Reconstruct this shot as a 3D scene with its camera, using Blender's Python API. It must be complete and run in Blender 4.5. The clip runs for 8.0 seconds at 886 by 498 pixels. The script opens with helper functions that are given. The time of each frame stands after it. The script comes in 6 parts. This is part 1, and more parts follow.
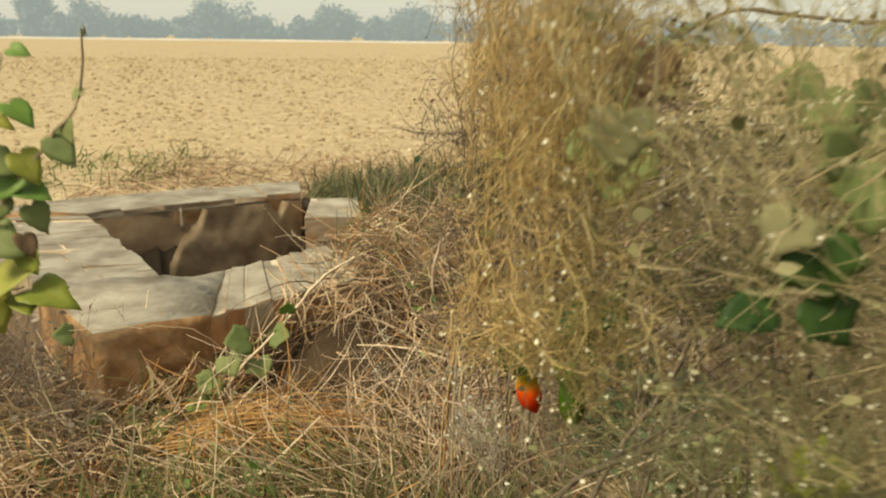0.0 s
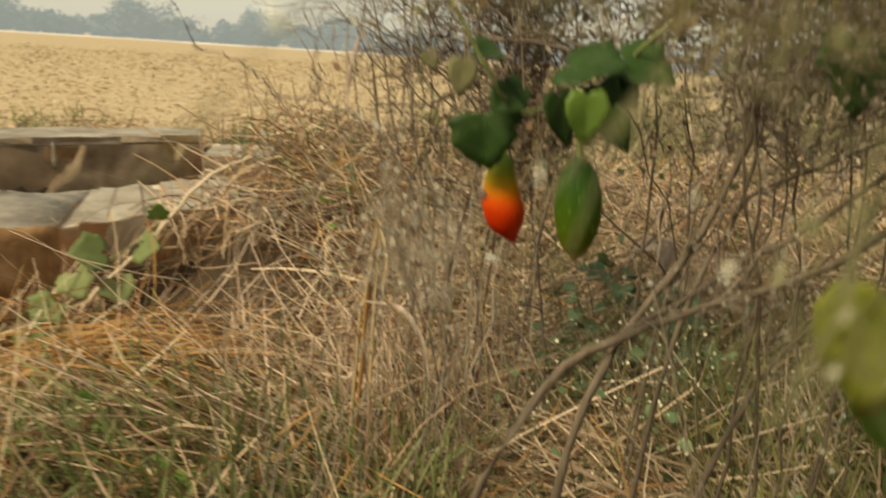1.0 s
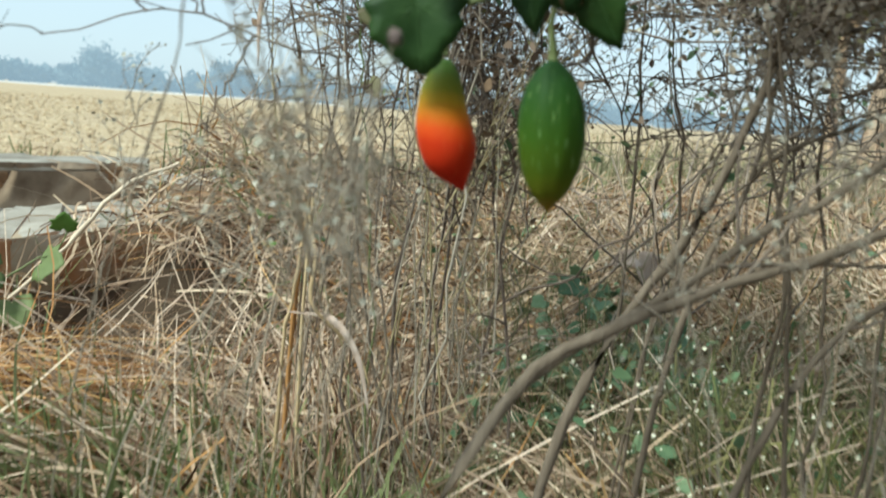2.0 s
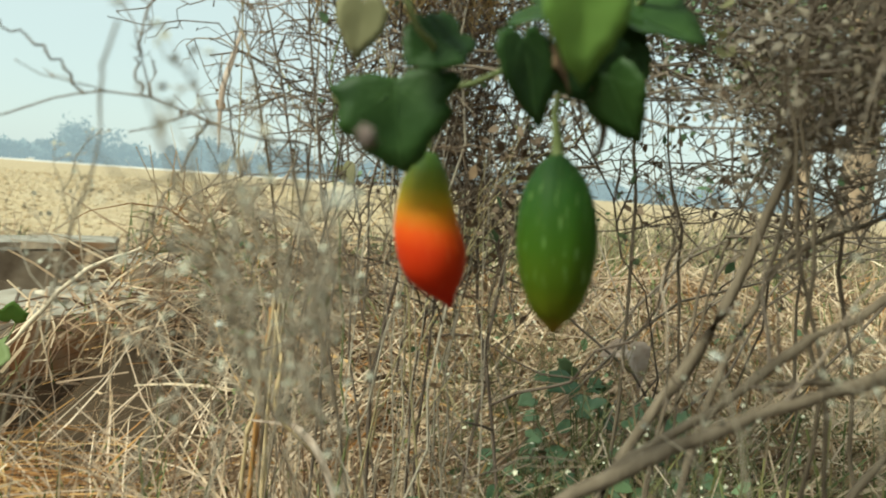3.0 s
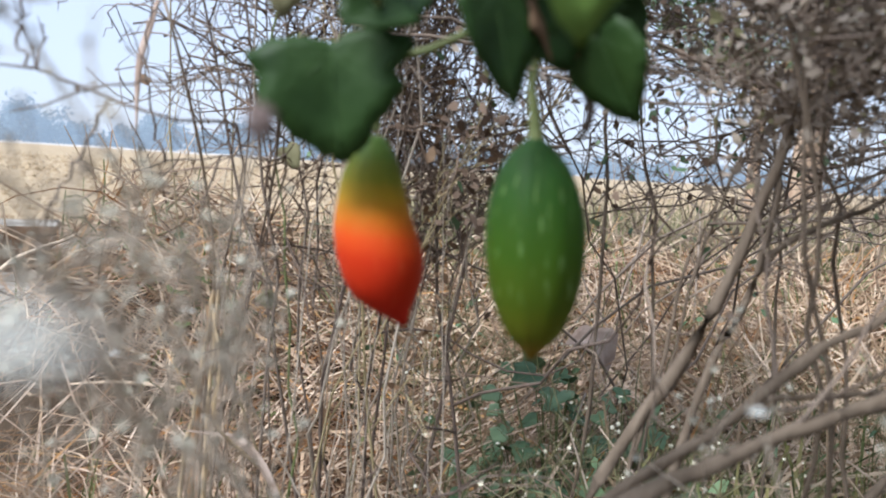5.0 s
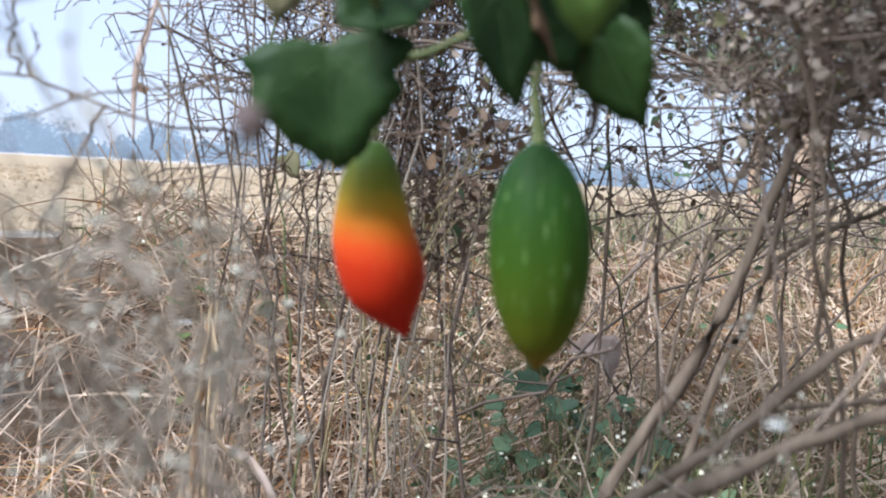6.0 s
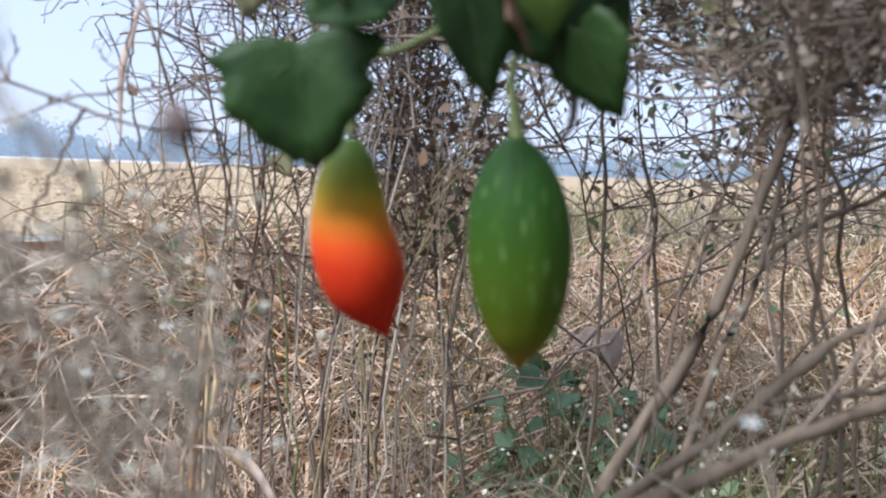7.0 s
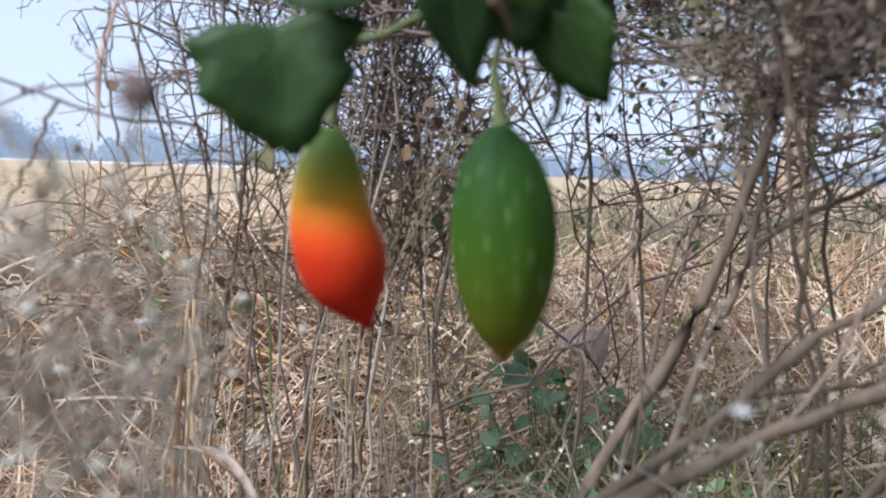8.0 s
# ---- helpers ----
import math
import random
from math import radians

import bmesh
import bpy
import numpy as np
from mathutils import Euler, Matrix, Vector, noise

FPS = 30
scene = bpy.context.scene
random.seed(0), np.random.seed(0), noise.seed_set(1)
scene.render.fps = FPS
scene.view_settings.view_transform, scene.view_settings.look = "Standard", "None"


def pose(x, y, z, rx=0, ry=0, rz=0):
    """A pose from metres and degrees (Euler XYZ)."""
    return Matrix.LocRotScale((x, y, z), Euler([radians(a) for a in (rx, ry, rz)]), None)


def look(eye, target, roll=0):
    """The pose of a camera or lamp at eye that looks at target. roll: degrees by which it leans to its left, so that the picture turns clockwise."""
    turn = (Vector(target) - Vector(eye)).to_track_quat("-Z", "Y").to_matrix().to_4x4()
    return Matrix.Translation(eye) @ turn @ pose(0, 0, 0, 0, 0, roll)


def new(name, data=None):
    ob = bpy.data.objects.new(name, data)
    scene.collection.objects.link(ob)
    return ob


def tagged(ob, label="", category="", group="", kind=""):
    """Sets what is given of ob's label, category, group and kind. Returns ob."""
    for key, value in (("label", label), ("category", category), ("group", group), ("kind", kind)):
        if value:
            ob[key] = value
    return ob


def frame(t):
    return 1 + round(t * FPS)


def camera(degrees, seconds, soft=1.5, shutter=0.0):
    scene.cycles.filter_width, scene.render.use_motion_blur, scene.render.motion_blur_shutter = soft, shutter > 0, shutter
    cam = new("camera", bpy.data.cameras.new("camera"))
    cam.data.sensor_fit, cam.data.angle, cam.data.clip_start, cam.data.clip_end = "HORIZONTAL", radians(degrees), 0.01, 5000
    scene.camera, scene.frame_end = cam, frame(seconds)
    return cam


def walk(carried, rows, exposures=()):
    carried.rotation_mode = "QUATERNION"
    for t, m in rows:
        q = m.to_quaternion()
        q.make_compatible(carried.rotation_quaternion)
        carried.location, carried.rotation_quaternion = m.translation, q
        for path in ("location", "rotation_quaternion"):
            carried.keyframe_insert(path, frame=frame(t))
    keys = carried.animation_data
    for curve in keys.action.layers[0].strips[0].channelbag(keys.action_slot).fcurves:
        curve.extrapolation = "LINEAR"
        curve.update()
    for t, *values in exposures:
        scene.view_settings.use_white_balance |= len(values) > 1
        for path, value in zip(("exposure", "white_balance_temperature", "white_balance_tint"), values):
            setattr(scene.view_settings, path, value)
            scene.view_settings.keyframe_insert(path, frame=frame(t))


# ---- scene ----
cam = camera(60.0, 8.0, soft=1.8, shutter=0.5)
PATH = [
    (0, (0.05, -0.083, 0.991), (-0.065, 1.842, 0.462), 0.7),
    (0.5, (0.036, 0.096, 0.851), (-0.075, 2.025, 0.336), 2.4),
    (1, (0.039, 0.252, 0.656), (0.124, 2.19, 0.169), 3.6),
    (1.2, (0.052, 0.289, 0.618), (0.184, 2.218, 0.109), 3.7),
    (2.5, (0.079, 0.462, 0.555), (0.247, 2.444, 0.339), 4.2),
    (3, (0.079, 0.487, 0.571), (0.286, 2.47, 0.412), 4.1),
    (3.5, (0.077, 0.521, 0.583), (0.322, 2.496, 0.377), 2.0),
    (4, (0.077, 0.536, 0.571), (0.325, 2.51, 0.363), 3.6),
    (4.5, (0.086, 0.546, 0.577), (0.392, 2.51, 0.359), 4.0),
    (6, (0.089, 0.562, 0.576), (0.401, 2.529, 0.385), 3.2),
    (6.5, (0.092, 0.561, 0.573), (0.355, 2.534, 0.381), 3.0),
    (7, (0.099, 0.565, 0.577), (0.396, 2.532, 0.373), 2.0),
    (7.5, (0.101, 0.567, 0.574), (0.431, 2.528, 0.368), 2.3),
    (8, (0.101, 0.57, 0.573), (0.434, 2.532, 0.372), 1.9),
]
EXPOSURE = [
    (0.0, 0.49, 8500, -1), (0.5, 0.52, 8600, -6), (1.0, 0.38, 9000, 3), (1.3, 0.44, 7900, 8), (2.3, 0.84, 5450, -11), (2.6, 0.84, 5500, -11), (3.0, 0.74, 6500, -12), (3.5, 0.46, 7450, -3),
    (4.0, 0.44, 7050, 6), (4.5, 0.74, 5950, 10), (6.0, 0.97, 5350, 13), (8.0, 0.87, 5400, 15),
]
walk(cam, [(t, look(eye, target, roll)) for t, eye, target, roll in PATH], EXPOSURE)
cam.data.dof.use_dof = True
cam.data.dof.focus_distance = 1.2
cam.data.dof.aperture_fstop = 8.5


# ---- world and sun: bright hazy sky, weak wide sun from behind and left ----
SUN_ELEV, SUN_AZ = 50.0, 240.0
world = bpy.data.worlds.new("hazy_sky")
scene.world = world
world.use_nodes = True
wt = world.node_tree
sky = wt.nodes.new("ShaderNodeTexSky")
sky.sky_type = "NISHITA"
sky.sun_disc = False
sky.sun_elevation = radians(SUN_ELEV)
sky.sun_rotation = radians(SUN_AZ)
sky.air_density, sky.dust_density, sky.ozone_density = 1.0, 1.5, 1.0
# the haze scatters an even white over the blue of the sky
veil = wt.nodes.new("ShaderNodeMix")
veil.data_type = "RGBA"
veil.inputs[0].default_value = 0.78
veil.inputs[7].default_value = (5.4, 5.65, 6.0, 1)
wt.links.new(sky.outputs["Color"], veil.inputs[6])
wt.links.new(veil.outputs[2], wt.nodes["Background"].inputs["Color"])
wt.nodes["Background"].inputs["Strength"].default_value = 0.094
sun = new("sun", bpy.data.lights.new("sun", "SUN"))
sun.data.energy, sun.data.angle, sun.data.color = 3.2, radians(22), (1.0, 0.93, 0.82)
az, el = radians(SUN_AZ), radians(SUN_ELEV)
sun_way = Vector((math.sin(az) * math.cos(el), math.cos(az) * math.cos(el), math.sin(el)))
sun.matrix_world = look(sun_way * 20, (0, 0, 0))


# ---- materials ----
def material(name, stops, rough=0.85, scale=20.0, bump=0.3, island=0.0, second=None, metal=0.0, trans=0.0, spec=0.3, stretch=(1, 1, 1), fine=6.0, placed=False):
    """stops: colours spread along a noise ramp; island: how far each loose piece varies; second: (colour, scale, low, high) stains."""
    m = bpy.data.materials.new(name)
    m.use_nodes = True
    nt = m.node_tree
    b = nt.nodes["Principled BSDF"]
    b.inputs["Roughness"].default_value = rough
    b.inputs["Metallic"].default_value = metal
    b.inputs["Specular IOR Level"].default_value = spec
    tc = nt.nodes.new("ShaderNodeTexCoord")
    mp = nt.nodes.new("ShaderNodeMapping")
    mp.inputs["Scale"].default_value = stretch
    where = nt.nodes.new("ShaderNodeNewGeometry").outputs["Position"] if placed else tc.outputs["Object"]
    nt.links.new(where, mp.inputs["Vector"])
    nz = nt.nodes.new("ShaderNodeTexNoise")
    nz.inputs["Scale"].default_value = scale
    nz.inputs["Detail"].default_value = fine
    nt.links.new(mp.outputs["Vector"], nz.inputs["Vector"])
    fac = nz.outputs["Fac"]
    if island:
        geo = nt.nodes.new("ShaderNodeNewGeometry")
        oi = nt.nodes.new("ShaderNodeObjectInfo")
        add = nt.nodes.new("ShaderNodeMath")
        add.operation = "ADD"
        nt.links.new(geo.outputs["Random Per Island"], add.inputs[0])
        nt.links.new(oi.outputs["Random"], add.inputs[1])
        fr = nt.nodes.new("ShaderNodeMath")
        fr.operation = "FRACT"
        nt.links.new(add.outputs[0], fr.inputs[0])
        mx = nt.nodes.new("ShaderNodeMix")
        mx.inputs[0].default_value = island
        nt.links.new(fac, mx.inputs[2])
        nt.links.new(fr.outputs[0], mx.inputs[3])
        fac = mx.outputs[0]
    ramp = nt.nodes.new("ShaderNodeValToRGB")
    els = ramp.color_ramp.elements
    lo, hi = (0.28, 0.72) if not island else (0.28 * (1 - island), 1 - 0.28 * (1 - island))
    while len(els) < len(stops):
        els.new(0.5)
    for k, c in enumerate(stops):
        els[k].position = lo + (hi - lo) * k / max(1, len(stops) - 1)
        els[k].color = (*c, 1)
    nt.links.new(fac, ramp.inputs["Fac"])
    col = ramp.outputs["Color"]
    if second:
        c2, s2, l2, h2 = second
        n2 = nt.nodes.new("ShaderNodeTexNoise")
        n2.inputs["Scale"].default_value = s2
        n2.inputs["Detail"].default_value = 4
        nt.links.new(where, n2.inputs["Vector"])
        r2 = nt.nodes.new("ShaderNodeValToRGB")
        r2.color_ramp.elements[0].position, r2.color_ramp.elements[1].position = l2, h2
        nt.links.new(n2.outputs["Fac"], r2.inputs["Fac"])
        mx2 = nt.nodes.new("ShaderNodeMix")
        mx2.data_type = "RGBA"
        nt.links.new(r2.outputs["Color"], mx2.inputs[0])
        nt.links.new(col, mx2.inputs[6])
        mx2.inputs[7].default_value = (*c2, 1)
        col = mx2.outputs[2]
    nt.links.new(col, b.inputs["Base Color"])
    if bump:
        bp = nt.nodes.new("ShaderNodeBump")
        bp.inputs["Strength"].default_value = bump
        bp.inputs["Distance"].default_value = 0.01
        nt.links.new(nz.outputs["Fac"], bp.inputs["Height"])
        nt.links.new(bp.outputs["Normal"], b.inputs["Normal"])
    if trans:
        tl = nt.nodes.new("ShaderNodeBsdfTranslucent")
        nt.links.new(col, tl.inputs["Color"])
        ms = nt.nodes.new("ShaderNodeMixShader")
        ms.inputs[0].default_value = trans
        nt.links.new(b.outputs[0], ms.inputs[1])
        nt.links.new(tl.outputs[0], ms.inputs[2])
        nt.links.new(ms.outputs[0], nt.nodes["Material Output"].inputs["Surface"])
    return m


M_SOIL = material("field_soil", [(0.27, 0.203, 0.125), (0.39, 0.305, 0.198), (0.49, 0.40, 0.27)], 0.95, 5.0, 0.6, second=((0.41, 0.32, 0.20), 0.35, 0.45, 0.7), spec=0.1)
def bank_soil(m):
    """Darker soil on the bank, where the field has not been ploughed."""
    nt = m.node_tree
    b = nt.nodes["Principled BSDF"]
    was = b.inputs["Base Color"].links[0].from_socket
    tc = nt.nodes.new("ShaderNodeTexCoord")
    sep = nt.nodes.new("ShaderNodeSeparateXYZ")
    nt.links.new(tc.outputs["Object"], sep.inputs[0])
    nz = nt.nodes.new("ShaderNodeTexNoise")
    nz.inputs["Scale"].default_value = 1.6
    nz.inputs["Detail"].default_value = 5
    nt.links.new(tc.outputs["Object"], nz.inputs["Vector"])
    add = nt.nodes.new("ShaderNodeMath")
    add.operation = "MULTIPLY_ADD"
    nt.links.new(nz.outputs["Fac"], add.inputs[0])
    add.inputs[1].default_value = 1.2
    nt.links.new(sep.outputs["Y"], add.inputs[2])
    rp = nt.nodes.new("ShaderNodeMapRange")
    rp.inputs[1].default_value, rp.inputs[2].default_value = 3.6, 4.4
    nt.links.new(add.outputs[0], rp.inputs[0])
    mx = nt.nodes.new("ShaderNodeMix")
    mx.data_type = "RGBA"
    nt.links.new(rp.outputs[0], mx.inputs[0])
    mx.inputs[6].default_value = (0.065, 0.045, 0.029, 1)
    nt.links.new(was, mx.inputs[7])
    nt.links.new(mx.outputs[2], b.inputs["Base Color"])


bank_soil(M_SOIL)
M_CLOD = material("dry_clod", [(0.20, 0.145, 0.085), (0.38, 0.285, 0.17), (0.50, 0.41, 0.28)], 0.95, 60.0, 0.5, island=0.6, spec=0.1)
M_STUBBLE = material("stubble_straw", [(0.34, 0.265, 0.16), (0.50, 0.41, 0.255), (0.60, 0.51, 0.35)], 0.8, 30.0, 0, island=0.85)
M_STRAW = material("dry_straw", [(0.07, 0.040, 0.025), (0.24, 0.142, 0.085), (0.49, 0.335, 0.21), (0.70, 0.555, 0.39)], 0.7, 25.0, 0, island=0.8, trans=0.15)
M_PALE = material("pale_straw", [(0.35, 0.245, 0.15), (0.56, 0.42, 0.28), (0.74, 0.61, 0.45)], 0.65, 30.0, 0, island=0.8, trans=0.1)
M_BLEACH = material("bleached_stalk", [(0.31, 0.212, 0.142), (0.53, 0.395, 0.285), (0.74, 0.60, 0.46)], 0.6, 30.0, 0, island=0.85, trans=0.1)
M_RUST = material("rust_straw", [(0.30, 0.135, 0.045), (0.47, 0.25, 0.09), (0.58, 0.37, 0.16)], 0.7, 25.0, 0, island=0.8, trans=0.1)
M_GRASS = material("green_grass", [(0.09, 0.12, 0.04), (0.17, 0.20, 0.075), (0.27, 0.28, 0.13)], 0.6, 25.0, 0, island=0.8, trans=0.2)
M_GRASSY = material("yellow_green_grass", [(0.20, 0.21, 0.07), (0.33, 0.31, 0.12), (0.45, 0.40, 0.19)], 0.6, 25.0, 0, island=0.8, trans=0.25)
M_GOLD = material("golden_plume", [(0.47, 0.325, 0.13), (0.67, 0.49, 0.225), (0.78, 0.61, 0.33)], 0.75, 40.0, 0, island=0.8, trans=0.3)
M_OLIVE = material("olive_leaf", [(0.13, 0.13, 0.06), (0.215, 0.205, 0.10), (0.31, 0.285, 0.155)], 0.7, 40.0, 0, island=0.7, trans=0.2)
M_GRASSD = material("dark_green_grass", [(0.07, 0.08, 0.04), (0.125, 0.135, 0.065), (0.22, 0.205, 0.12)], 0.7, 25.0, 0, island=0.8, trans=0.15)
M_TAN = material("tan_twig", [(0.165, 0.122, 0.082), (0.275, 0.21, 0.142), (0.385, 0.305, 0.215)], 0.8, 40.0, 0, island=0.8)
M_UMBER = material("umber_twig", [(0.09, 0.06, 0.04), (0.19, 0.135, 0.095), (0.30, 0.22, 0.16)], 0.85, 40.0, 0, island=0.8)
M_GREY = material("grey_twig", [(0.11, 0.085, 0.065), (0.20, 0.155, 0.12), (0.32, 0.26, 0.20)], 0.85, 60.0, 0.4, island=0.5)
M_BARK = material("grey_brown_bark", [(0.105, 0.080, 0.056), (0.155, 0.120, 0.086), (0.205, 0.162, 0.118)], 0.85, 90.0, 0.5, stretch=(1, 1, 0.25))
M_TRUNK = material("tan_trunk_bark", [(0.26, 0.17, 0.11), (0.42, 0.30, 0.20), (0.52, 0.40, 0.29)], 0.9, 8.0, 0.6, stretch=(1, 1, 0.2))
M_LEAF = material("green_leaf", [(0.014, 0.038, 0.008), (0.026, 0.061, 0.012), (0.044, 0.090, 0.020)], 0.55, 60.0, 0.15, trans=0.10, spec=0.22, island=0.3)
M_VEIN = material("leaf_vein", [(0.04, 0.088, 0.02), (0.062, 0.12, 0.032)], 0.6, 60.0, 0, trans=0.0)
M_LEAFP = material("pale_green_leaf", [(0.13, 0.17, 0.06), (0.20, 0.25, 0.09), (0.28, 0.31, 0.13)], 0.6, 50.0, 0.15, trans=0.3, island=0.5)
M_LEAFY = material("yellow_green_leaf", [(0.16, 0.20, 0.03), (0.28, 0.30, 0.05), (0.38, 0.36, 0.08)], 0.5, 60.0, 0.15, trans=0.25, island=0.4)
M_LEAFB = material("bright_green_leaf", [(0.08, 0.16, 0.03), (0.14, 0.25, 0.045), (0.20, 0.32, 0.07)], 0.5, 60.0, 0.15, trans=0.25, island=0.4)
M_WEED = material("grey_green_leaf", [(0.065, 0.115, 0.055), (0.135, 0.215, 0.105), (0.235, 0.325, 0.175)], 0.6, 50.0, 0.1, trans=0.15, island=0.6)
M_DRYLEAF = material("withered_leaf", [(0.11, 0.07, 0.04), (0.22, 0.14, 0.08), (0.33, 0.23, 0.145)], 0.8, 50.0, 0.3, island=0.7, trans=0.1)
M_GREYLEAF = material("grey_dead_leaf", [(0.15, 0.12, 0.09), (0.25, 0.21, 0.165), (0.34, 0.29, 0.24)], 0.85, 60.0, 0.2, island=0.7, trans=0.1)
M_FLUFF = material("grey_white_flower", [(0.56, 0.57, 0.52), (0.70, 0.71, 0.66)], 0.9, 300.0, 0.3)
M_WHITE = material("white_petal", [(0.60, 0.57, 0.40), (0.74, 0.71, 0.55), (0.80, 0.78, 0.66)], 0.7, 90.0, 0.1, island=0.5)
M_BRICK = material("weathered_brick", [(0.30, 0.14, 0.07), (0.42, 0.22, 0.11), (0.50, 0.30, 0.17)], 0.9, 26.0, 0.7, island=0.35, second=((0.40, 0.33, 0.24), 7.0, 0.45, 0.65), spec=0.15, placed=True)
M_PLASTER = material("mud_plaster", [(0.09, 0.062, 0.042), (0.145, 0.10, 0.066), (0.22, 0.16, 0.11)], 0.95, 10.0, 0.7, second=((0.13, 0.09, 0.06), 3.0, 0.5, 0.7), spec=0.1)
M_CAP = material("weathered_mortar", [(0.34, 0.28, 0.20), (0.50, 0.43, 0.33), (0.60, 0.53, 0.42)], 0.95, 14.0, 0.8, second=((0.30, 0.22, 0.14), 5.0, 0.5, 0.72), spec=0.1)
M_COAT = material("mortar_coat", [(0.16, 0.085, 0.042), (0.32, 0.178, 0.088), (0.43, 0.285, 0.17)], 0.95, 17.0, 1.0, second=((0.17, 0.115, 0.07), 7.0, 0.5, 0.66), spec=0.1, placed=True)
M_PLASTERTAN = material("tan_plaster", [(0.19, 0.13, 0.082), (0.30, 0.22, 0.145), (0.41, 0.315, 0.215)], 0.95, 12.0, 0.8, second=((0.16, 0.11, 0.075), 4.0, 0.48, 0.66), spec=0.1, placed=True)
M_DUST = material("dusty_stem", [(0.28, 0.23, 0.17), (0.39, 0.33, 0.255), (0.51, 0.44, 0.35)], 0.85, 40.0, 0, island=0.7)
# near-black colour that stands for the shade deep in the pit
M_DARK = material("pit_shade", [(0.028, 0.022, 0.016), (0.055, 0.042, 0.03)], 0.95, 12.0, 0.5, spec=0.1)


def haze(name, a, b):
    """Something far behind haze: a dull surface with the haze's tint in its colours."""
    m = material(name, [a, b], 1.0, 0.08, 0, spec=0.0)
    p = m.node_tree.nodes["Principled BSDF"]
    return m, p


M_FAR, p = haze("haze_tinted_tree", (0.06, 0.08, 0.08), (0.09, 0.11, 0.11))
# haze painted in: emission lays the air's blue-grey light over the far trees
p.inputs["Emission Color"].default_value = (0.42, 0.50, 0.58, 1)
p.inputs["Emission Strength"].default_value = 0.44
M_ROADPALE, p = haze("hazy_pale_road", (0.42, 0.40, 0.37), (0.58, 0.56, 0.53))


# ---- mesh helpers ----
def part(name, bm, mat, parent=None, label="", smooth=True):
    me = bpy.data.meshes.new(name)
    bm.to_mesh(me)
    bm.free()
    return link(name, me, mat, parent, label, smooth)


def link(name, me, mat, parent=None, label="", smooth=True):
    me.materials.append(mat)
    if smooth:
        me.polygons.foreach_set("use_smooth", np.ones(len(me.polygons), bool))
    ob = new(name, me)
    if parent is not None:
        ob.parent = parent
        if parent.name not in LOCAL:
            ob.matrix_parent_inverse = Matrix.Translation(-parent.location)
    return tagged(ob, label)


def raw(name, verts, faces, mat, parent=None, label="", smooth=True):
    """A mesh object from arrays; faces all of one size."""
    verts, faces = np.asarray(verts, np.float32).reshape(-1, 3), np.asarray(faces, np.int32)
    n, k = faces.shape
    me = bpy.data.meshes.new(name)
    me.vertices.add(len(verts))
    me.vertices.foreach_set("co", verts.ravel())
    me.loops.add(n * k)
    me.loops.foreach_set("vertex_index", faces.ravel())
    me.polygons.add(n)
    me.polygons.foreach_set("loop_start", np.arange(0, n * k, k, dtype=np.int32))
    me.update(calc_edges=True)
    me.validate()
    return link(name, me, mat, parent, label, smooth)


LOCAL = set()


def thing(name, at, label, category, group="", kind="", local=True):
    """An Empty at the thing's base. local: its parts are given about that base, else in the world."""
    e = new(name)
    if local:
        LOCAL.add(e.name)
    e.empty_display_size = 0.05
    e.location = at
    return tagged(e, label, category, group, kind)


def joined(pieces):
    vs, fs, o = [], [], 0
    for v, f in pieces:
        vs.append(v)
        fs.append(f + o)
        o += len(v)
    return np.concatenate(vs), np.concatenate(fs)


def unit(a):
    return a / np.maximum(np.linalg.norm(a, axis=-1, keepdims=True), 1e-9)


def tubes(P, R, S=4):
    """P: (N, K, 3) lines, R: (N, K) radii."""
    P = np.asarray(P, float)
    R = np.asarray(R, float)
    N, K, _ = P.shape
    T = unit(np.gradient(P, axis=1))
    up = np.where(np.abs(T[..., 2:3]) > 0.9, np.array([1.0, 0, 0]), np.array([0, 0, 1.0]))
    A = unit(np.cross(T, up))
    B = np.cross(T, A)
    ang = np.arange(S) * 2 * np.pi / S
    ring = A[:, :, None] * np.cos(ang)[:, None] + B[:, :, None] * np.sin(ang)[:, None]
    V = P[:, :, None] + ring * R[:, :, None, None]
    idx = np.arange(N * K * S).reshape(N, K, S)
    a, b = idx[:, :-1], idx[:, 1:]
    F = np.stack([a, np.roll(a, -1, 2), np.roll(b, -1, 2), b], -1).reshape(-1, 4)
    return V.reshape(-1, 3), F


def ribbons(P, W, side):
    """Flat blades along lines P (N, K, 3), half widths W (N, K), side (N, 3)."""
    N, K, _ = P.shape
    T = unit(np.gradient(P, axis=1))
    s = unit(np.cross(T, np.cross(side[:, None], T)))
    V = np.stack([P - s * W[..., None], P + s * W[..., None]], 2)
    idx = np.arange(N * K * 2).reshape(N, K, 2)
    a, b = idx[:, :-1], idx[:, 1:]
    F = np.stack([a[..., 0], a[..., 1], b[..., 1], b[..., 0]], -1).reshape(-1, 4)
    return V.reshape(-1, 3), F


RNG = np.random.default_rng(7)


def blades(base, length, lean0, lean1, heading, K=4, twist=0.3):
    """Lines that start at base with lean0 degrees from upright and end with lean1."""
    n = len(base)
    s = np.linspace(0, 1, K)
    th = np.radians(lean0[:, None] + (lean1 - lean0)[:, None] * s)
    hd = heading[:, None] + twist * RNG.normal(size=(n, 1)) * s
    d = np.stack([np.sin(th) * np.cos(hd), np.sin(th) * np.sin(hd), np.cos(th)], -1) * (length / (K - 1))[:, None, None]
    step = np.concatenate([np.zeros((n, 1, 3)), (d[:, :-1] + d[:, 1:]) / 2], 1)
    return base[:, None] + np.cumsum(step, 1)


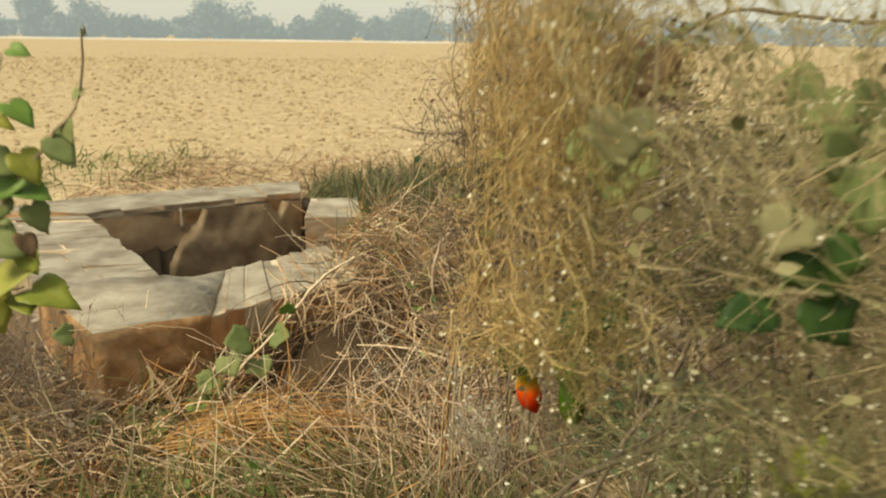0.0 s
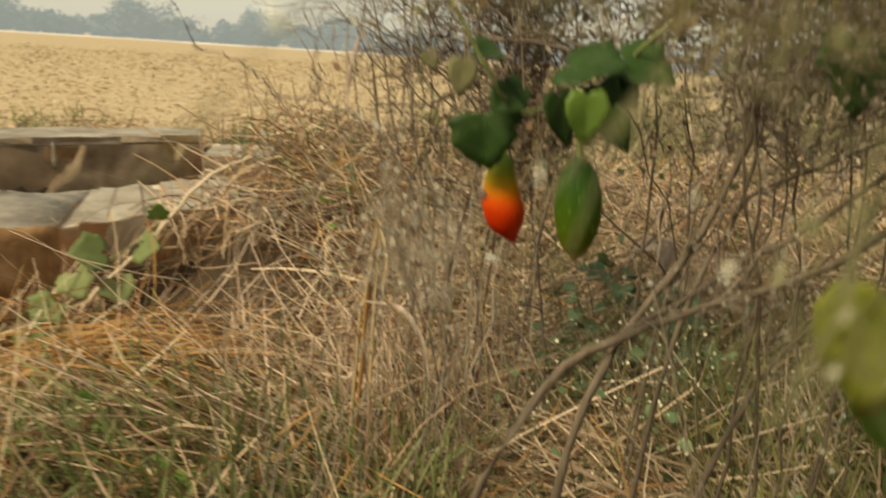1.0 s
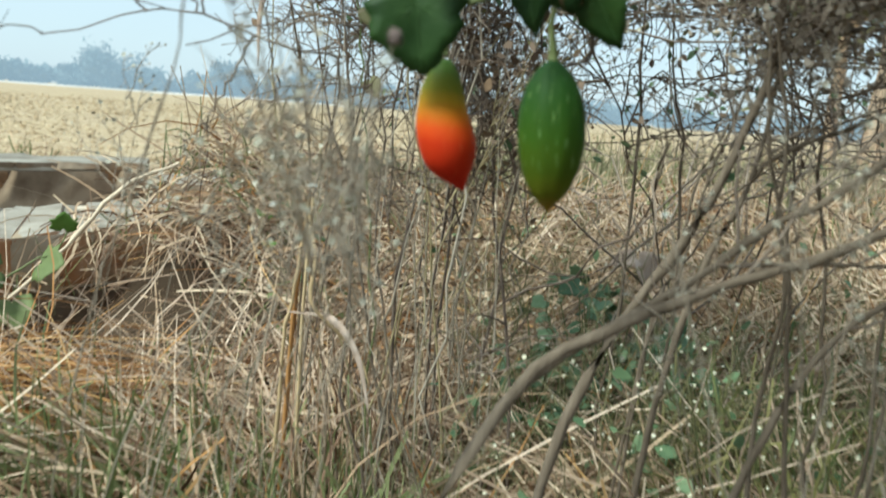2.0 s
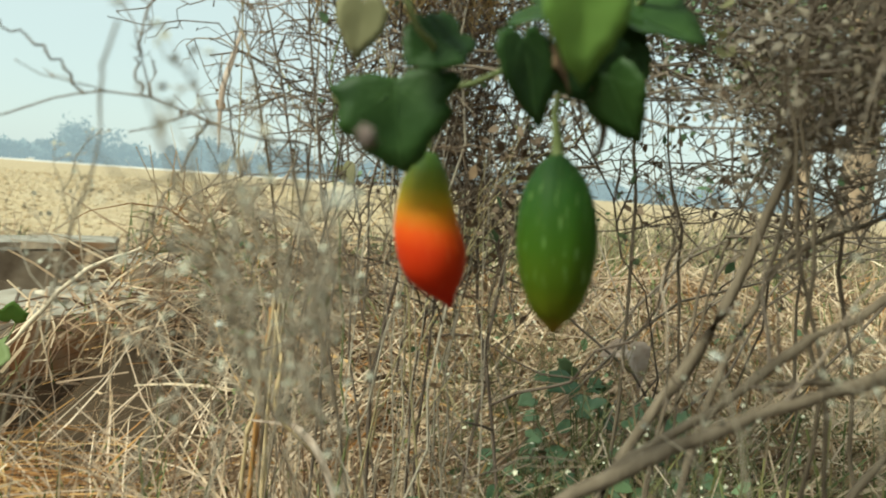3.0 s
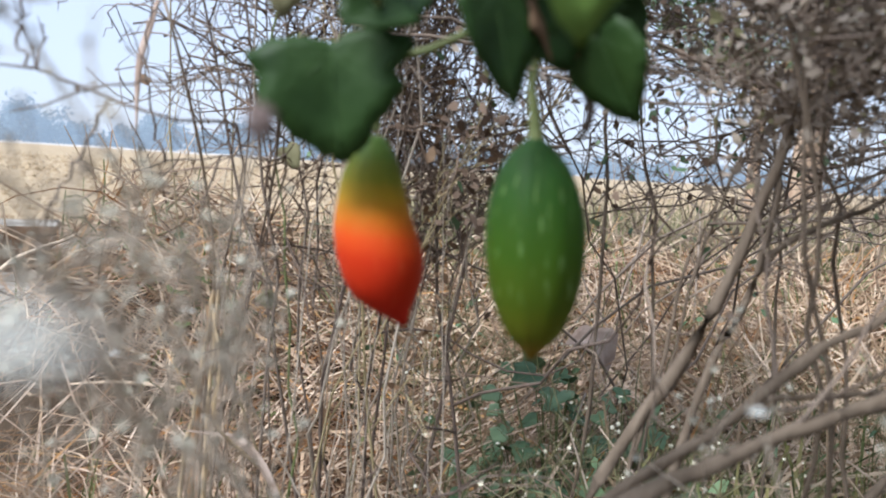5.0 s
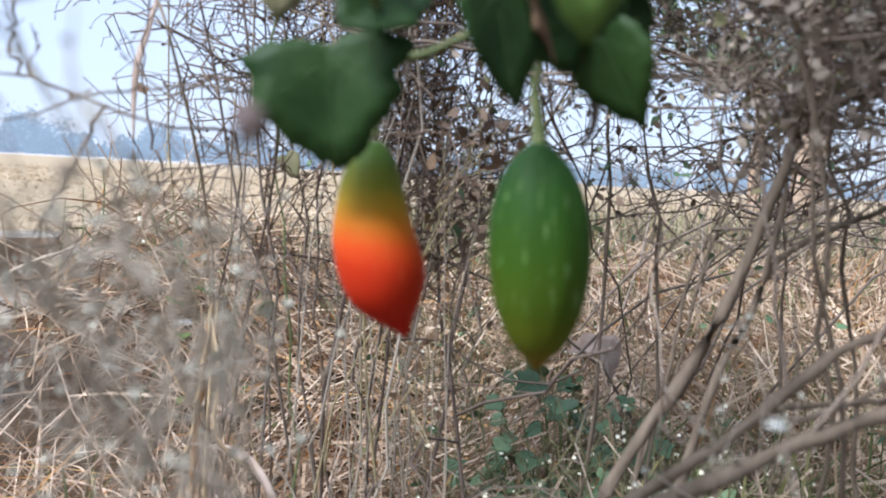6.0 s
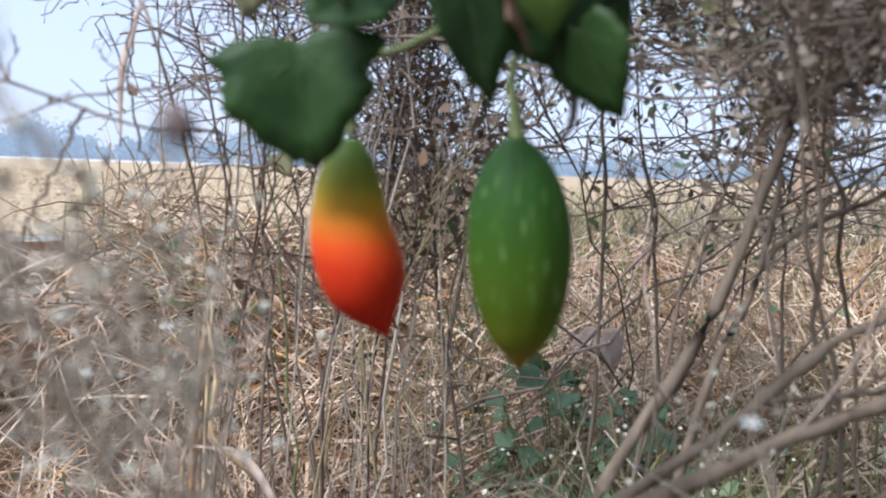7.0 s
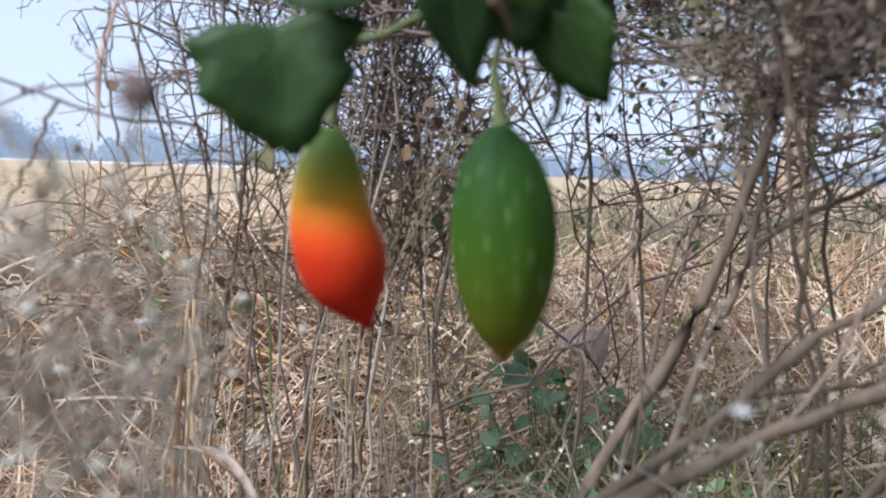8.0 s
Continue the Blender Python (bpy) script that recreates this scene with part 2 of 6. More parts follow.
def spline(pts, k):
    """k points along a smooth line through pts."""
    pts = np.asarray(pts, float)
    t = np.linspace(0, len(pts) - 1, k)
    i = np.clip(t.astype(int), 0, len(pts) - 2)
    f = (t - i)[:, None]
    p = np.concatenate([[2 * pts[0] - pts[1]], pts, [2 * pts[-1] - pts[-2]]])
    a, b, c, d = p[i], p[i + 1], p[i + 2], p[i + 3]
    return 0.5 * (2 * b + (c - a) * f + (2 * a - 5 * b + 4 * c - d) * f ** 2 + (3 * b - a - 3 * c + d) * f ** 3)


def limb(name, pts, r0, r1, mat, parent, k=16, S=7, wob=0.0, label=""):
    p = spline(pts, k)
    p[1:-1] += RNG.normal(size=(k - 2, 3)) * wob
    r = np.linspace(r0, r1, k) * (1 + 0.12 * RNG.normal(size=k) * (wob > 0))
    v, f = tubes(p[None], r[None], S)
    return raw(name, v, f, mat, parent, label)


def each(name, P, R, S, mat, parent):
    """One mesh object for each line of P."""
    for p, r in zip(P, R):
        v, f = tubes(p[None], r[None], S)
        raw(name, v, f, mat, parent)


# ---- ground ----
def hills(x, y):
    return (np.sin(x * 3.1 + y * 1.7) + np.sin(x * 5.3 - y * 4.1 + 1.3) * 0.6 + np.sin(x * 9.7 + y * 8.3 + 0.4) * 0.35) / 2


def step01(a, lo, hi):
    t = np.clip((a - lo) / (hi - lo), 0, 1)
    return t * t * (3 - 2 * t)


INNER = [(-1.61, 2.92), (-0.95, 2.13), (-0.86, 2.12), (-0.53, 2.55), (-0.84, 3.45)]
OUTER = [(-2.12, 2.76), (-1.28, 2.00), (-0.926, 1.65), (-0.32, 2.19), (-0.50, 3.25), (-0.92, 3.76), (-2.12, 2.98)]


def inside(x, y, poly):
    hit = np.zeros(np.shape(x), bool)
    for (x0, y0), (x1, y1) in zip(poly, poly[1:] + poly[:1]):
        hit ^= ((y0 > y) != (y1 > y)) & (x < (x1 - x0) * (y - y0) / (y1 - y0 + 1e-12) + x0)
    return hit


def ground_z(x, y):
    bank = 0.17 * np.exp(-((y - 2.25) / 0.55) ** 2) * step01(x, -0.62, -0.25) + 0.05 * np.exp(-((x + 0.22) / 0.22) ** 2 - ((y - 2.35) / 0.35) ** 2)
    bank = bank + 0.13 * step01(y, 1.74, 1.90) * np.exp(-((x + 0.26) / 0.22) ** 2) * (1 - step01(y, 2.25, 2.8))
    round_pit = 0.13 * np.exp(-(((x + 1.2) ** 2 + (y - 2.9) ** 2) / 1.1) ** 2) * step01(y, 2.2, 3.2)
    near = np.exp(-((x / 6) ** 2 + ((y - 1) / 6) ** 2))
    return bank + round_pit + hills(x, y) * (0.015 * near + 0.02 * np.exp(-(np.abs(y) / 60)))


def ground():
    u = np.linspace(-1, 1, 281)
    xs = np.sinh(u * 6.6) / np.sinh(6.6) * 900
    w = np.linspace(-0.55, 1, 300)
    ys = np.sinh(w * 6.6) / np.sinh(6.6) * 1500 + 1.0
    X, Y = np.meshgrid(xs, ys)
    Z = ground_z(X, Y)
    n, m = X.shape
    idx = np.arange(n * m).reshape(n, m)
    F = np.stack([idx[:-1, :-1], idx[:-1, 1:], idx[1:, 1:], idx[1:, :-1]], -1).reshape(-1, 4)
    cx, cy = X.ravel()[F].mean(1), Y.ravel()[F].mean(1)
    core = sum(np.array(p) for p in INNER) / len(INNER)
    mid = [tuple(core + (np.array(p) - core) * 1.12) for p in INNER]
    F = F[~inside(cx, cy, mid)]
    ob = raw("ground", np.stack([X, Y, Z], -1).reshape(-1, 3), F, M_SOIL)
    tagged(ob, "flat ploughed field of dry tan soil and straw", "ground", kind="structure")


ground()


def scatter(n, x0, x1, y0, y1, keep=None):
    x, y = RNG.uniform(x0, x1, n), RNG.uniform(y0, y1, n)
    ok = ~inside(x, y, INNER)
    if keep is not None:
        ok &= keep(x, y)
    return x[ok], y[ok]


def not_pit(x, y):
    return ~inside(x, y, OUTER) | ((x > -0.44) & (y < 2.70) & ~inside(x, y, INNER))


# ---- the field: clods and stubble ----
def clods():
    n = 34000
    d = 3.9 + 34 * RNG.uniform(0, 1, n) ** 1.6
    a = RNG.uniform(-48, 42, n) * np.pi / 180
    x, y = d * np.sin(a), d * np.cos(a)
    ok = not_pit(x, y) & (y > 3.6)
    x, y, d = x[ok], y[ok], d[ok]
    patch = step01(hills(x * 0.9, y * 0.8) + RNG.normal(size=len(x)) * 0.3, -0.5, 0.7)
    size = RNG.lognormal(-4.25, 0.6, len(x)) * (0.7 + d / 22) * (0.7 + 0.7 * patch)
    size = np.minimum(size, 0.030 * (0.7 + d / 22))
    base = np.array([(1, 0, 0), (0, 1, 0), (-1, 0, 0), (0, -1, 0), (0.5, 0.5, 0.75), (-0.6, 0.4, 0.7), (0, -0.6, 0.8)], float)
    tri = np.array([(0, 1, 4), (1, 2, 5), (2, 3, 6), (3, 0, 6), (0, 4, 6), (1, 5, 4), (2, 6, 5), (4, 5, 6)])
    V = base[None] * (1 + 0.3 * RNG.normal(size=(len(x), 7, 1))) * size[:, None, None] * np.array([1.3, 1.0, 0.8])
    c = np.stack([x, y, ground_z(x, y) - 0.005], -1)
    F = tri[None] + (np.arange(len(x)) * 7)[:, None, None]
    tagged(raw("field_clods", (V + c[:, None]).reshape(-1, 3), F.reshape(-1, 3), M_CLOD, smooth=False), "loose dry clods of tan soil on the field", "soil", kind="stuff")


def stubble():
    n = 30000
    d = 3.9 + 45 * RNG.uniform(0, 1, n) ** 1.7
    a = RNG.uniform(-48, 42, n) * np.pi / 180
    x, y = d * np.sin(a), d * np.cos(a)
    ok = not_pit(x, y) & (y > 3.5) & (hills(x * 0.5 + 2, y * 0.45) + 0.5 * hills(x * 1.3, y * 1.7) + RNG.normal(size=n) * 0.35 > -0.25)
    x, y, d = x[ok], y[ok], d[ok]
    k = len(x)
    P = blades(np.stack([x, y, ground_z(x, y)], -1), RNG.lognormal(-3.1, 0.5, k) * (0.8 + d / 40), RNG.uniform(40, 90, k), RNG.uniform(40, 95, k), RNG.uniform(0, 6.28, k), 3)
    W = (0.0013 * (1 + d / 7))[:, None] * np.array([1, 0.9, 0.4])
    v, f = ribbons(P, W, RNG.normal(size=(k, 3)))
    tagged(raw("field_stubble", v, f, M_STUBBLE), "short golden crop stubble lying on the field", "stubble", kind="stuff")


clods()
stubble()


# ---- distance: hazy wood, single trees, pale road bank ----
def crown(c, r, n, leaf, squash=0.8):
    """Many small leaf cards gathered in uneven clumps."""
    cl = RNG.normal(size=(14, 3))
    cl = unit(cl) * RNG.uniform(0.3, 0.95, (14, 1)) * r * np.array([1, 1, squash])
    who = RNG.integers(0, 14, n)
    p = np.array(c) + cl[who] + RNG.normal(size=(n, 3)) * r * 0.2
    a, b = unit(RNG.normal(size=(n, 3))), unit(RNG.normal(size=(n, 3)))
    s = leaf * RNG.uniform(0.6, 1.4, (n, 1))
    V = np.stack([p - a * s, p + b * s * 0.6, p + a * s, p - b * s * 0.6], 1)
    return V.reshape(-1, 3), np.arange(n * 4).reshape(n, 4)


def far_wood():
    pieces = []
    for k in range(210):
        x = -330 + k * 3.2 + RNG.normal() * 2
        y = 250 + RNG.normal() * 12 + abs(x) * 0.1
        h = RNG.uniform(5.2, 6.8)
        pieces.append(crown((x, y, h * 0.5), h * 0.72, 560, 1.1, 0.7))
    v, f = joined(pieces)
    tagged(raw("far_wood", v, f, M_FAR), "belt of trees far across the field, tinted blue-grey for haze", "woodland", kind="stuff")


def far_tree(x, y, h, w):
    t = thing("tree", (x, y, 0), "round tree standing far across the field, tinted blue-grey for haze", "tree", "far trees")
    v, f = tubes(np.array([[(0, 0, 0), (0.1, 0, h * 0.25), (0, 0.1, h * 0.5)]]), np.array([[0.45, 0.36, 0.2]]), 7)
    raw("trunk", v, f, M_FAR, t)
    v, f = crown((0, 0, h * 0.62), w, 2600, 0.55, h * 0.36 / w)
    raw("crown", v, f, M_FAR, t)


far_wood()
for x, y, h, w in ((-122, 205, 11.5, 5), (-109, 210, 9.0, 6.5), (-74, 215, 10.0, 7.5), (-42, 212, 8.6, 6.5), (-24, 220, 8.0, 7.5), (-158, 220, 9, 6)):
    far_tree(x, y, h, w)


def road_bank():
    bm = bmesh.new()
    prof = [(-1.5, 0), (-0.8, 0.32), (0.8, 0.36), (1.6, 0)]
    rows = [[bm.verts.new((x, 172 + dy + x * 0.1, z - 0.05)) for dy, z in prof] for x in np.linspace(-260, -8, 40)]
    for a, b in zip(rows, rows[1:]):
        for k in range(3):
            bm.faces.new((a[k], b[k], b[k + 1], a[k + 1]))
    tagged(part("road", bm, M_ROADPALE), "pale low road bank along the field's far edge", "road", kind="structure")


road_bank()


# ---- the old brick chamber ----
def slab(name, quad, z0, z1, mat, parent, bevel=0.006, jitter=0.003, label="", tilt=0.004, rough=0.0, cuts=4, smooth=True):
    """A worn block over a plan of corners given in turn, as an object of its own."""
    bm = bmesh.new()
    low = [bm.verts.new((x + RNG.normal() * jitter, y + RNG.normal() * jitter, z0)) for x, y in quad]
    top = [bm.verts.new((x + RNG.normal() * jitter, y + RNG.normal() * jitter, z1 + RNG.normal() * tilt)) for x, y in quad]
    n = len(quad)
    for k in range(n):
        bm.faces.new((low[k], low[(k + 1) % n], top[(k + 1) % n], top[k]))
    bm.faces.new(top)
    bm.faces.new(low[::-1])
    bmesh.ops.recalc_face_normals(bm, faces=bm.faces)
    if bevel:
        bmesh.ops.bevel(bm, geom=bm.edges[:], offset=bevel, segments=2, affect="EDGES")
    if rough:
        bmesh.ops.subdivide_edges(bm, edges=[e for e in bm.edges if e.calc_length() > 0.08], cuts=cuts, use_grid_fill=True)
        bmesh.ops.triangulate(bm, faces=[f for f in bm.faces if len(f.verts) > 4])
        for v in bm.verts:
            v.co += (noise.noise_vector(v.co * 9) * 0.6 + noise.noise_vector(v.co * 28) * 0.4) * rough
    return part(name, bm, mat, parent, label, smooth=smooth and rough > 0)


def courses(a0, a1, b0, b1, n):
    """The plan between edge a (outer) and edge b (inner), cut into n strips."""
    a0, a1, b0, b1 = (np.array(p, float) for p in (a0, a1, b0, b1))
    cut = np.linspace(0, 1, n + 1)
    cut[1:-1] += RNG.normal(size=n - 1) * 0.10 / n
    for s, e in zip(cut, cut[1:]):
        yield a0 + (a1 - a0) * s, a0 + (a1 - a0) * e, b0 + (b1 - b0) * e, b0 + (b1 - b0) * s


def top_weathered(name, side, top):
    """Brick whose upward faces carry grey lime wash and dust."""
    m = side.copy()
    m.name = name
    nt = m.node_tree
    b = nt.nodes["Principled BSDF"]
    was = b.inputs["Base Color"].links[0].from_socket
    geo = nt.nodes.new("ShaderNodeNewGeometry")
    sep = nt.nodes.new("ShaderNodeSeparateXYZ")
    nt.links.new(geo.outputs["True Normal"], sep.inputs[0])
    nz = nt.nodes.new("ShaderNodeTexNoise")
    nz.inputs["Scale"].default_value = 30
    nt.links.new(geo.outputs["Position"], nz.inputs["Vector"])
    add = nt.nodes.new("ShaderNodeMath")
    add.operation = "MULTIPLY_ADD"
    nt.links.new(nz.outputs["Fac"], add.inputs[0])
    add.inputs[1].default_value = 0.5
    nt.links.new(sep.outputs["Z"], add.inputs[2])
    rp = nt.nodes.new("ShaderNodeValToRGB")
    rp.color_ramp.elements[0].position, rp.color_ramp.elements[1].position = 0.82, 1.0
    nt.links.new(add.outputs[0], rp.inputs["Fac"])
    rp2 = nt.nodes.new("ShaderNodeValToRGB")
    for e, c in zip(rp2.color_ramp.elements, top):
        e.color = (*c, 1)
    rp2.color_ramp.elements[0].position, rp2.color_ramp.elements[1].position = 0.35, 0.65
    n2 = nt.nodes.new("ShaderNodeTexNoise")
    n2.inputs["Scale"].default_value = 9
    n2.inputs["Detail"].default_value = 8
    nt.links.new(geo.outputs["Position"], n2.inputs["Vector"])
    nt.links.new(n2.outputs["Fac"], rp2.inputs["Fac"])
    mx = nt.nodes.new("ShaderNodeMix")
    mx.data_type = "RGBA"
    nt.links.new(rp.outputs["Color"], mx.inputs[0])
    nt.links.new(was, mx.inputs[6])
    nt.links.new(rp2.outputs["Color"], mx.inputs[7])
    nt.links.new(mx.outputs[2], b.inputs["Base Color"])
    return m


M_RIMSIDE = material("worn_rim_side", [(0.24, 0.165, 0.10), (0.34, 0.26, 0.18), (0.42, 0.34, 0.25)], 0.95, 18.0, 0.7, second=((0.40, 0.24, 0.13), 9.0, 0.55, 0.68), spec=0.1, placed=True)
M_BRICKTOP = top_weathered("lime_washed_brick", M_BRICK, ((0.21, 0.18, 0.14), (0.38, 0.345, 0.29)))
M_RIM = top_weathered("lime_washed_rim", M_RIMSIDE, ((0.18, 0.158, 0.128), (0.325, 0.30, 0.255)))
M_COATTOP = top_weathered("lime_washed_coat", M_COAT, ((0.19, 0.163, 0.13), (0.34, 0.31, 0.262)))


def brick_chamber():
    t = thing("brick_chamber", (0, 0, 0), "old open brick pit with a weathered lime-washed rim", "brick pit", local=False)
    walls = [
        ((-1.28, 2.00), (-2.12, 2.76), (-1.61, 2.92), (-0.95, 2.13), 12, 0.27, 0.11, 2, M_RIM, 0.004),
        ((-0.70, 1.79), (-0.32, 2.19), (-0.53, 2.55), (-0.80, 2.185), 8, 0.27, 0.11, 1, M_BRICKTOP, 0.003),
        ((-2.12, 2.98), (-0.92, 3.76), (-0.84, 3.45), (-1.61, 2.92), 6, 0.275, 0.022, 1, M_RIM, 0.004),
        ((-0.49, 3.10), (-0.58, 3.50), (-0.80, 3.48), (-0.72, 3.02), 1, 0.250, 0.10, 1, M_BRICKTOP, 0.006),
    ]
    for a0, a1, b1, b0, n, top, deep, split, mat, uneven in walls:
        for q in courses(a0, a1, b0, b1, n):
            mid = sum(q) / 4
            parts = [q]
            if split == 2:
                f = RNG.uniform(0.42, 0.58)
                m0, m1 = q[0] + (q[3] - q[0]) * f, q[1] + (q[2] - q[1]) * f
                parts = [(q[0], q[1], m1, m0), (m0, m1, q[2], q[3])]
            for p in parts:
                c = sum(p) / 4
                gap = RNG.choice((0.0003, 0.0005, 0.0030)) if mat is M_BRICKTOP else RNG.uniform(0.0003, 0.0018)
                p = [c + (v - c) * (1 - gap / max(0.02, np.linalg.norm(v - c))) for v in p]
                slab("brick", p, top - deep, top + RNG.normal() * uneven * 0.6, mat, t, 0.0025, 0.0011 if mat is M_BRICKTOP else 0.004, "", uneven, 0.003 if mat is M_BRICKTOP else 0.005, 2, False)
        quad = [np.array(v, float) for v in (a0, a1, b1, b0)]
        c = sum(quad) / 4
        slab("mortar", [c + (v - c) * 0.985 for v in quad], top - deep - 0.004, top - (0.007 if mat is M_BRICKTOP else 0.005), M_CAP, t, 0.0, 0.001, "crumbling mortar")
        slab("wall", [c + (v - c) * 0.992 for v in quad], -1.0, top - deep - 0.001, M_PLASTER, t, 0.004, 0.001, "brown mud-plastered brick wall", 0.002, 0.010)
    # right wall, sunk and overgrown
    slab("wall", [(-0.32, 2.19), (-0.49, 3.09), (-0.72, 3.01), (-0.53, 2.55)], -1.0, 0.12, M_PLASTER, t, 0.01, 0.004, "sunken brown brick wall")
    slab("wall", [(-0.92, 3.755), (-0.58, 3.51), (-0.80, 3.49), (-0.835, 3.46)], -1.0, 0.20, M_PLASTER, t, 0.01, 0.002, "brown brick wall corner")
    slab("wall", [(-2.13, 2.77), (-2.13, 2.97), (-1.615, 2.925)], -1.0, 0.262, M_COAT, t, 0.01, 0.002, "mortared corner of the pit")
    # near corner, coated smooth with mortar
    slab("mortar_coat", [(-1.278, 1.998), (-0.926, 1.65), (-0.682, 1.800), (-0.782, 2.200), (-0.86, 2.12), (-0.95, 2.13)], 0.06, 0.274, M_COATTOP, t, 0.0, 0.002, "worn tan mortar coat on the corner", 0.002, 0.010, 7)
    slab("wall", [(-1.27, 2.0), (-0.926, 1.664), (-0.71, 1.80), (-0.81, 2.17), (-0.86, 2.11), (-0.95, 2.12)], -1.0, 0.065, M_PLASTER, t, 0.01, 0.002, "brown mud-plastered brick wall")
    # black lower lining that paints the pit's shade, with a ragged upper edge
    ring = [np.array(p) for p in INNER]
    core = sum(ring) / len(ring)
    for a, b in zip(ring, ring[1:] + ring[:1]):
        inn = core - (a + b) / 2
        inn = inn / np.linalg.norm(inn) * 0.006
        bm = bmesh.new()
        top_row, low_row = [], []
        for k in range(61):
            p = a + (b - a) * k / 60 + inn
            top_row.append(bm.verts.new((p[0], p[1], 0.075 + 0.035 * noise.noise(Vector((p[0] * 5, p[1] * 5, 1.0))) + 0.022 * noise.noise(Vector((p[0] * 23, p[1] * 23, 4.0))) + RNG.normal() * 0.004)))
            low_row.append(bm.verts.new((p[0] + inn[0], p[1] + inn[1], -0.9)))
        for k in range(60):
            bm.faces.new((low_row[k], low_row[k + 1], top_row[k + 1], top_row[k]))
        ob = part("shade_lining", bm, M_DARK, t, "black lining painted as shade low on the pit wall")
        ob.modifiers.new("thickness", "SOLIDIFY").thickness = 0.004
    # bare bricks where the plaster has fallen off the far wall
    i0, i1 = ring[0], ring[4]
    way = (i1 - i0) / np.linalg.norm(i1 - i0)
    out = np.array([way[1], -way[0]]) * 0.003
    # lumpy plaster that still clings to the far wall, broken away above
    rows = []
    bm = bmesh.new()
    for i in range(25):
        z = -0.45 + 0.70 * i / 24
        rows.append([])
        for k in range(61):
            u = 0.30 + 0.69 * k / 60
            edge = 0.19 + 0.10 * float(step01(u, 0.46, 0.54)) - 0.16 * float(step01(0.47 - u, 0.0, 0.17)) - 0.09 * math.exp(-((u - 0.865) / 0.030) ** 2) + 0.014 * noise.noise(Vector((u * 22, 0.3, 2.0)))
            stuck = float(step01(edge - z, -0.006, 0.030)) * float(step01(u, 0.30, 0.36))
            lump = 0.030 + 0.022 * noise.noise(Vector((u * 5, z * 7, 5.0))) + 0.007 * noise.noise(Vector((u * 19, z * 21, 8.0)))
            p = i0 + (i1 - i0) * u + out / 0.003 * (-0.012 + (0.012 + lump) * stuck)
            rows[-1].append(bm.verts.new((p[0], p[1], z)))
    for lo, hi in zip(rows, rows[1:]):
        for k in range(60):
            bm.faces.new((lo[k], lo[k + 1], hi[k + 1], hi[k]))
    part("plaster", bm, M_PLASTERTAN, t, "lumpy brown plaster broken away at the top")
    c = i0 + (i1 - i0) * 0.395 + out * 2
    slab("chipped_edge", [c, c + way * 0.014, c + way * 0.010 - out * 8, c - out * 8], 0.165, 0.256, M_CAP, t, 0.003, 0.003, "pale chipped mortar edge", 0.004, 0.003, 2)
    for f, w, z0, z1 in ((0.43, 0.12, 0.185, 0.252), (0.87, 0.11, 0.170, 0.252)):
        c = i0 + (i1 - i0) * f + out
        slab("brick", [c - way * w / 2, c + way * w / 2, c + way * w / 2 - out * 8, c - way * w / 2 - out * 8], z0, z1, M_COAT, t, 0.004, 0.002, "bare brown brick", 0.006)
    # floor in the same near-black, its shade put into the colour
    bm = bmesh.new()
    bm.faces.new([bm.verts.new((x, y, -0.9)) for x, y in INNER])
    part("pit_floor", bm, M_DARK, t, "pit floor painted dark as shade")


brick_chamber()


# ---- dry grass mat ----
def mat_height(x, y):
    """How deep the fallen straw lies."""
    d = 0.10 + 0.10 * step01(y, 1.3, 2.0) * step01(x, -0.75, -0.3) + 0.03 * hills(x * 1.7, y * 1.9)
    d = d * (0.35 + 0.65 * step01(y, 0.5, 1.0))
    return d * (1 - 0.6 * step01(y, 2.6, 3.3))


def zone(x, y):
    ragged = 0.18 * hills(x * 2.1 + 3, y * 2.3) + 0.10 * hills(x * 7, y * 6)
    edge = (np.hypot((x - 0.1) / 1.75, (y - 1.75) / 1.25) + ragged < 1.0) | (y > 2.4) | (y < 0.75) | (x > 1.2 + ragged) | (x < -1.75)
    return edge & not_pit(x, y) & ((x > -0.75) | (y < 1.75 - (x + 0.75) * 0.3) | (y > 4.2)) & ~((np.abs(x - 0.07) < 0.10) & (y < 0.75))


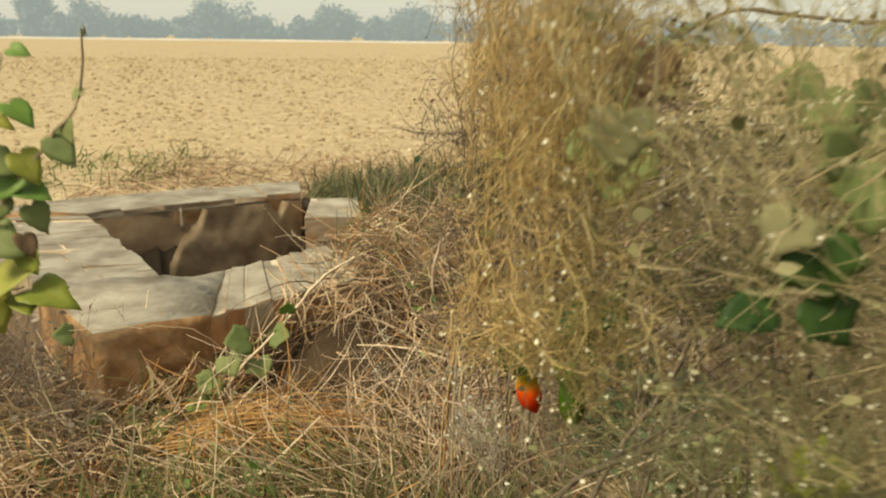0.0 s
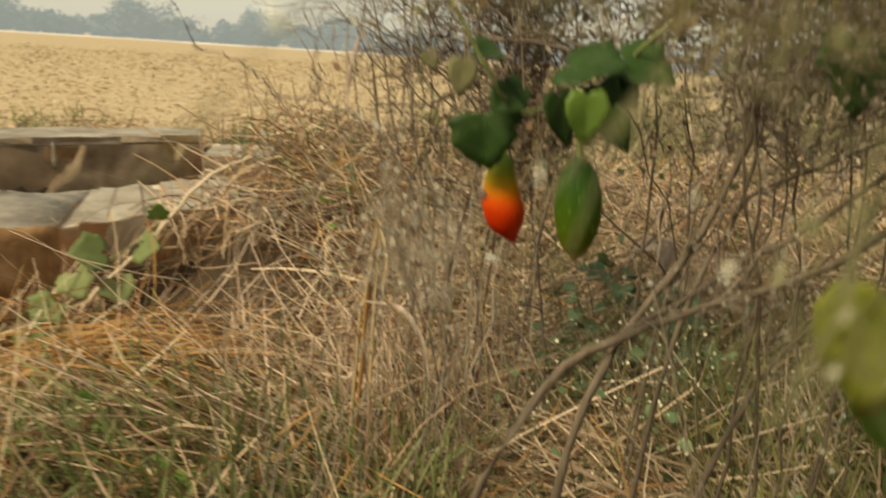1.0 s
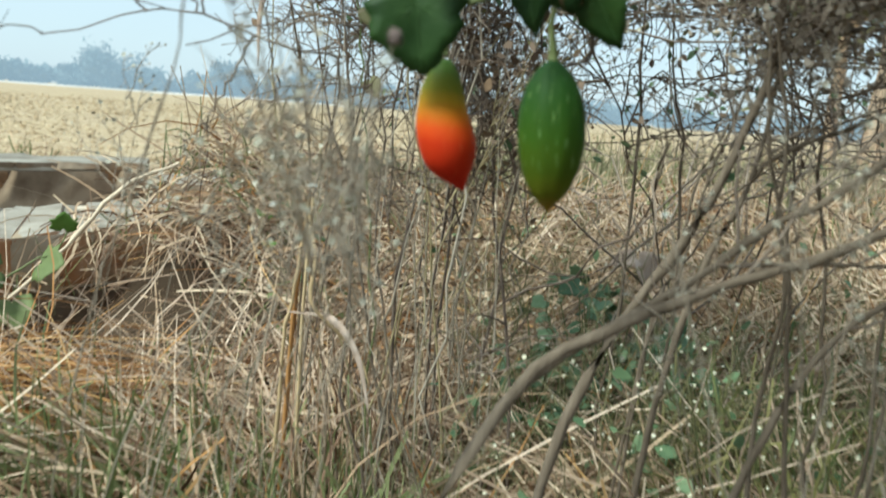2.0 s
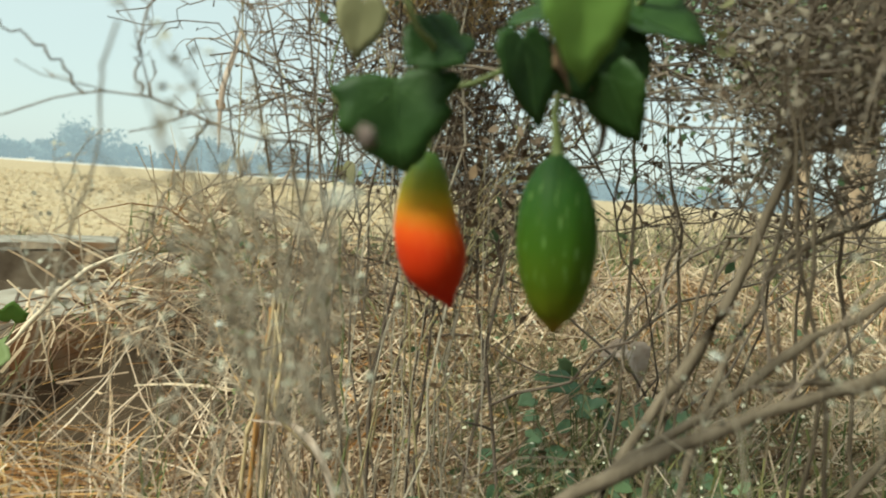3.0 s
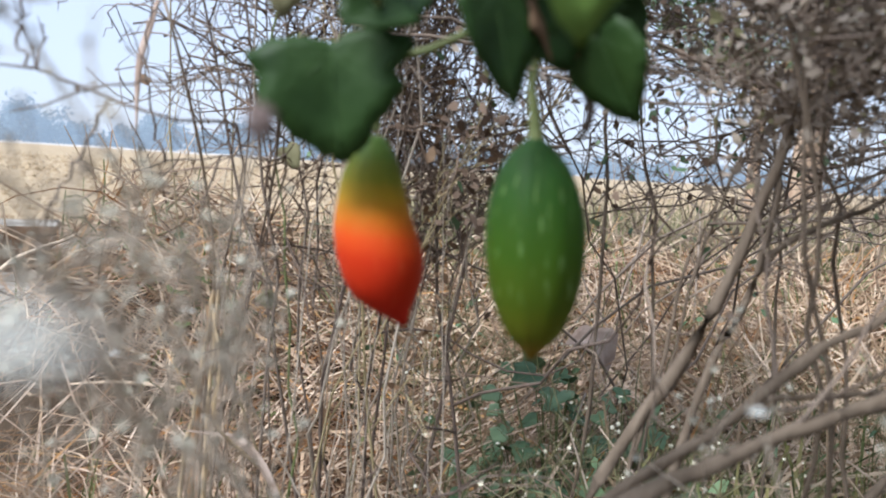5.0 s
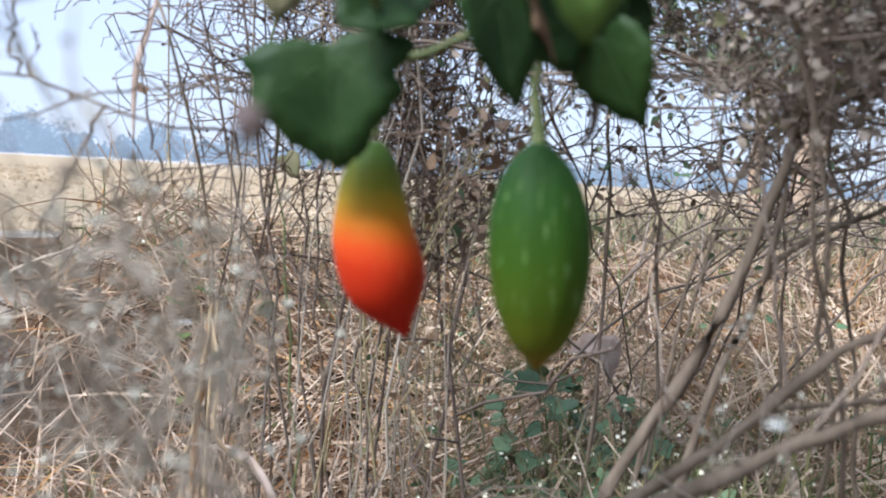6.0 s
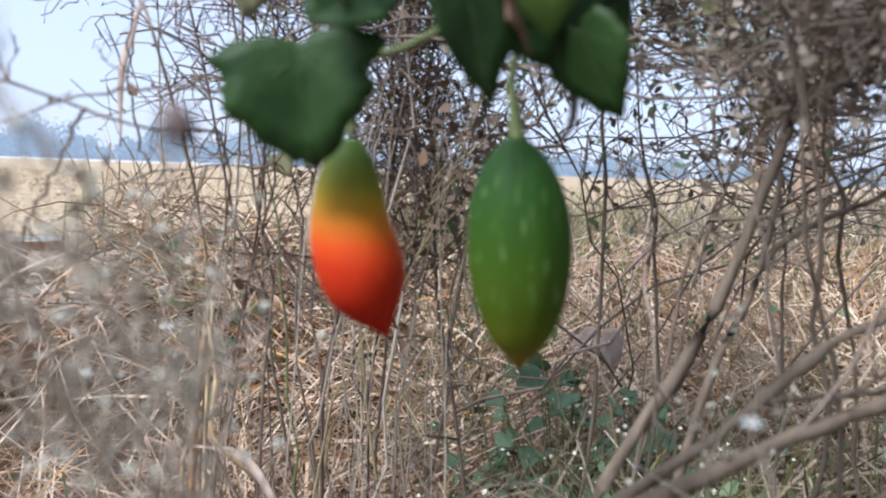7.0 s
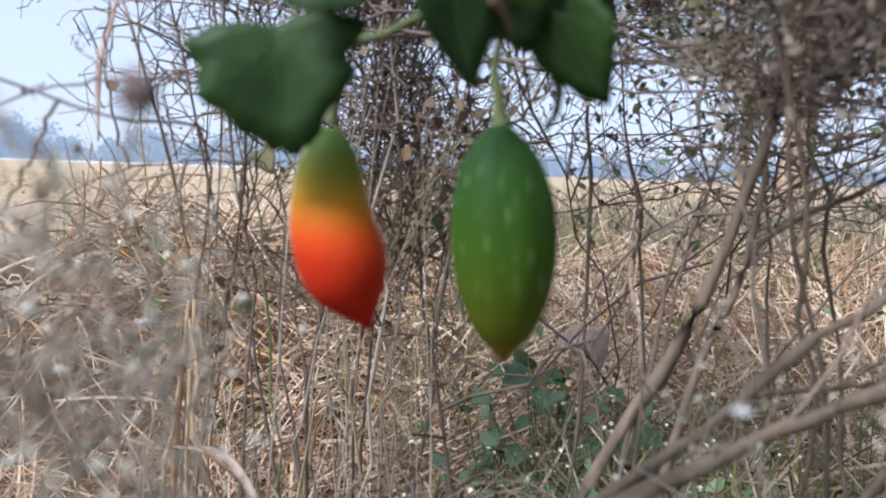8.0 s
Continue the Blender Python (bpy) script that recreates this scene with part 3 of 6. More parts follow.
def straw_layer(name, n, box, length, mat, label, thick=0.0011, flat=(50, 100), K=5, cat="dry grass", seed_up=0.0, bend=(-40, 100)):
    x, y = scatter(n, *box, zone)
    k = len(x)
    thin = RNG.uniform(size=k) < np.maximum(0.25 * step01(-x, 0.55, 0.95), 0.75 * step01(1.32 - y, 0.0, 0.30) * (mat in (M_PALE, M_BLEACH)) * (x < 0.3))
    thin |= (RNG.uniform(size=k) < 0.96) & (np.hypot((x + 0.33) / 0.25, (y - 1.75) / 0.19) < 1.0)
    thin |= (RNG.uniform(size=k) < (0.45 if mat in (M_PALE, M_BLEACH) else 0.12)) & (np.hypot((x + 0.42) / 0.30, (y - 1.50) / 0.28) < 1.0)
    thin |= (RNG.uniform(size=k) < 0.85) & (y > 2.15) & (y < 3.7) & (x < -0.12)
    thin |= (RNG.uniform(size=k) < 0.75) & (np.hypot((x - 0.02) / 0.10, (y - 1.62) / 0.07) < 1.0)
    x, y = x[~thin], y[~thin]
    k = len(x)
    h = mat_height(x, y) * RNG.uniform(0, 1, k) ** 0.7
    base = np.stack([x, y, ground_z(x, y) + h * (1 - seed_up)], -1)
    l0 = RNG.uniform(*flat, k)
    comb = 2.2 * np.sin(x * 4.1 + y * 2.3) + 2.0 * np.sin(y * 5.2 - x * 3.7 + 1.0)
    P = blades(base, RNG.uniform(*length, k), l0, l0 + RNG.uniform(*bend, k), comb + RNG.normal(size=k) * 1.1, K, 0.9)
    low = ground_z(P[..., 0], P[..., 1]) + 0.004
    P[..., 2] = np.maximum(P[..., 2], low)
    W = thick * RNG.uniform(0.6, 1.5, (k, 1)) * np.linspace(1, 0.45, K)
    v, f = ribbons(P, W, RNG.normal(size=(k, 3)))
    return tagged(raw(name, v, f, mat, smooth=True), label, cat, kind="stuff")


def grass():
    straw_layer("straw_mat", 30000, (-1.9, 2.0, 0.6, 3.0), (0.06, 0.25), M_STRAW, "tangled mat of fallen dry brown grass", 0.0018)
    straw_layer("straw_mat", 12000, (-2.5, 4.5, 2.4, 6.0), (0.12, 0.35), M_STRAW, "tangled mat of fallen dry brown grass", 0.0022)
    straw_layer("pale_straw", 5000, (-1.2, 1.5, 0.9, 2.6), (0.09, 0.30), M_PALE, "bleached pale straw lying over the dry grass", 0.0022, (35, 100))
    straw_layer("pale_straw", 9500, (0.25, 1.6, 0.9, 2.0), (0.06, 0.24), M_PALE, "bleached pale straw under the shrub", 0.0022, (35, 100))
    straw_layer("green_grass", 3200, (-1.2, 1.6, 0.75, 2.3), (0.05, 0.16), M_GRASS, "sparse green grass growing through the straw", 0.0018, (5, 60), 4, "grass")
    straw_layer("rust_grass", 2000, (-1.1, 1.4, 0.85, 2.6), (0.10, 0.28), M_RUST, "rust-brown dead grass among the straw", 0.0019, (40, 100))
    straw_layer("sparse_straw", 34000, (-5.0, 5.0, -4.0, 3.8), (0.05, 0.2), M_STRAW, "sparse dry grass scattered over the bare bank", 0.0022, (50, 100), 4)
    straw_layer("green_grass", 9000, (-5.0, 5.0, -4.0, 3.8), (0.04, 0.12), M_GRASS, "scattered green grass on the bare bank", 0.0022, (10, 70), 4, "grass")
    straw_layer("green_grass", 2600, (0.45, 1.3, 0.85, 1.5), (0.08, 0.22), M_GRASS, "green grass under the shrub", 0.0020, (0, 60), 4, "grass")
    straw_layer("green_grass", 1700, (-0.75, 0.1, 0.78, 1.35), (0.06, 0.17), M_GRASS, "green grass under the straw", 0.0020, (0, 60), 4, "grass")
    straw_layer("green_grass", 4200, (-1.05, 0.5, 3.75, 4.9), (0.10, 0.26), M_GRASSD, "dark green weeds behind the pit", 0.0040, (0, 60), 4, "grass")
    straw_layer("green_grass", 420, (-3.6, -2.2, 4.7, 6.0), (0.06, 0.14), M_GRASS, "patch of fresh green weeds in the field", 0.0055, (10, 80), 4, "grass")
    straw_layer("green_grass", 6000, (-1.0, 4.0, 2.6, 5.0), (0.08, 0.25), M_GRASS, "low green weeds along the field's edge", 0.0030, (5, 70), 4, "grass")
    straw_layer("standing_grass", 3600, (0.9, 5.0, 2.2, 4.6), (0.22, 0.50), M_TAN, "tall golden dry grass along the bank", 0.0016, (0, 22), 6)
    straw_layer("green_grass", 10000, (0.6, 6.0, 3.0, 7.0), (0.16, 0.46), M_OLIVE, "yellowish green weeds along the field's edge", 0.0045, (0, 60), 4, "grass")
    straw_layer("standing_grass", 4000, (0.2, 4.5, 1.9, 6.0), (0.08, 0.24), M_PALE, "standing thin dry golden grass", 0.0016, (0, 25), 5)

    straw_layer("pale_straw", 5200, (0.35, 1.7, 0.95, 1.8), (0.08, 0.26), M_PALE, "pale straw lying high under the shrub", 0.0024, (50, 100), 5, "dry grass", -0.35)
    straw_layer("green_grass", 1700, (0.40, 1.2, 0.92, 1.4), (0.08, 0.20), M_GRASSY, "yellow-green grass growing under the shrub", 0.0024, (0, 60), 4, "grass", -0.3)
    straw_layer("straw_stalk", 1100, (-0.45, 0.45, 1.2, 1.75), (0.14, 0.36), M_BLEACH, "long bleached grass stalks lying across the mat", 0.0013, (40, 88), 4, "dry grass", -0.25, (-8, 14))
    straw_layer("straw_stalk", 1500, (0.35, 1.6, 1.0, 1.95), (0.12, 0.32), M_BLEACH, "long bleached grass stalks under the shrub", 0.0017, (40, 90), 4, "dry grass", -0.45, (-8, 14))
    straw_layer("standing_grass", 60, (-0.05, 0.13, 1.14, 1.34), (0.22, 0.42), M_STRAW, "upright dry grass at the foot of the bush", 0.0011, (0, 30), 6)
    # straw that hangs over the edge of the bank
    n = 190
    x = RNG.uniform(-0.52, -0.02, n)
    lip = np.stack([x, 1.93 + RNG.normal(size=n) * 0.03 + 0.03 * np.sin(x * 17), 0.285 + RNG.normal(size=n) * 0.018 + 0.02 * np.sin(x * 11)], -1)
    P = blades(lip, RNG.uniform(0.07, 0.20, n), RNG.uniform(50, 120, n), RNG.uniform(120, 180, n), -math.pi / 2 + RNG.normal(size=n) * 0.55, 6, 0.5)
    P[..., 2] = np.maximum(P[..., 2], ground_z(P[..., 0], P[..., 1]) + 0.004)
    v, f = ribbons(P, 0.0016 * RNG.uniform(0.6, 1.5, (n, 1)) * np.linspace(1, 0.5, 6), RNG.normal(size=(n, 3)))
    tagged(raw("hanging_straw", v, f, M_STRAW), "dry straw hanging over the edge of the bank", "dry grass", kind="stuff")


grass()


# ---- leaves ----
def leaf_shape(lobes=5, depth=0.25):
    """Outline of a broad angled leaf, tip at (0, 1), stalk at the origin; rows (x, y)."""
    if lobes == 5:
        half = [(0.0, 0.0), (0.16, -0.18), (0.42, -0.18), (0.64, -0.02), (0.63, 0.20), (0.72, 0.44), (0.49, 0.56), (0.30, 0.75), (0.0, 1.0)]
    elif lobes == 4:
        half = [(0.0, -0.07), (0.22, -0.12), (0.50, -0.12), (0.74, 0.02), (0.64, 0.24), (0.67, 0.46), (0.45, 0.68), (0.20, 0.88), (0.0, 0.98)]
    else:
        half = [(0.0, 0.0), (0.14, -0.12), (0.32, -0.10), (0.46, 0.08), (0.47, 0.30), (0.40, 0.52), (0.24, 0.76), (0.0, 1.05)]
    rg = np.random.default_rng(lobes * 7 + int(depth * 100))
    full = half + [(-x * rg.uniform(0.85, 1.08), y + rg.normal() * 0.03) for x, y in half[-2:0:-1]]
    out = []
    for a, b in zip(full, full[1:] + full[:1]):
        a, b = np.array(a), np.array(b)
        m = (a + b) / 2
        out += [a, a * 0.66 + b * 0.34 + (m - (0, 0.3)) * 0.03, a * 0.33 + b * 0.67 - (m - (0, 0.3)) * 0.015]
    return np.array(out) + rg.normal(size=(len(out), 2)) * 0.008


def leaf_mesh(size, shape, cup=0.18, fold=0.25, droop=0.25, thick=0.0004):
    """A leaf as a thin closed sheet with midrib fold and drooping tip. Lies in x-y, faces +z."""
    rings = (0.0, 0.35, 0.7, 1.0)
    c = np.array([0.0, 0.18])
    pts = [np.array([[0.0, 0.18]])] + [c + (shape - c) * r for r in rings[1:]]
    p = np.concatenate(pts)
    n = len(shape)
    z = fold * np.abs(p[:, 0]) * 0.6 - droop * np.maximum(p[:, 1], 0) ** 2 * 0.5 + cup * 0.10 * np.sin(p[:, 0] * 6 + 1) * np.cos(p[:, 1] * 5)
    V = np.column_stack([p, z]) * size
    V2 = V - np.array([0, 0, thick])
    m = len(V)
    F = []
    for k in range(n):
        j = (k + 1) % n
        F.append((0, 1 + k, 1 + j, 1 + j))
        for r in range(2):
            a, b = 1 + r * n, 1 + (r + 1) * n
            F.append((a + k, b + k, b + j, a + j))
    F = np.array(F)
    B = F[:, ::-1] + m
    rim = np.array([(1 + 2 * n + k, 1 + 2 * n + (k + 1) % n, m + 1 + 2 * n + (k + 1) % n, m + 1 + 2 * n + k) for k in range(n)])[:, ::-1]
    faces = [tuple(dict.fromkeys(int(q) for q in f)) for f in np.concatenate([F, B, rim])]
    return np.concatenate([V, V2]), faces


def leaf(parent, at, aim, face, size, mat, lobes=5, depth=0.25, name="leaf", label="", droop=0.25, fold=0.25):
    """A leaf whose stalk end is at `at`, tip towards aim, upper side towards face."""
    V, F = leaf_mesh(size, leaf_shape(lobes, depth + RNG.uniform(0, 0.5)), fold=fold * RNG.uniform(0.4, 1.4), droop=droop * RNG.uniform(0.2, 1.8))
    y = Vector(aim).normalized()
    z = Vector(face)
    z = (z - y * z.dot(y)).normalized()
    x = y.cross(z)
    m = Matrix((x, y, z)).transposed()
    me = bpy.data.meshes.new(name)
    me.from_pydata([tuple(m @ Vector(v) + Vector(at)) for v in V], [], F)
    ob = link(name, me, mat, parent, label)
    if mat is M_LEAF and size >= 0.03:
        lines = []
        for ex, ey in ((0.0, 0.92), (0.52, 0.38), (-0.52, 0.38), (0.45, -0.02), (-0.45, -0.02)):
            q = np.linspace(0, 1, 9)
            lines.append(np.stack([ex * q, 0.02 + (ey - 0.02) * q + 0.05 * np.sin(q * 3.1), np.zeros(9)], -1))
        tree = bmesh.new()
        tree.from_mesh(me)
        w = np.array([[m @ Vector(p) * size + Vector(at) for p in row] for row in lines])
        for row in w:
            for k in range(len(row)):
                best = min(tree.verts, key=lambda v: (v.co - Vector(row[k])).length_squared)
                row[k] += np.array(z) * ((best.co - Vector(row[k])).dot(z) + 0.0002)
        tree.free()
        v, f = tubes(w, np.tile(np.linspace(0.00034, 0.00014, 9), (5, 1)), 5)
        raw("vein", v, f, M_VEIN, ob, "pale leaf veins")
    return ob


def leaf_cloud(pos, size, mats, name, parent, label="", up=0.3, K=6):
    """Many small pointed leaves in one mesh."""
    n = len(pos)
    d = unit(RNG.normal(size=(n, 3)) + np.array([0, 0, -0.2]))
    s = unit(np.cross(d, RNG.normal(size=(n, 3)) + np.array([0, 0, up])))
    q = np.cross(s, d)
    L = (size * RNG.uniform(0.5, 1.3, n))[:, None]
    prof = [(0, 0, 0), (0.35, 0.32, 0.06), (0.7, 0.22, 0.03), (1, 0, -0.08)]
    V = np.stack([pos, pos + L * (0.35 * d + 0.3 * s + 0.05 * q), pos + L * (0.72 * d + 0.2 * s), pos + L * (d - 0.08 * q), pos + L * (0.72 * d - 0.2 * s), pos + L * (0.35 * d - 0.3 * s + 0.05 * q)], 1)
    F = np.arange(n * 6).reshape(n, 6)
    F = np.concatenate([F[:, [0, 1, 2, 5]], F[:, [5, 2, 3, 4]]])
    return tagged(raw(name, V.reshape(-1, 3), F, mats, parent, label), kind="stuff")


# ---- the gourds ----
def profile_body(z, r, S=28, bend=None, ridge=0.0):
    """A turned body along z (downwards), with an optional sideways bend."""
    bm = bmesh.new()
    rows = []
    for k, (h, q) in enumerate(zip(z, r)):
        ox, oy = bend[k] if bend is not None else (0, 0)
        rows.append([])
        for j in range(S):
            w = q * (1 + ridge * math.cos(9 * 2 * math.pi * j / S))
            rows[-1].append(bm.verts.new((ox + w * math.cos(2 * math.pi * j / S), oy + w * math.sin(2 * math.pi * j / S), h)))
    for a, b in zip(rows, rows[1:]):
        for j in range(S):
            bm.faces.new((a[j], a[(j + 1) % S], b[(j + 1) % S], b[j]))
    bm.faces.new(rows[0][::-1])
    bm.faces.new(rows[-1])
    bmesh.ops.recalc_face_normals(bm, faces=bm.faces)
    return bm


def gourd_skin(name, ramp, length, streak):
    """Fruit skin: colours along the fruit's length from stalk (0) to tip (1), wavy, with pale broken streaks."""
    m = bpy.data.materials.new(name)
    m.use_nodes = True
    nt = m.node_tree
    b = nt.nodes["Principled BSDF"]
    b.inputs["Roughness"].default_value = 0.6
    b.inputs["Specular IOR Level"].default_value = 0.12
    b.inputs["Subsurface Weight"].default_value = 0.22
    b.inputs["Subsurface Radius"].default_value = (0.006, 0.003, 0.001)
    b.inputs["Subsurface Scale"].default_value = 0.6
    tc = nt.nodes.new("ShaderNodeTexCoord")
    sep = nt.nodes.new("ShaderNodeSeparateXYZ")
    nt.links.new(tc.outputs["Object"], sep.inputs[0])
    nz = nt.nodes.new("ShaderNodeTexNoise")
    nz.inputs["Scale"].default_value = 70
    nt.links.new(tc.outputs["Object"], nz.inputs["Vector"])
    h = nt.nodes.new("ShaderNodeMath")
    h.operation = "MULTIPLY"
    nt.links.new(sep.outputs["Z"], h.inputs[0])
    h.inputs[1].default_value = -1 / length
    w = nt.nodes.new("ShaderNodeMath")
    w.operation = "MULTIPLY_ADD"
    nt.links.new(nz.outputs["Fac"], w.inputs[0])
    w.inputs[1].default_value = 0.09
    nt.links.new(h.outputs[0], w.inputs[2])
    rp = nt.nodes.new("ShaderNodeValToRGB")
    els = rp.color_ramp.elements
    while len(els) < len(ramp):
        els.new(0.5)
    for e, (q, c) in zip(els, ramp):
        e.position, e.color = q, (*c, 1)
    nt.links.new(w.outputs[0], rp.inputs["Fac"])
    at = nt.nodes.new("ShaderNodeMath")
    at.operation = "ARCTAN2"
    nt.links.new(sep.outputs["Y"], at.inputs[0])
    nt.links.new(sep.outputs["X"], at.inputs[1])
    cm = nt.nodes.new("ShaderNodeCombineXYZ")
    turn = nt.nodes.new("ShaderNodeMath")
    turn.operation = "MULTIPLY"
    nt.links.new(at.outputs[0], turn.inputs[0])
    turn.inputs[1].default_value = 2.0
    nt.links.new(turn.outputs[0], cm.inputs[0])
    hz = nt.nodes.new("ShaderNodeMath")
    hz.operation = "MULTIPLY"
    nt.links.new(h.outputs[0], hz.inputs[0])
    hz.inputs[1].default_value = 1.6
    nt.links.new(hz.outputs[0], cm.inputs[1])
    n2 = nt.nodes.new("ShaderNodeTexNoise")
    n2.inputs["Scale"].default_value = 4.2
    n2.inputs["Detail"].default_value = 3
    nt.links.new(cm.outputs[0], n2.inputs["Vector"])
    r2 = nt.nodes.new("ShaderNodeValToRGB")
    r2.color_ramp.elements[0].position, r2.color_ramp.elements[1].position = 0.615, 0.72
    nt.links.new(n2.outputs["Fac"], r2.inputs["Fac"])
    k = nt.nodes.new("ShaderNodeMath")
    k.operation = "MULTIPLY"
    nt.links.new(r2.outputs["Color"], k.inputs[0])
    k.inputs[1].default_value = streak[1]
    mx = nt.nodes.new("ShaderNodeMix")
    mx.data_type = "RGBA"
    nt.links.new(k.outputs[0], mx.inputs[0])
    nt.links.new(rp.outputs["Color"], mx.inputs[6])
    mx.inputs[7].default_value = (*streak[0], 1)
    nt.links.new(mx.outputs[2], b.inputs["Base Color"])
    return m


M_GOURD_RED = gourd_skin("ripening_gourd_skin", [(0.0, (0.036, 0.075, 0.020)), (0.14, (0.072, 0.120, 0.020)), (0.27, (0.19, 0.185, 0.016)), (0.37, (0.40, 0.235, 0.014)), (0.46, (0.60, 0.185, 0.012)), (0.57, (0.64, 0.080, 0.008)), (0.68, (0.53, 0.036, 0.005)), (1.0, (0.42, 0.014, 0.004))], 0.0715, ((0.8, 0.30, 0.10), 0.10))
M_GOURD_GREEN = gourd_skin("green_gourd_skin", [(0.0, (0.018, 0.047, 0.014)), (0.3, (0.022, 0.063, 0.007)), (0.55, (0.038, 0.086, 0.005)), (0.78, (0.062, 0.096, 0.005)), (0.93, (0.11, 0.12, 0.007)), (1.0, (0.18, 0.12, 0.012))], 0.079, ((0.20, 0.30, 0.10), 0.55))
M_STALK = material("vine_stalk", [(0.12, 0.15, 0.05), (0.20, 0.23, 0.09)], 0.6, 80.0, 0.2)


def red_gourd():
    top = Vector((0.106, 0.846, 0.587))
    t = thing("gourd_fruit", top, "ripening ivy gourd, green at the stalk turning orange red", "gourd")
    L = 0.0715
    s = np.array([0, 0.03, 0.10, 0.17, 0.25, 0.32, 0.40, 0.50, 0.60, 0.68, 0.75, 0.80, 0.85, 0.89, 0.92, 0.96, 1.0])
    r = np.array([3.4, 5.6, 8.6, 10.6, 12.2, 13.2, 14.3, 15.8, 16.6, 16.2, 15.0, 13.6, 11.6, 9.2, 7.2, 3.8, 0.7]) * 0.001
    side = np.array([0, 0, 0, 0, 0, 0.4, 1.0, 2.3, 4.2, 5.2, 5.9, 6.4, 7.2, 8.6, 10.2, 13.0, 15.0]) * 0.001
    bend = [(a, -0.004 * q) for a, q in zip(side, s)]
    ob = part("body", profile_body(-s * L, r, 30, bend), M_GOURD_RED, t)
    v, f = tubes(np.array([[(0, 0, 0.002), (0.001, 0.001, 0.008), (0.003, 0.002, 0.016), (0.004, 0.002, 0.03)]]), np.array([[0.0022, 0.0014, 0.0011, 0.0011]]), 7)
    raw("stalk", v, f, M_STALK, t, "thin green stalk")
    # dry pale husk that clings along the flank
    p = spline([(-0.0072, -0.003, -0.005), (-0.0112, -0.003, -0.014), (-0.0130, -0.003, -0.024), (-0.0140, -0.0025, -0.034), (-0.0136, -0.002, -0.040)], 10)
    v, f = ribbons(p[None], np.full((1, 10), 0.0011), np.array([[0.2, -1.0, 0.1]]))
    raw("husk", v, f, M_PALE, t, "dry pale husk strip")


def green_gourd():
    top = Vector((0.162, 0.822, 0.589))
    t = thing("gourd_fruit", top, "plump unripe ivy gourd, green with pale broken streaks", "gourd")
    L = 0.079
    s = np.array([0, 0.02, 0.066, 0.12, 0.185, 0.30, 0.38, 0.47, 0.56, 0.66, 0.73, 0.80, 0.86, 0.90, 0.95, 0.98, 1.0])
    r = np.array([2.6, 5.0, 8.8, 11.8, 14.4, 17.0, 17.8, 18.0, 17.6, 16.4, 15.0, 12.8, 10.6, 8.2, 4.2, 1.8, 0.7]) * 0.001
    bend = [(0.0024 * q + 0.0008 * math.sin(q * 3), -0.006 * q) for q in s]
    part("body", profile_body(-s * L, r, 54, bend, 0.012), M_GOURD_GREEN, t)
    v, f = tubes(np.array([[(0, 0, -0.001), (-0.001, 0, 0.008), (-0.003, 0, 0.018), (-0.001, 0, 0.032), (-0.010, 0, 0.042)]]), np.array([[0.003, 0.0021, 0.0016, 0.0014, 0.0014]]), 8)
    raw("stalk", v, f, M_STALK, t, "pale green stalk")


red_gourd()
green_gourd()


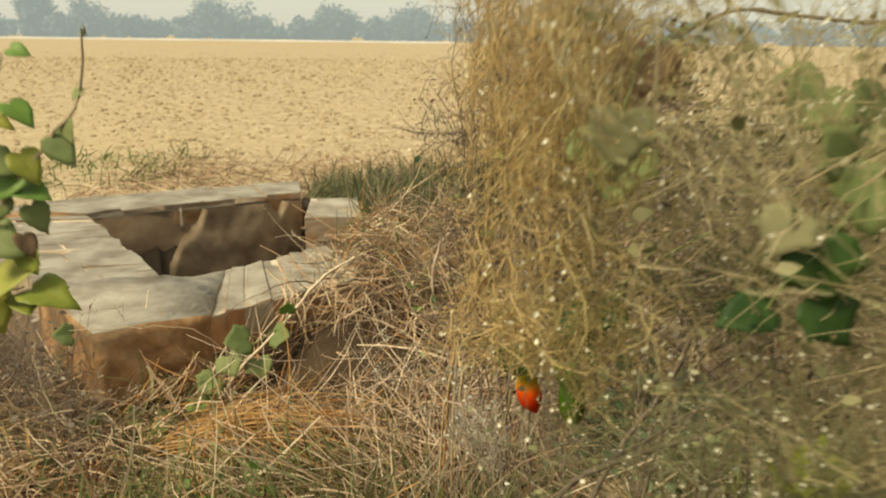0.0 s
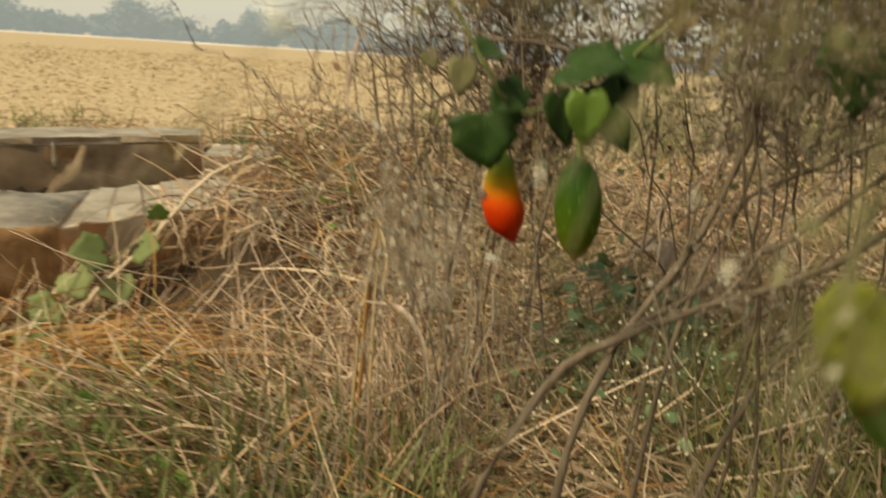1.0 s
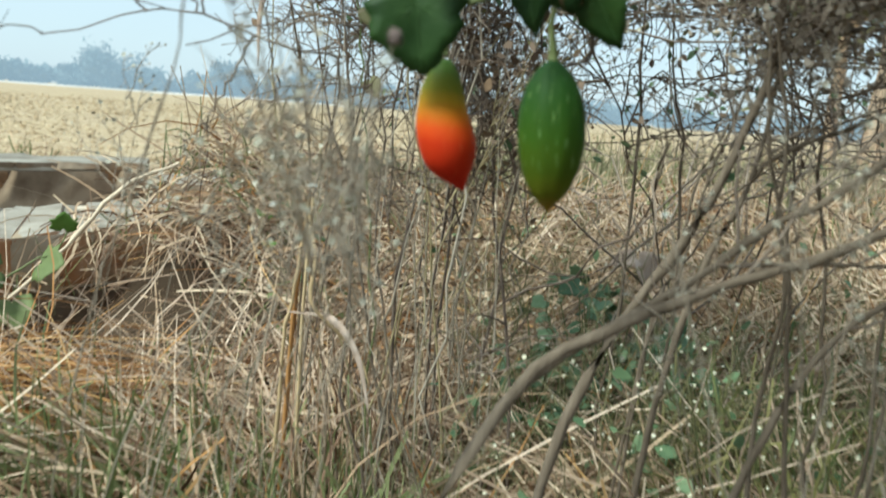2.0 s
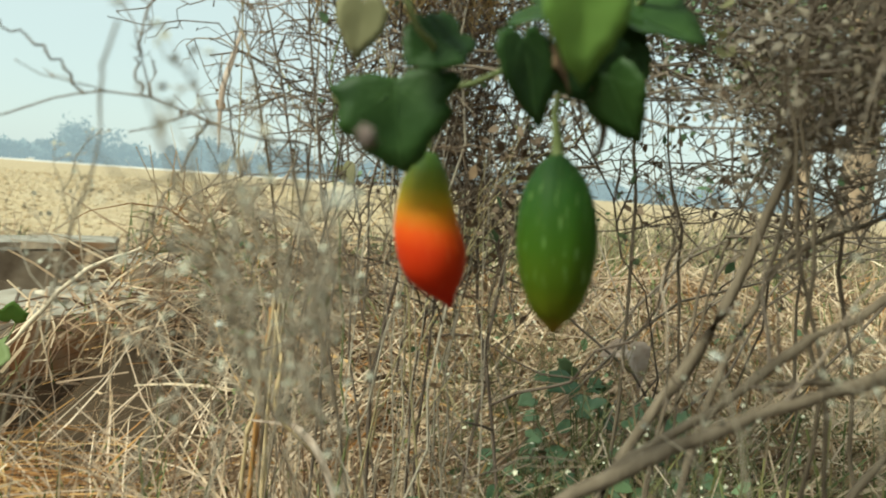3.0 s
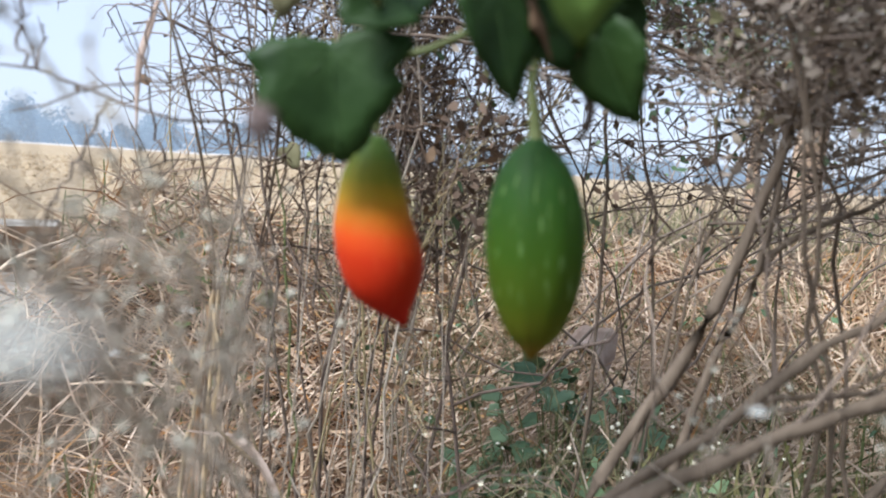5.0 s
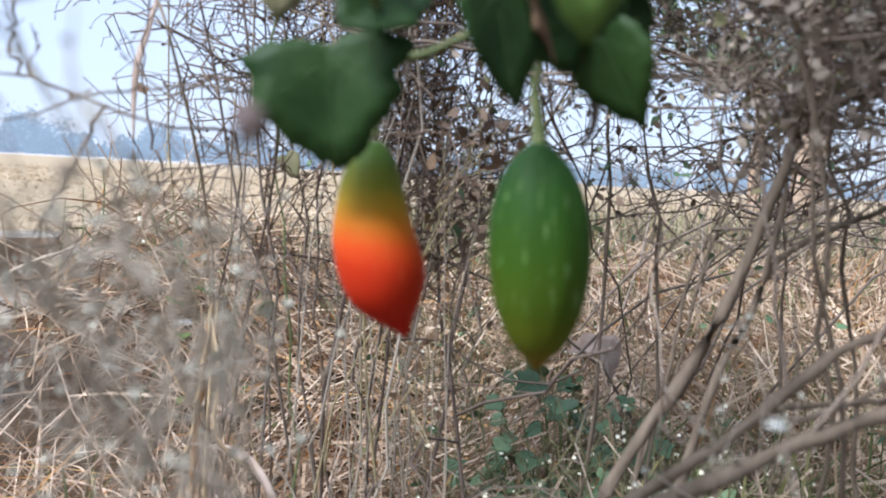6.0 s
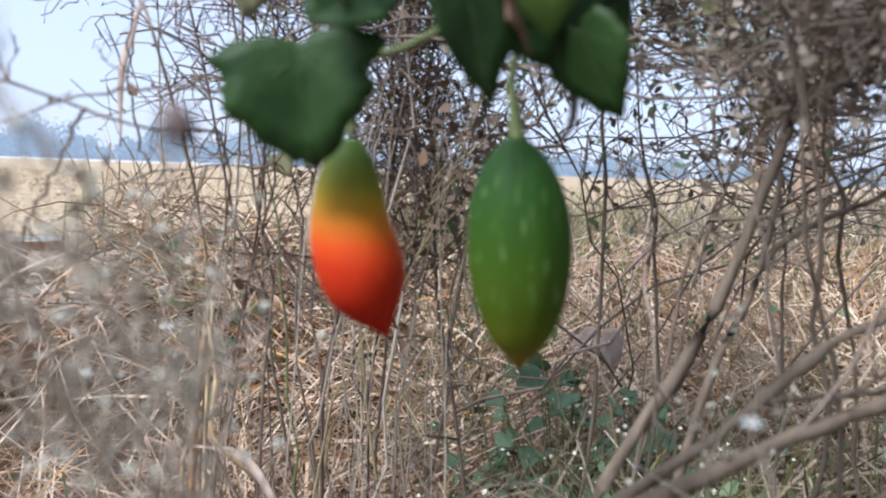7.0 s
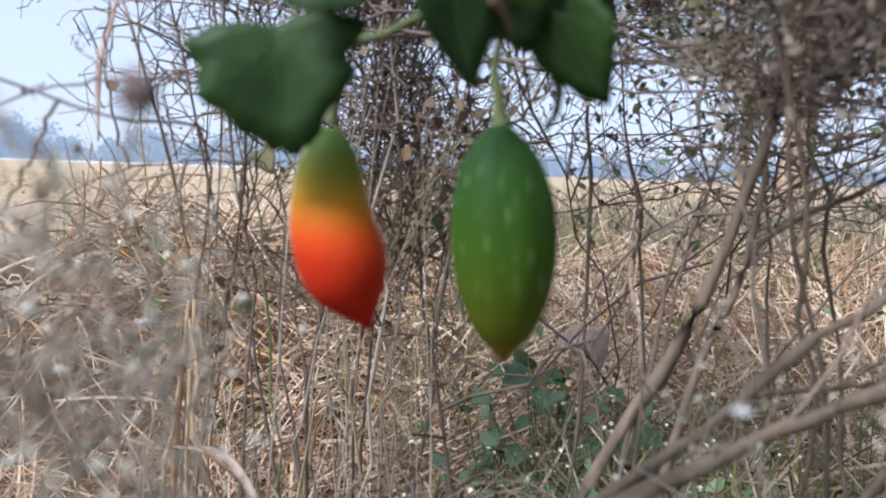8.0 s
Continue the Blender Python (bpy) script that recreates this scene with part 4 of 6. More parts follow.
def gourd_vine():
    t = thing("gourd_vine", (0.16, 0.9, 0.64), "climbing gourd vine with dark green angled leaves hanging from the bush", "vine", local=False)
    limb("stem", [(0.05, 0.80, 0.70), (0.098, 0.80, 0.635), (0.110, 0.846, 0.617), (0.152, 0.822, 0.631), (0.20, 0.86, 0.66), (0.30, 0.95, 0.74)], 0.0016, 0.0013, M_STALK, t, 26, 6, 0.0008)
    limb("stem", [(0.152, 0.822, 0.631), (0.175, 0.83, 0.618), (0.184, 0.83, 0.600), (0.183, 0.84, 0.590)], 0.0016, 0.0012, M_GREY, t, 12, 6, 0.0006)
    limb("stem", [(0.20, 0.86, 0.66), (0.28, 0.82, 0.75), (0.40, 0.85, 0.80), (0.50, 0.88, 0.86)], 0.0018, 0.0013, M_STALK, t, 20, 6, 0.003)
    def hang(*spec):
        """stalk point, tip direction, facing, size, material, lobes"""
        leaf(t, *spec)

    limb("stem", [(0.34, 0.50, 0.89), (0.24, 0.54, 1.00), (0.173, 0.55, 0.985), (0.147, 0.50, 0.937)], 0.0010, 0.0008, M_STALK, t, 14, 5, 0.002)
    limb("stem", [(0.40, 0.85, 0.80), (0.43, 0.66, 0.90), (0.34, 0.50, 0.89), (0.289, 0.47, 0.845), (0.259, 0.47, 0.80)], 0.0014, 0.0010, M_STALK, t, 14, 5, 0.002)
    hang((0.0885, 0.822, 0.6135), (0.06, -0.10, -0.60), (-0.15, -1, 0.25), 0.0375, M_LEAF, 4)
    hang((0.106, 0.812, 0.632), (-0.42, -0.2, -0.34), (0, -0.9, 0.4), 0.020, M_LEAF, 4)
    hang((0.114, 0.82, 0.637), (-0.4, -0.3, -0.25), (0, -0.9, 0.4), 0.019, M_LEAF, 5)
    hang((0.072, 0.850, 0.653), (-0.05, -0.2, -0.8), (0.2, -1, 0.3), 0.026, M_OLIVE, 3)
    hang((0.138, 0.80, 0.634), (0.24, -0.1, -0.8), (0.6, -1, 0.2), 0.036, M_LEAF, 3)
    hang((0.156, 0.81, 0.634), (0.35, -0.1, -0.6), (0.1, -1, 0.3), 0.026, M_LEAF, 5)
    hang((0.163, 0.815, 0.632), (0.1, -0.2, -0.6), (0.6, -1, 0.1), 0.022, M_DRYLEAF, 5)
    hang((0.178, 0.81, 0.624), (0.36, -0.1, -0.8), (-1.3, -1, 0.3), 0.031, M_LEAF, 3)
    hang((0.142, 0.725, 0.638), (0.05, -0.1, -0.8), (0.0, -1, 0.4), 0.030, M_LEAFB, 3)
    hang((0.150, 0.83, 0.655), (0.5, -0.4, 0.1), (0, -0.6, 0.8), 0.045, M_LEAF, 5)
    hang((0.195, 0.85, 0.660), (0.6, -0.3, -0.2), (0, -0.6, 0.8), 0.042, M_LEAF, 5)
    hang((0.092, 0.81, 0.662), (-0.5, -0.4, 0.0), (0, -0.6, 0.8), 0.022, M_LEAF, 5)
    hang((0.205, 0.84, 0.865), (-0.1, -0.4, -0.6), (0, -1, 0.5), 0.070, M_LEAFP, 5)
    hang((0.40, 0.84, 0.735), (-0.2, -0.4, -0.3), (0, -0.6, 1), 0.060, M_LEAF, 5)
    hang((0.43, 0.84, 0.790), (-0.3, -0.4, -0.2), (0, -0.5, 1), 0.060, M_LEAF, 5)
    hang((0.48, 0.86, 0.800), (0.3, -0.5, -0.3), (0, -0.7, 1), 0.060, M_LEAF, 5)
    hang((0.37, 0.84, 0.680), (-0.1, -0.3, -0.5), (0.1, -0.7, 0.7), 0.055, M_LEAF, 5)
    hang((0.47, 0.86, 0.880), (0.2, -0.4, -0.5), (0.0, -1, 0.4), 0.075, M_LEAFP, 5)
    hang((0.44, 0.86, 0.940), (-0.4, -0.4, -0.4), (0.0, -1, 0.4), 0.075, M_LEAFP, 5)
    hang((0.50, 0.88, 0.700), (0.5, -0.3, -0.3), (0.0, -0.8, 0.6), 0.070, M_LEAFP, 5)
    hang((0.175, 0.84, 0.885), (0.2, -0.4, -0.7), (0, -1, 0.5), 0.060, M_LEAFP, 5)
    hang((0.52, 0.88, 0.930), (-0.2, -0.4, -0.7), (0.2, -1, 0.4), 0.075, M_LEAFP, 5)
    hang((0.50, 0.88, 0.830), (0.1, -0.4, -0.7), (-0.2, -1, 0.4), 0.070, M_LEAFP, 5)
    hang((0.147, 0.500, 0.937), (-0.05, -0.2, -0.8), (-0.2, -1, 0.3), 0.040, M_OLIVE, 5)
    hang((0.173, 0.550, 0.985), (-0.1, -0.2, -0.6), (0.2, -1, 0.4), 0.040, M_DRYLEAF, 5)
    hang((0.289, 0.470, 0.847), (0.2, -0.2, -0.7), (-0.2, -0.9, 0.5), 0.042, M_LEAF, 5)
    hang((0.259, 0.470, 0.800), (-0.6, -0.2, -0.1), (0.1, -0.7, 0.8), 0.040, M_LEAF, 3)
    hang((0.296, 0.470, 0.807), (0.4, -0.2, -0.5), (0.2, -0.9, 0.4), 0.040, M_LEAF, 5)
    hang((0.269, 0.470, 0.870), (-0.3, -0.2, -0.6), (-0.3, -0.8, 0.4), 0.032, M_OLIVE, 5)
    hang((0.319, 0.490, 0.877), (0.3, -0.2, 0.3), (0.0, -0.8, 0.6), 0.042, M_LEAFP, 5)
    hang((0.309, 0.490, 0.907), (-0.3, -0.2, 0.4), (0.2, -0.9, 0.3), 0.036, M_LEAFP, 5)
    return t


VINE = gourd_vine()


# ---- twigs and shrubs ----
def shoots(P, per, length, spread, K=5, lo=0.2, hi=1.0, droop=0.0, curl=0.25):
    """Side shoots off the lines P: per shoots a line, length range, spread in degrees from the parent's way."""
    n = len(P) * per
    who = np.repeat(np.arange(len(P)), per)
    s = RNG.uniform(lo, hi, n) * (P.shape[1] - 1)
    i = np.minimum(s.astype(int), P.shape[1] - 2)
    f = (s - i)[:, None]
    at = P[who, i] * (1 - f) + P[who, i + 1] * f
    t = unit(P[who, i + 1] - P[who, i])
    side = unit(np.cross(t, RNG.normal(size=(n, 3))))
    a = np.radians(RNG.uniform(*spread, n))[:, None]
    d = unit(t * np.cos(a) + side * np.sin(a))
    L = RNG.uniform(*length, n)
    out = [at]
    for k in range(K - 1):
        out.append(out[-1] + d * (L / (K - 1))[:, None])
        d = unit(d + RNG.normal(size=(n, 3)) * curl - np.array([0, 0, droop]))
    return np.stack(out, 1)


def open_view(q):
    """Drops lines that would hang in the clear space before and beside the fruits."""
    x, y, z = q[..., 0], q[..., 1], q[..., 2]
    return q[~((x < 0.19 + 0.5 * np.maximum(0, y - 0.75)) & (y > 0.55) & (y < 1.02) & (z > 0.40) & (z < 0.76)).any(1)]


def taper(n, K, r0, r1):
    return r0 * RNG.uniform(0.7, 1.3, (n, 1)) * np.linspace(1, r1 / r0, K)


def specks(pos, size, name, mat, parent, label=""):
    """Tiny flower heads: a six-petalled shallow bowl each."""
    n = len(pos)
    up = unit(RNG.normal(size=(n, 3)) + np.array([0, -0.4, 0.6]))
    a = unit(np.cross(up, RNG.normal(size=(n, 3))))
    b = np.cross(up, a)
    s = (size * RNG.uniform(0.6, 1.4, n))[:, None]
    ring = []
    for k in range(10):
        q = 2 * math.pi * k / 10
        rr = 1.0 if k % 2 == 0 else 0.55
        ring.append(pos + s * (rr * (a * math.cos(q) + b * math.sin(q)) + up * (0.35 if k % 2 == 0 else 0.2)))
    V = np.stack([pos] + ring, 1)
    tri = np.array([(0, 1 + k, 1 + (k + 1) % 10) for k in range(10)])
    F = tri[None] + (np.arange(n) * 11)[:, None, None]
    return tagged(raw(name, V.reshape(-1, 3), F.reshape(-1, 3), mat, parent, label), kind="stuff")


def dry_bush():
    """The tall bush that carries the vine: a few dark crooked stems, thin canes, an open tangle of fine twigs."""
    t = thing("dry_bush", (0.17, 1.3, ground_z(0.17, 1.3)), "tall leafless bush of dark thin stems and tangled dry twigs", "bush", local=False)
    n, K = 5, 13
    x, y = 0.178 + np.linspace(-0.065, 0.065, n) + RNG.normal(size=n) * 0.010, RNG.normal(1.30, 0.05, n)
    base = np.stack([x, y, ground_z(x, y) - 0.01], -1)
    P = blades(base, RNG.uniform(0.95, 1.3, n), np.abs(RNG.normal(0, 2.0, n)), RNG.uniform(0, 9, n), RNG.uniform(-1.2, 1.8, n), K, 1.2)
    P[:, 1:] += np.cumsum(RNG.normal(size=(n, K - 1, 3)) * np.array([0.015, 0.010, 0.0]), 1)
    each("stem", P, taper(n, K, 0.0025, 0.0011), 6, M_STEM, t)
    # thin canes that stand between and beside the stems
    m = 14
    x, y = np.clip(RNG.normal(0.18, 0.05, m), 0.08, 0.28), RNG.normal(1.32, 0.07, m)
    Q = blades(np.stack([x, y, ground_z(x, y)], -1), RNG.uniform(0.40, 1.0, m), np.abs(RNG.normal(0, 4, m)), RNG.uniform(0, 16, m), RNG.uniform(0, 6.28, m), K, 1.2)
    Q[:, 1:] += RNG.normal(size=(m, K - 1, 3)) * 0.010
    each("cane", Q, taper(m, K, 0.0014, 0.0008), 5, M_DUST, t)
    # stems that lean out over the straw
    n2 = 5
    x, y = RNG.uniform(0.08, 0.17, n2), RNG.normal(1.31, 0.05, n2)
    L = blades(np.stack([x, y, ground_z(x, y)], -1), RNG.uniform(0.72, 1.0, n2), RNG.uniform(0, 5, n2), RNG.uniform(5, 17, n2), math.pi + RNG.normal(size=n2) * 0.5, K, 0.6)
    L[:, 1:] += np.cumsum(RNG.normal(size=(n2, K - 1, 3)) * np.array([0.008, 0.006, 0.0]), 1)
    each("stem", L, taper(n2, K, 0.0017, 0.0008), 5, M_GREY, t)
    L = L[:, 4:]
    # crooked side branches, then twigs on twigs
    A0 = shoots(P, 11, (0.16, 0.42), (25, 75), 9, 0.32, 0.9, -0.02, 0.34)
    each("branch", A0, taper(len(A0), 9, 0.0013, 0.0007), 4, M_STEM, t)
    A = np.concatenate([shoots(P, 29, (0.05, 0.17), (30, 90), 5, 0.42, 0.85, 0.0, 0.55), shoots(Q, 8, (0.05, 0.17), (40, 95), 5, 0.6, 1.0, 0.0, 0.6), shoots(L, 24, (0.05, 0.15), (35, 90), 5, 0.25, 1.0, 0.0, 0.6), shoots(Q, 10, (0.05, 0.16), (25, 80), 5, 0.40, 1.0, 0.0, 0.5)])
    A1 = shoots(A0, 11, (0.04, 0.14), (30, 85), 5, 0.2, 1.0, 0.0, 0.5)
    A = np.concatenate([A, A1])
    A = A[RNG.uniform(size=len(A)) < 0.12 + 0.88 * step01(A[:, 2, 2], 0.40, 0.56)]
    B = shoots(A, 3, (0.015, 0.06), (30, 80), 4, curl=0.4)
    h = len(A) // 2
    v, f = joined([tubes(A[:h], taper(h, 5, 0.0010, 0.0005), 3), tubes(B[:2 * h], taper(2 * h, 4, 0.0006, 0.0004), 3)])
    tagged(raw("twig_tangle", v, f, M_UMBER, t, "fine dark brown side twigs"), kind="stuff")
    v, f = joined([tubes(A[h:], taper(len(A) - h, 5, 0.0009, 0.0005), 3), tubes(B[2 * h:], taper(len(B) - 2 * h, 4, 0.0006, 0.0004), 3)])
    tagged(raw("twig_tangle", v, f, M_GREY, t, "fine grey side twigs"), kind="stuff")
    pick = A[RNG.permutation(len(A))[:170], -1]
    leaf_cloud(pick, 0.012, M_DRYLEAF, "withered_foliage", t, "curled brown leaves")
    heads = B[RNG.permutation(len(B))[:1100], -1]
    specks(heads, 0.0024, "seed_growth", M_UMBER, t, "small dry seed heads")
    c = np.array([0.19, 1.27, 0.56]) + RNG.normal(size=(150, 3)) * np.array([0.022, 0.04, 0.13])
    leaf_cloud(c, 0.010, M_DRYLEAF, "withered_foliage", t, "curled brown leaves")
    c = np.array([0.215, 1.17, 0.60]) + RNG.normal(size=(130, 3)) * np.array([0.018, 0.02, 0.05])
    leaf_cloud(c, 0.012, M_UMBER, "shrivelled_foliage", t, "dark cluster of shrivelled leaves")


M_STEM = material("dark_stem_bark", [(0.09, 0.066, 0.052), (0.15, 0.112, 0.088), (0.22, 0.17, 0.134)], 0.85, 90.0, 0.5, stretch=(1, 1, 0.3), island=0.4)
dry_bush()


def dry_plumes():
    """Golden feathery dead grass standing in the crown of the bush."""
    t = thing("dry_plume_grass", (0.09, 1.27, ground_z(0.09, 1.27)), "tall golden feathery dead grass standing in the bush", "dry grass", local=False)
    n, K = 20, 10
    x, y = np.clip(RNG.normal(0.11, 0.07, n), -0.01, 0.27), RNG.normal(1.27, 0.05, n)
    P = blades(np.stack([x, y, ground_z(x, y)], -1), RNG.uniform(0.95, 1.30, n), np.abs(RNG.normal(0, 2.0, n)), RNG.uniform(0, 12, n), RNG.uniform(-1.6, 1.6, n), K, 0.6)
    P[:, 1:] += RNG.normal(size=(n, K - 1, 3)) * 0.011
    each("stalk", P, taper(n, K, 0.0007, 0.0004), 4, M_DUST, t)
    A = shoots(P, 140, (0.03, 0.12), (12, 65), 4, 0.60, 1.0, -0.02)
    A = A[A[..., 2].min(1) > 0.715]
    B = shoots(A, 3, (0.01, 0.03), (20, 60), 3)
    keep = lambda q: q[q[..., 0].min(1) > -0.05]
    A, B = keep(A), keep(B)
    v, f = joined([tubes(A, taper(len(A), 4, 0.0006, 0.0003), 3), tubes(B, taper(len(B), 3, 0.0004, 0.0003), 3)])
    tagged(raw("plume", v, f, M_GOLD, t, "thin golden plumes"), kind="stuff")
    specks(B[RNG.permutation(len(B))[:1600], -1], 0.0020, "seed_growth", M_GOLD, t, "golden seed heads")
    specks(A[RNG.permutation(len(A))[:260], -1], 0.0040, "blossom", M_WHITE, t, "tiny white flower heads caught in it")


dry_plumes()


def bare_branches():
    """Thin arching twigs that reach out of the bush over the field."""
    t = thing("bare_twig", (-0.03, 1.34, ground_z(-0.03, 1.34)), "thin bare arching grey twigs beside the dry bush", "twigs", local=False)
    root = (-0.03, 1.34, 0.03)
    lines = []

    def grow(*p):
        limb("branch", p, 0.0011 if p[0] == root else 0.0009, 0.0005, M_GREY, t, 22, 6, 0.0012)
        lines.append(p)

    grow(root, (-0.01, 1.30, 0.40), (0.035, 1.08, 0.58), (0.021, 0.95, 0.591), (-0.014, 0.95, 0.600), (-0.051, 0.95, 0.611), (-0.085, 0.95, 0.610), (-0.121, 0.95, 0.599), (-0.153, 0.95, 0.590))
    grow((-0.085, 0.95, 0.610), (-0.105, 0.95, 0.631), (-0.125, 0.95, 0.642), (-0.16, 0.95, 0.65))
    grow((-0.051, 0.95, 0.611), (-0.057, 0.95, 0.629), (-0.053, 0.95, 0.652), (-0.05, 0.96, 0.69))
    grow(root, (0.01, 1.30, 0.40), (0.06, 1.14, 0.565), (0.05, 1.1, 0.573), (0.018, 1.1, 0.575), (-0.018, 1.1, 0.568), (-0.049, 1.1, 0.556), (-0.09, 1.1, 0.53))
    grow(root, (0.02, 1.30, 0.42), (0.06, 1.06, 0.60), (0.041, 0.95, 0.610), (0.016, 0.95, 0.611), (-0.011, 0.95, 0.607), (-0.06, 0.95, 0.59))
    grow((0.018, 1.1, 0.575), (0.0, 1.1, 0.52), (-0.015, 1.1, 0.46), (-0.01, 1.1, 0.40))
    grow((-0.018, 1.1, 0.568), (-0.03, 1.09, 0.63), (-0.02, 1.08, 0.70))
    grow((-0.014, 0.95, 0.600), (-0.03, 0.96, 0.575), (-0.05, 0.97, 0.54), (-0.055, 0.97, 0.50))
    grow(root, (0.02, 1.28, 0.6), (0.024, 1.15, 0.864), (-0.003, 1.15, 0.904), (-0.013, 1.15, 0.956), (0.003, 1.15, 1.015), (0.046, 1.15, 1.049), (0.08, 1.16, 1.04))
    grow((0.07, 1.2, 0.7), (0.076, 1.17, 0.9), (0.07, 1.15, 1.0), (0.045, 1.14, 1.06))
    P = np.stack([spline(p, 14) for p in lines])
    P[:, :5][[0, 3, 4, 8]] = P[:, 4:5][[0, 3, 4, 8]] + (P[:, :5][[0, 3, 4, 8]] - P[:, 4:5][[0, 3, 4, 8]]) * 0.2
    A = shoots(P, 4, (0.015, 0.055), (30, 80), 5, 0.45, 1.0)
    B = shoots(A, 2, (0.008, 0.02), (30, 80), 3)
    v, f = joined([tubes(A, taper(len(A), 5, 0.0005, 0.0003), 4), tubes(B, taper(len(B), 3, 0.0004, 0.0002), 3)])
    tagged(raw("twiglet_growth", v, f, M_GREY, t), kind="stuff")
    specks(np.concatenate([A[::3, -1], B[::3, -1]]), 0.0016, "bud_growth", M_GREY, t)


bare_branches()


def thorn_bush():
    """Wide net of grey thorny twigs behind the fruits."""
    t = thing("thorn_bush", (0.58, 1.65, ground_z(0.58, 1.65)), "leafless thorny bush with a wide net of dark grey twigs", "bush", local=False)
    n, K = 19, 10
    x, y = RNG.normal(0.58, 0.10, n), RNG.normal(1.65, 0.10, n)
    base = np.stack([x, y, ground_z(x, y) - 0.02], -1)
    hd = np.linspace(0.3, 6.58, n, endpoint=False) + RNG.normal(size=n) * 0.2
    P = blades(base, RNG.uniform(0.85, 1.2, n) * (1 - 0.22 * np.maximum(0, -np.cos(hd))), RNG.uniform(0, 10, n), RNG.uniform(75, 112, n), hd, K, 0.9)
    P[:, 1:] += RNG.normal(size=(n, K - 1, 3)) * 0.014
    P = P[P[..., 0].min(1) > 0.05]
    n = len(P)
    R = taper(n, K, 0.0024, 0.0010)
    for k in range(n):
        v, f = tubes(P[k:k + 1], R[k:k + 1], 5)
        raw("branch", v, f, M_GREY, t)
    A = shoots(P, 40, (0.12, 0.42), (35, 85), 8, 0.45, 1.0, 0.02, 0.36)
    A = A[(A[..., 2].min(1) > 0.50) & (A[..., 0].min(1) > 0.04) & (A[..., 0].max(1) < 0.86) & (A[..., 1].min(1) > 1.10)]
    B = shoots(A, 4, (0.04, 0.13), (35, 85), 5, curl=0.45)
    C = shoots(B, 2, (0.008, 0.02), (50, 90), 2)
    v, f = joined([tubes(A, taper(len(A), 8, 0.0014, 0.0007), 4), tubes(B, taper(len(B), 5, 0.0009, 0.0005), 3), tubes(C, taper(len(C), 2, 0.0006, 0.0002), 3)])
    tagged(raw("twig_tangle", v, f, M_GREY, t, "crossing grey twigs with short thorns"), kind="stuff")
    leaf_cloud(np.concatenate([B[:, 1], B[:, 2]])[RNG.permutation(len(B))[:1500]], 0.010, M_UMBER, "curled_growth", t)
    specks(B[RNG.permutation(len(B))[:1500], -1], 0.0028, "bud_growth", M_GREY, t)
    leaf_cloud(B[RNG.permutation(len(B))[:260], -1], 0.014, M_WEED, "foliage", t, "few small dull green leaves")


thorn_bush()


